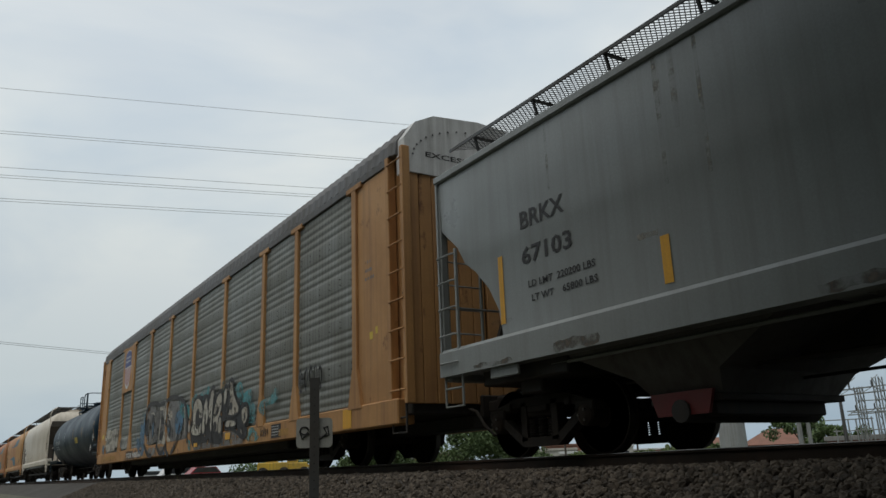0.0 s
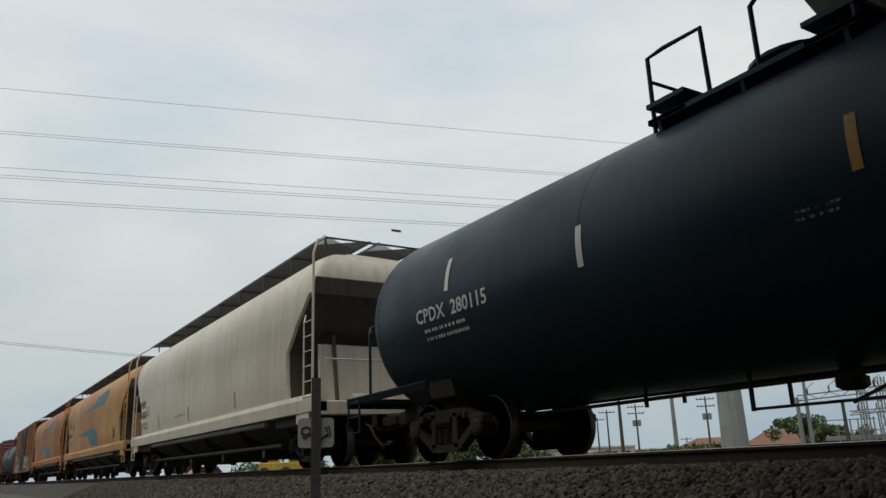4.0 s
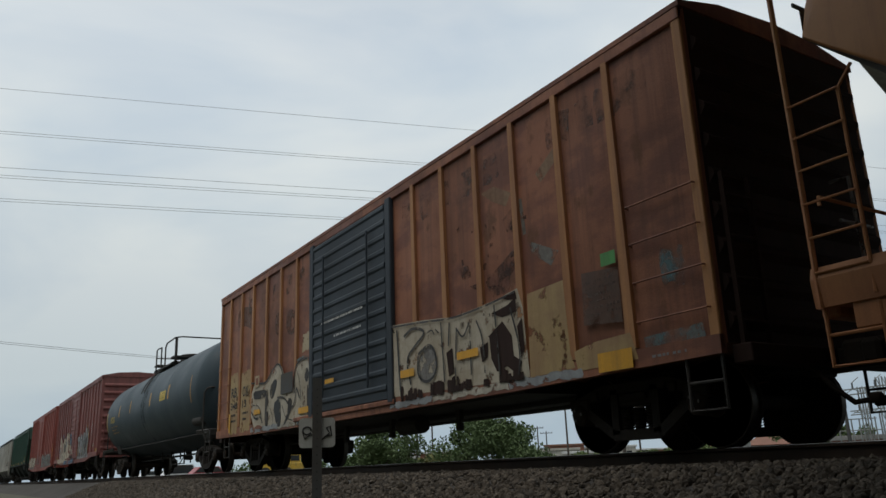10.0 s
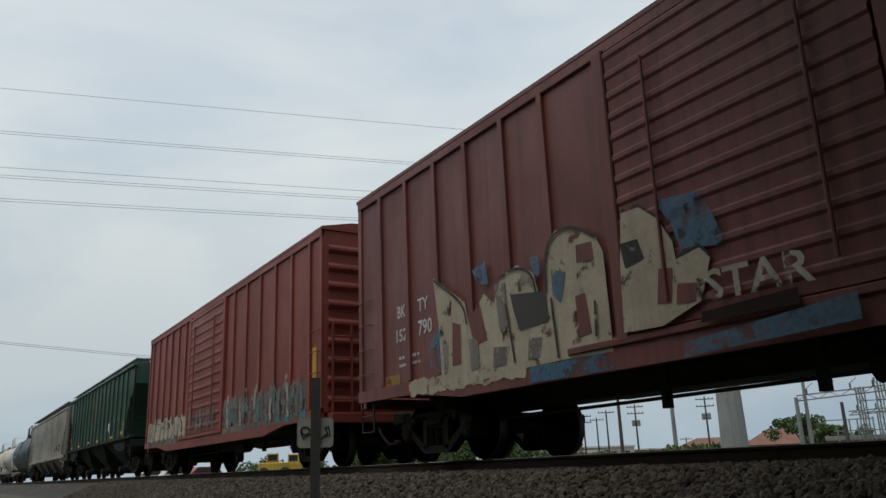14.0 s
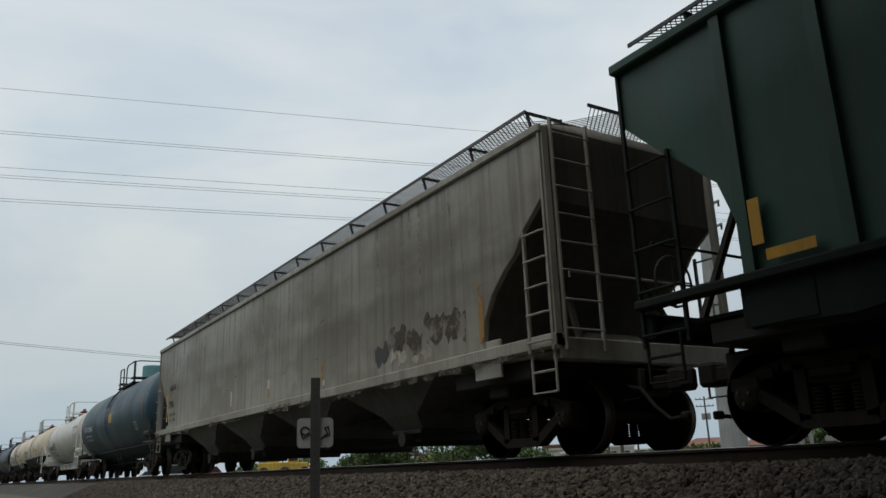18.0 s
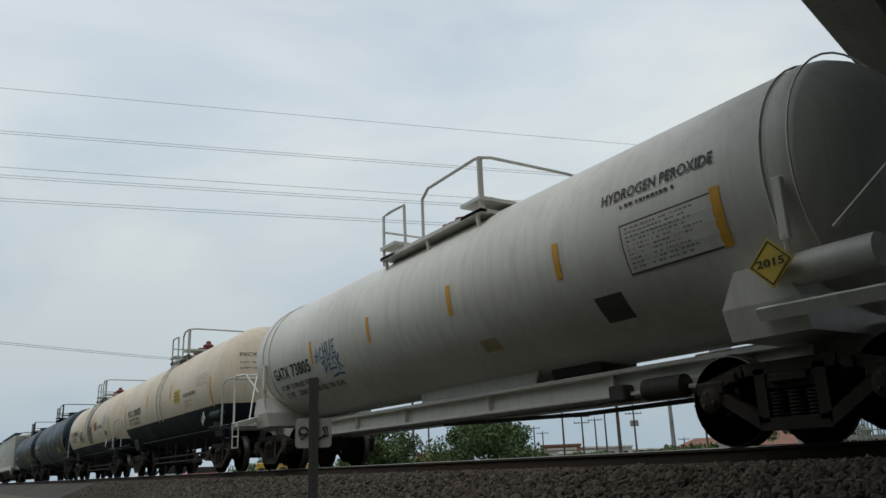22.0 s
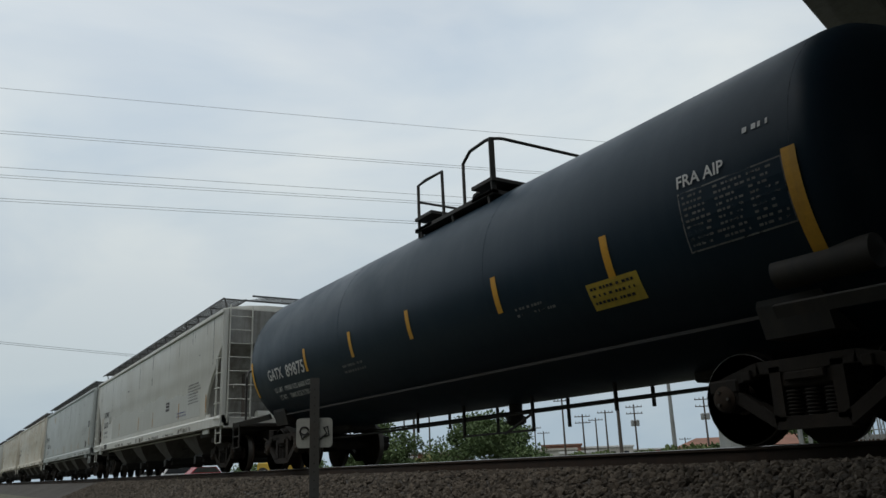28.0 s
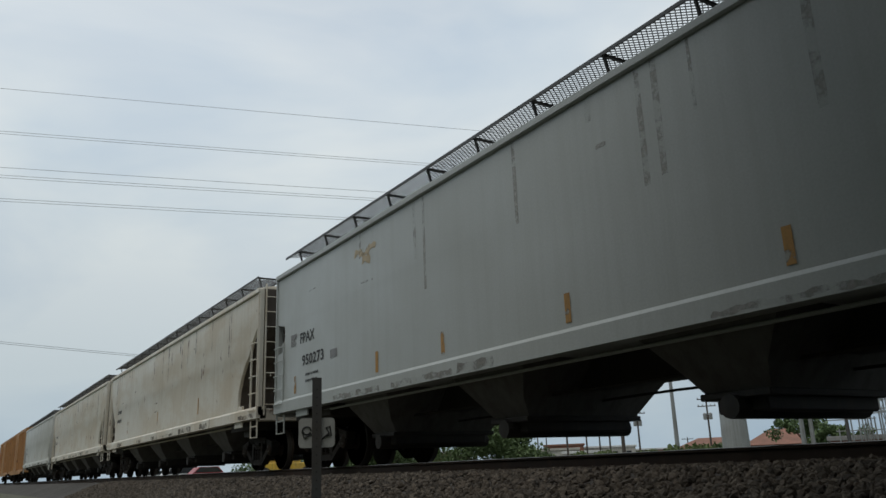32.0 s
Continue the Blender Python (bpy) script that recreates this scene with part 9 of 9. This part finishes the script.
lettering(c, "LT WT     52000 LBS  23600 KGS  190  05-96", 13.7 + O, 10.7 + O, 1.54, 0.10, off=0.012)
for y, z0 in ((11.6, 2.05), (9.0, 2.1), (6.3, 2.1), (3.8, 2.1)):
    patch(c, y + O, y + O + 0.11, z0, z0 + 0.45, "yellow_mark", **STRIPE)
patch(c, 14.45 + O, 14.53 + O, 1.7, 2.3, "yellow_mark", **STRIPE)
patch(c, 1.35 + O, 1.47 + O, 1.9, 2.5, "yellow_mark", **STRIPE)
lettering(c, "HYDROGEN PEROXIDE", 3.0 + O, 1.40 + O, 2.76, 0.14, off=0.012)
bars(c, 2.7 + O, 1.9 + O, 2.62, 2.72, 1, "black_letter", 91, 0.01)
bars(c, 2.66 + O, 1.52 + O, 1.94, 2.42, 10, "grey_letter", 92, 0.01)
board(c, 2.22, 1.56, 0.23, -1.5, "label_yellow", "2015")
PEN = {"A": [[(0, 0), (0.12, 0.06), (0.5, 1.05), (0.72, 0.1)], [(0.1, 0.42), (0.8, 0.40)]], "C": [[(0.85, 0.72), (0.6, 0.85), (0.15, 0.5), (0.3, 0.12), (0.85, 0.2)]],
       "H": [[(0.15, 1.0), (0.1, 0.0)], [(0.1, 0.45), (0.75, 0.55)], [(0.8, 1.05), (0.72, 0.05)]], "U": [[(0.1, 1.0), (0.12, 0.2), (0.5, 0.05), (0.75, 0.3), (0.82, 1.05)]],
       "E": [[(0.9, 1.0), (0.2, 0.9), (0.25, 0.5), (0.7, 0.55)], [(0.25, 0.5), (0.1, 0.1), (0.9, 0.15)]], "D": [[(0.2, 0.95), (0.0, 0.0)], [(-0.15, 0.8), (0.6, 1.0), (0.8, 0.5), (0.1, 0.1)]],
       "S": [[(0.9, 0.95), (0.3, 0.9), (0.2, 0.6), (0.75, 0.4), (0.6, 0.05), (0.0, 0.1)]], "K": [[(0.15, 1.0), (0.05, -0.2)], [(0.9, 1.05), (0.15, 0.45), (0.95, -0.05)]], "-": [[(0.0, 0.0), (1.5, 0.35), (3.2, 0.2)]]}
for word, y, z, wide, high in (("ACHUE", 11.48 + O, 2.04, 0.205, 0.30), ("DESK", 11.20 + O, 1.82, 0.21, 0.22), ("-", 10.95 + O, 1.72, 0.17, 0.08)):
    for k, ch in enumerate(word):
        b = Build()
        for stroke in PEN[ch]:
            ribbon(b, SIDES[c.name], [(y - wide * (k + 0.92 * u), z + 0.012 * k + high * v) for u, v in stroke], 0.040, 0.010)
        part("sprayed_letter", b, "pen_blue", c, "blue hand-drawn letter")
patch(c, 5.6 + O, 6.0 + O, 1.5, 1.66, "tan_patch", off=0.008, name="stencil_panel")
patch(c, 3.0 + O, 3.45 + O, 1.5, 1.78, "post_grey", off=0.008, name="stencil_panel")
patch(c, 2.74 + O, 1.44 + O, 1.90, 2.46, "post_grey", off=0.0045, name="data_border")
patch(c, 2.72 + O, 1.46 + O, 1.92, 2.44, "tank_white", off=0.0065, name="data_panel")

for y0, length, number, seed in ((260.3, 13.55, "200075", 1), (275.4, 13.45, "200046", 2)):
    c = tank_car("tank_car", "cream tank car with a dark blue-black lower half", y0, length, "tank_cream", "skirt_blue", split=1.76 if seed == 1 else 1.57, frame_key="skirt_blue", rail_key="grey_light", dome="valves", deck=(8.5, 6.33) if seed == 1 else (8.55, 6.40), radius=1.55, zc=2.39, under_grid=True, over=0.78, inset=2.31)
    O = 1.38 if seed == 1 else 0.78
    d = 0.0 if seed == 1 else 0.68
    lettering(c, "PXCX", 11.27 + O + d, 10.46 + O + d, 2.17, 0.23, off=0.012)
    lettering(c, number, 10.29 + O + d, 9.1 + O + d, 2.16, 0.24, off=0.012)
    lettering(c, "LD LMT  206800 LB  93800 KG", 11.2 + O + d, 9.4 + O + d, 2.0, 0.09, off=0.012)
    lettering(c, "LT WT     56200 LB  25500 KG", 11.15 + O + d, 9.4 + O + d, 1.86, 0.09, off=0.012)
    for y in (8.1, 4.75):
        patch(c, y + O, y + O + 0.11, 2.28, 2.74, "amber_mark" if seed == 2 else "yellow_mark", **STRIPE)
    patch(c, 11.8 + d + O, 11.9 + d + O, 1.9, 2.65, "yellow_mark", **STRIPE)
    patch(c, 0.35 + O + (0.68 if seed == 2 else 0), 0.46 + O + (0.68 if seed == 2 else 0), 1.72, 2.52, "amber_mark" if seed == 2 else "yellow_mark", **STRIPE)
    e = 0.0 if seed == 1 else 0.37
    patch(c, 3.6 + O + e, 4.32 + O + e, 2.12, 2.50, "label_yellow" if seed == 1 else "amber_mark", off=0.007, name="warning_label")
    bars(c, 4.25 + O + e, 3.65 + O + e, 2.16, 2.46, 3, "black_letter", 95, 0.011)
    e = 0.0 if seed == 1 else 0.60
    lettering(c, "HYDROGEN PEROXIDE", 3.2 + O + e, 1.9 + O + e, 2.18 if seed == 2 else 2.20, 0.11, off=0.012)
    if seed == 2:
        patch(c, 3.86 + O, 2.44 + O, 2.15, 2.33, "worn_label", off=0.006, name="label_strip")
        patch(c, 11.32 + O + d, 9.05 + O + d, 2.13, 2.43, "worn_label", off=0.006, name="label_strip")
        patch(c, 3.32, 2.22, 2.30, 2.66, "worn_label", off=0.007, name="label_panel")
        bars(c, 3.28, 2.26, 2.32, 2.64, 6, "grey_letter", 96, 0.010)
        patch(c, 2.86, 2.40, 1.78, 1.98, "faded_block", off=0.007, name="data_panel")
        bars(c, 4.6, 3.7, 1.82, 2.02, 3, "grey_letter", 97, 0.01)
        bars(c, 1.95, 1.2, 1.05, 1.12, 1, "spray_white", 99, 0.01)
        sprayed(c, [arc(6.35, 2.16, 0.19, 0.19, 0, 345, 14), [(6.50, 2.24), (6.35, 2.26), (6.20, 2.24)], [(6.35, 2.26), (6.34, 2.02)]], 0.05, "spray_black", 0.012)
        for y, z in ((4.82, 2.18), (11.75, 1.95), (10.35, 2.1), (6.05, 2.25)):
            patch(c, y, y + 0.09, z, z + 0.36, "stain", off=0.007, name="worn_stripe", rag=0.01, seed=int(y * 10))
    else:
        bars(c, 1.8 + O, 0.7 + O, 2.35, 2.70, 5, "grey_letter", 96, 0.01)
        bars(c, 3.1 + O, 2.4 + O, 1.9, 2.1, 3, "grey_letter", 97, 0.01)
    # lettering and a rust run on the near head
    for z, words, high in ((3.0, "PXCX " + number, 0.13), (2.8, "CAPY 18600 GAL", 0.07), (2.64, "CAPY 70 400 L", 0.07)):
        vs, fs = glyph_mesh(words)
        wide = max(v[0] for v in vs)
        part("lettering", Build().add([(-1.0 + (0.95 if high > 0.1 else 0.7) * v[0] / wide, 0.775 + 0.78 * (1 - math.sqrt(max(0.0, 1 - (((-1.0 + 0.95 * v[0] / wide) ** 2 + (z - 2.39) ** 2) / 1.55 ** 2)))) - 0.012, z + high * v[1]) for v in vs], fs), "black_letter", c)
    if seed == 2:
        patch(c, 6.62, 7.42, 1.62, 3.7, "stain", off=0.008, name="stained_band", rag=0.03, seed=seed)
    board(c, 2.51 if seed == 1 else 2.33, 1.44, 0.19, -1.5, "white_letter", "2015")
    if seed == 2:
        tag_scrawl(c, 10.0, 8.65, 1.74, 2.28, 98, "spray_black", 0.04)
        for k in range(9):
            y = 6.3 + 0.11 * k + 0.03 * math.sin(k * 5.0)
            patch(c, y, y + 0.04 + 0.03 * (k % 3), 1.62 + 0.05 * (k * 7 % 5), 2.2 + 0.1 * (k * 3 % 5), "stain", off=0.0055 + 0.0003 * k, name="stain_run", rag=0.012, seed=k)

for y0, length, words, number, seed in ((290.0, 16.1, "GATX", "218598", 1), (307.8, 15.7, "GATX", "89875", 2)):
    c = tank_car("tank_car", "clean black tank car with bright amber reflector stripes", y0, length, "tank_black", deck=(10.4, 7.45) if seed == 1 else (9.11, 6.91), radius=1.62, zc=2.44, side_ladder=False, frame_key="steel_dark")
    O = 1.32 if seed == 1 else 1.62
    if seed == 1:
        lettering(c, words, 14.31 + O, 13.42 + O, 2.2, 0.25, "white_letter", 0.012)
        lettering(c, number, 13.26 + O, 12.04 + O, 2.19, 0.24, "white_letter", 0.012)
        lettering(c, "LD LMT  209600 LB  95050 KG", 14.1 + O, 12.3 + O, 1.94, 0.10, "white_letter", 0.012)
        lettering(c, "LT WT     76400 LB  34650 KG", 14.05 + O, 12.3 + O, 1.78, 0.10, "white_letter", 0.012)
    else:
        lettering(c, words, 13.31 + O, 12.45 + O, 1.88, 0.24, "white_letter", 0.012)
        lettering(c, number, 12.25 + O, 11.25 + O, 1.86, 0.26, "white_letter", 0.012)
        lettering(c, "LD LMT  199000 KGS 66600 KGS", 13.2 + O, 11.2 + O, 1.62, 0.10, "white_letter", 0.012)
        lettering(c, "LT WT     70400 KGS 31700 KGS", 13.1 + O, 11.2 + O, 1.46, 0.10, "white_letter", 0.012)
        lettering(c, "FRA AIP", 1.39 + O, 0.82 + O, 2.50, 0.13, "white_letter", 0.012)
    patch(c, 1.40 + O, 0.22 + O, 1.85, 2.45, "spray_grey", off=0.0045, name="data_border")
    patch(c, 1.385 + O, 0.235 + O, 1.865, 2.435, "tank_black", off=0.0062, name="data_panel")
    for k in range(3):
        bars(c, 1.35 + O - 0.38 * k, 1.02 + O - 0.38 * k, 1.88, 2.42, 9, "spray_grey", 101 + 7 * k, 0.01)
    bars(c, 0.6 + O, 0.2 + O, 2.75, 2.9, 1, "white_letter", 104, 0.01)
    for y, z0, h in ((2.45, 1.84, 0.48), (4.55, 1.84, 0.48), (6.9, 1.86, 0.45), (9.0, 1.86, 0.45), (11.1, 1.86, 0.45)):
        patch(c, y + O, y + O + 0.11, z0, z0 + h, "yellow_mark", **STRIPE)
    patch(c, -0.02 + O + 0.1, 0.12 + O + 0.1, 1.5, 2.5, "yellow_mark", **STRIPE)
    patch(c, length + 0.12, length + 0.22, 1.62, 2.4, "yellow_mark", **STRIPE)
    patch(c, 2.15 + O, 2.95 + O, 1.57, 1.86, "label_yellow", off=0.007, name="warning_label")
    bars(c, 2.9 + O, 2.2 + O, 1.60, 1.83, 3, "black_letter", 102, 0.011)
    bars(c, 4.3 + O, 3.5 + O, 1.70, 1.86, 2, "grey_letter", 103, 0.01)
    bars(c, 9.6 + O, 8.4 + O, 1.60, 1.80, 2, "grey_letter", 105, 0.01)

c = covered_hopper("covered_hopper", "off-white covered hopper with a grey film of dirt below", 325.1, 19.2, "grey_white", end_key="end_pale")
weathered(c, 19.2, 4.18, 203, run="faint_run", count=14)
lettering(c, "DOWX", 17.16, 16.17, 2.48, 0.25)
lettering(c, "22172", 17.12, 16.23, 2.06, 0.23)
lettering(c, "LD LMT  220800", 17.06, 16.19, 1.82, 0.09)
lettering(c, "LT WT    65200", 17.02, 16.19, 1.64, 0.09)
b = Build()
rnd = random.Random(6)
cols = []
for k in range(80):
    y = 2.0 + 13.2 * k / 79
    top = 2.36 + 0.10 * math.sin(y * 1.1) + 0.06 * math.sin(y * 3.1) + rnd.uniform(-0.035, 0.035) - 0.4 * max(0, 1 - (y - 2.0) / 1.2)
    cols.append([(-1.604, y, 1.53), (-1.604, y, 2.0), (-1.604, y, top)])
part("dirt_film", b.loft(cols, closed=False), "dirt_film", c, "grey film of road dirt with a ragged upper edge")
for y in (17.5, 13.6, 10.0, 7.75, 4.3, 1.4):
    patch(c, y, y + 0.09, 1.58, 2.05 if y < 17 else 2.5, "amber_mark", **STRIPE)
patch(c, 5.52, 5.97, 1.93, 2.2, "black_letter", off=0.009, name="data_panel")
bars(c, 5.92, 5.57, 1.96, 2.17, 2, "white_letter", 111, 0.013)
bars(c, 3.3, 2.0, 1.9, 2.5, 7, "black_letter", 112)
bars(c, 4.6, 3.5, 1.62, 1.8, 2, "shield_blue", 113)
patch(c, 15.99, 16.63, 1.16, 1.36, "post_grey", off=0.04, name="stencil_panel")
b = Build()
for ya, yb, za, zb in ((15.71, 15.96, 2.19, 2.20), (15.71, 15.96, 2.46, 2.47), (15.71, 15.72, 2.2, 2.46), (15.95, 15.96, 2.2, 2.46)):
    b.box(-1.608, -1.602, ya, yb, za, zb)
part("placard_frame", b, "black_letter", c)
lettering(c, "C", 15.86, 15.80, 2.25, 0.09)
part("paper_tag", Build().box(-1.665, -1.655, 17.24, 17.40, 1.06, 1.36), "white_letter", c, "white paper tag hanging on the sill")
bars(c, 17.38, 17.27, 1.08, 1.32, 5, "black_letter", 115, 0.07)
bars(c, 18.6, 17.7, 1.22, 1.34, 3, "grey_letter", 114, 0.04)

c = covered_hopper("covered_hopper", "clean light grey covered hopper with amber stripes", 345.6, 19.0, "grey_light", notch=True, cut_top=2.95)
weathered(c, 19.0, 4.18, 204, run="faint_run", film="faint_film", count=10)
lettering(c, "FPAX", 17.59, 16.85, 2.45, 0.22)
lettering(c, "950273", 17.48, 16.40, 1.98, 0.22)
for k, (ya, yb, za, zb) in enumerate(((14.2, 15.0, 3.62, 3.74), (14.4, 14.7, 3.45, 3.6))):
    patch(c, ya, yb, za, zb, "tan_patch", off=0.004, name="rust_bloom", rag=0.05, seed=k)
for y in (17.8, 14.14, 12.05, 9.29, 6.39, 3.92, 0.66):
    patch(c, y, y + 0.10, 1.47 if y > 1 else 1.56, 1.82 if y > 1 else 2.32, "amber_mark", **STRIPE)
bars(c, 2.96, 1.4, 2.1, 2.52, 6, "grey_letter", 121)
patch(c, 1.39, 1.78, 1.50, 1.78, "black_letter", off=0.009, name="data_panel")
bars(c, 1.74, 1.43, 1.54, 1.75, 4, "white_letter", 123, 0.012)
patch(c, 0.78, 1.2, 2.42, 2.70, "black_letter", off=0.009, name="data_panel")
bars(c, 1.17, 0.82, 2.45, 2.68, 4, "grey_light", 124, 0.012)
patch(c, 17.78, 18.1, 2.45, 2.70, "grey_letter", off=0.009, name="emblem")
patch(c, 15.78, 16.1, 1.96, 2.12, "grey_letter", off=0.006, name="emblem")
bars(c, 17.3, 16.5, 1.6, 1.85, 2, "black_letter", 122)

for y0, length, key, text in ((365.75, 19.2, "cream_white", "cream-white covered hopper with rust blooms on its side"), (386.1, 19.0, "cream_white", "rust-stained cream covered hopper"), (406.2, 19.0, "grey_white", "pale grey covered hopper, dusty")):
    c = covered_hopper("covered_hopper", text, y0, length, key)
    weathered(c, 19.0, 4.18, 205, run="rust_run" if key == "cream_white" else "grime_run", count=14)
    bars(c, 17.3, 16.4, 2.0, 2.7, 2, "black_letter", 131)
    for y in (15.0, 10.0, 5.0):
        patch(c, y, y + 0.09, 1.6, 2.05, "amber_mark", **STRIPE)
for y0 in (426.3, 444.0):
    box_car("boxcar", "faded yellow boxcar at the tail of the train", y0, 16.4, "rack_yellow", "rack_yellow", z_floor=1.0, z_top=4.6)


# ---------------------------------------------------------------- what moves
def motions():
    steps = [2.0 * k for k in range(17)]
    for car, y0 in TRAIN:
        walk(car, [(t, pose(XC, y0 - s, 0)) for t, s in zip(steps, GONE)])
    spins = [(k / FPS, float(np.interp(k / FPS, steps, GONE)) / 0.457) for k in range(int(SECONDS * FPS) + 1)]
    rows = {}
    for w, y in ROLLING:
        if y not in rows:
            rows[y] = [(t, Matrix.Translation((0, y, 0.457)) @ Matrix.Rotation(a, 4, "X")) for t, a in spins]
        walk(w, rows[y])


motions()
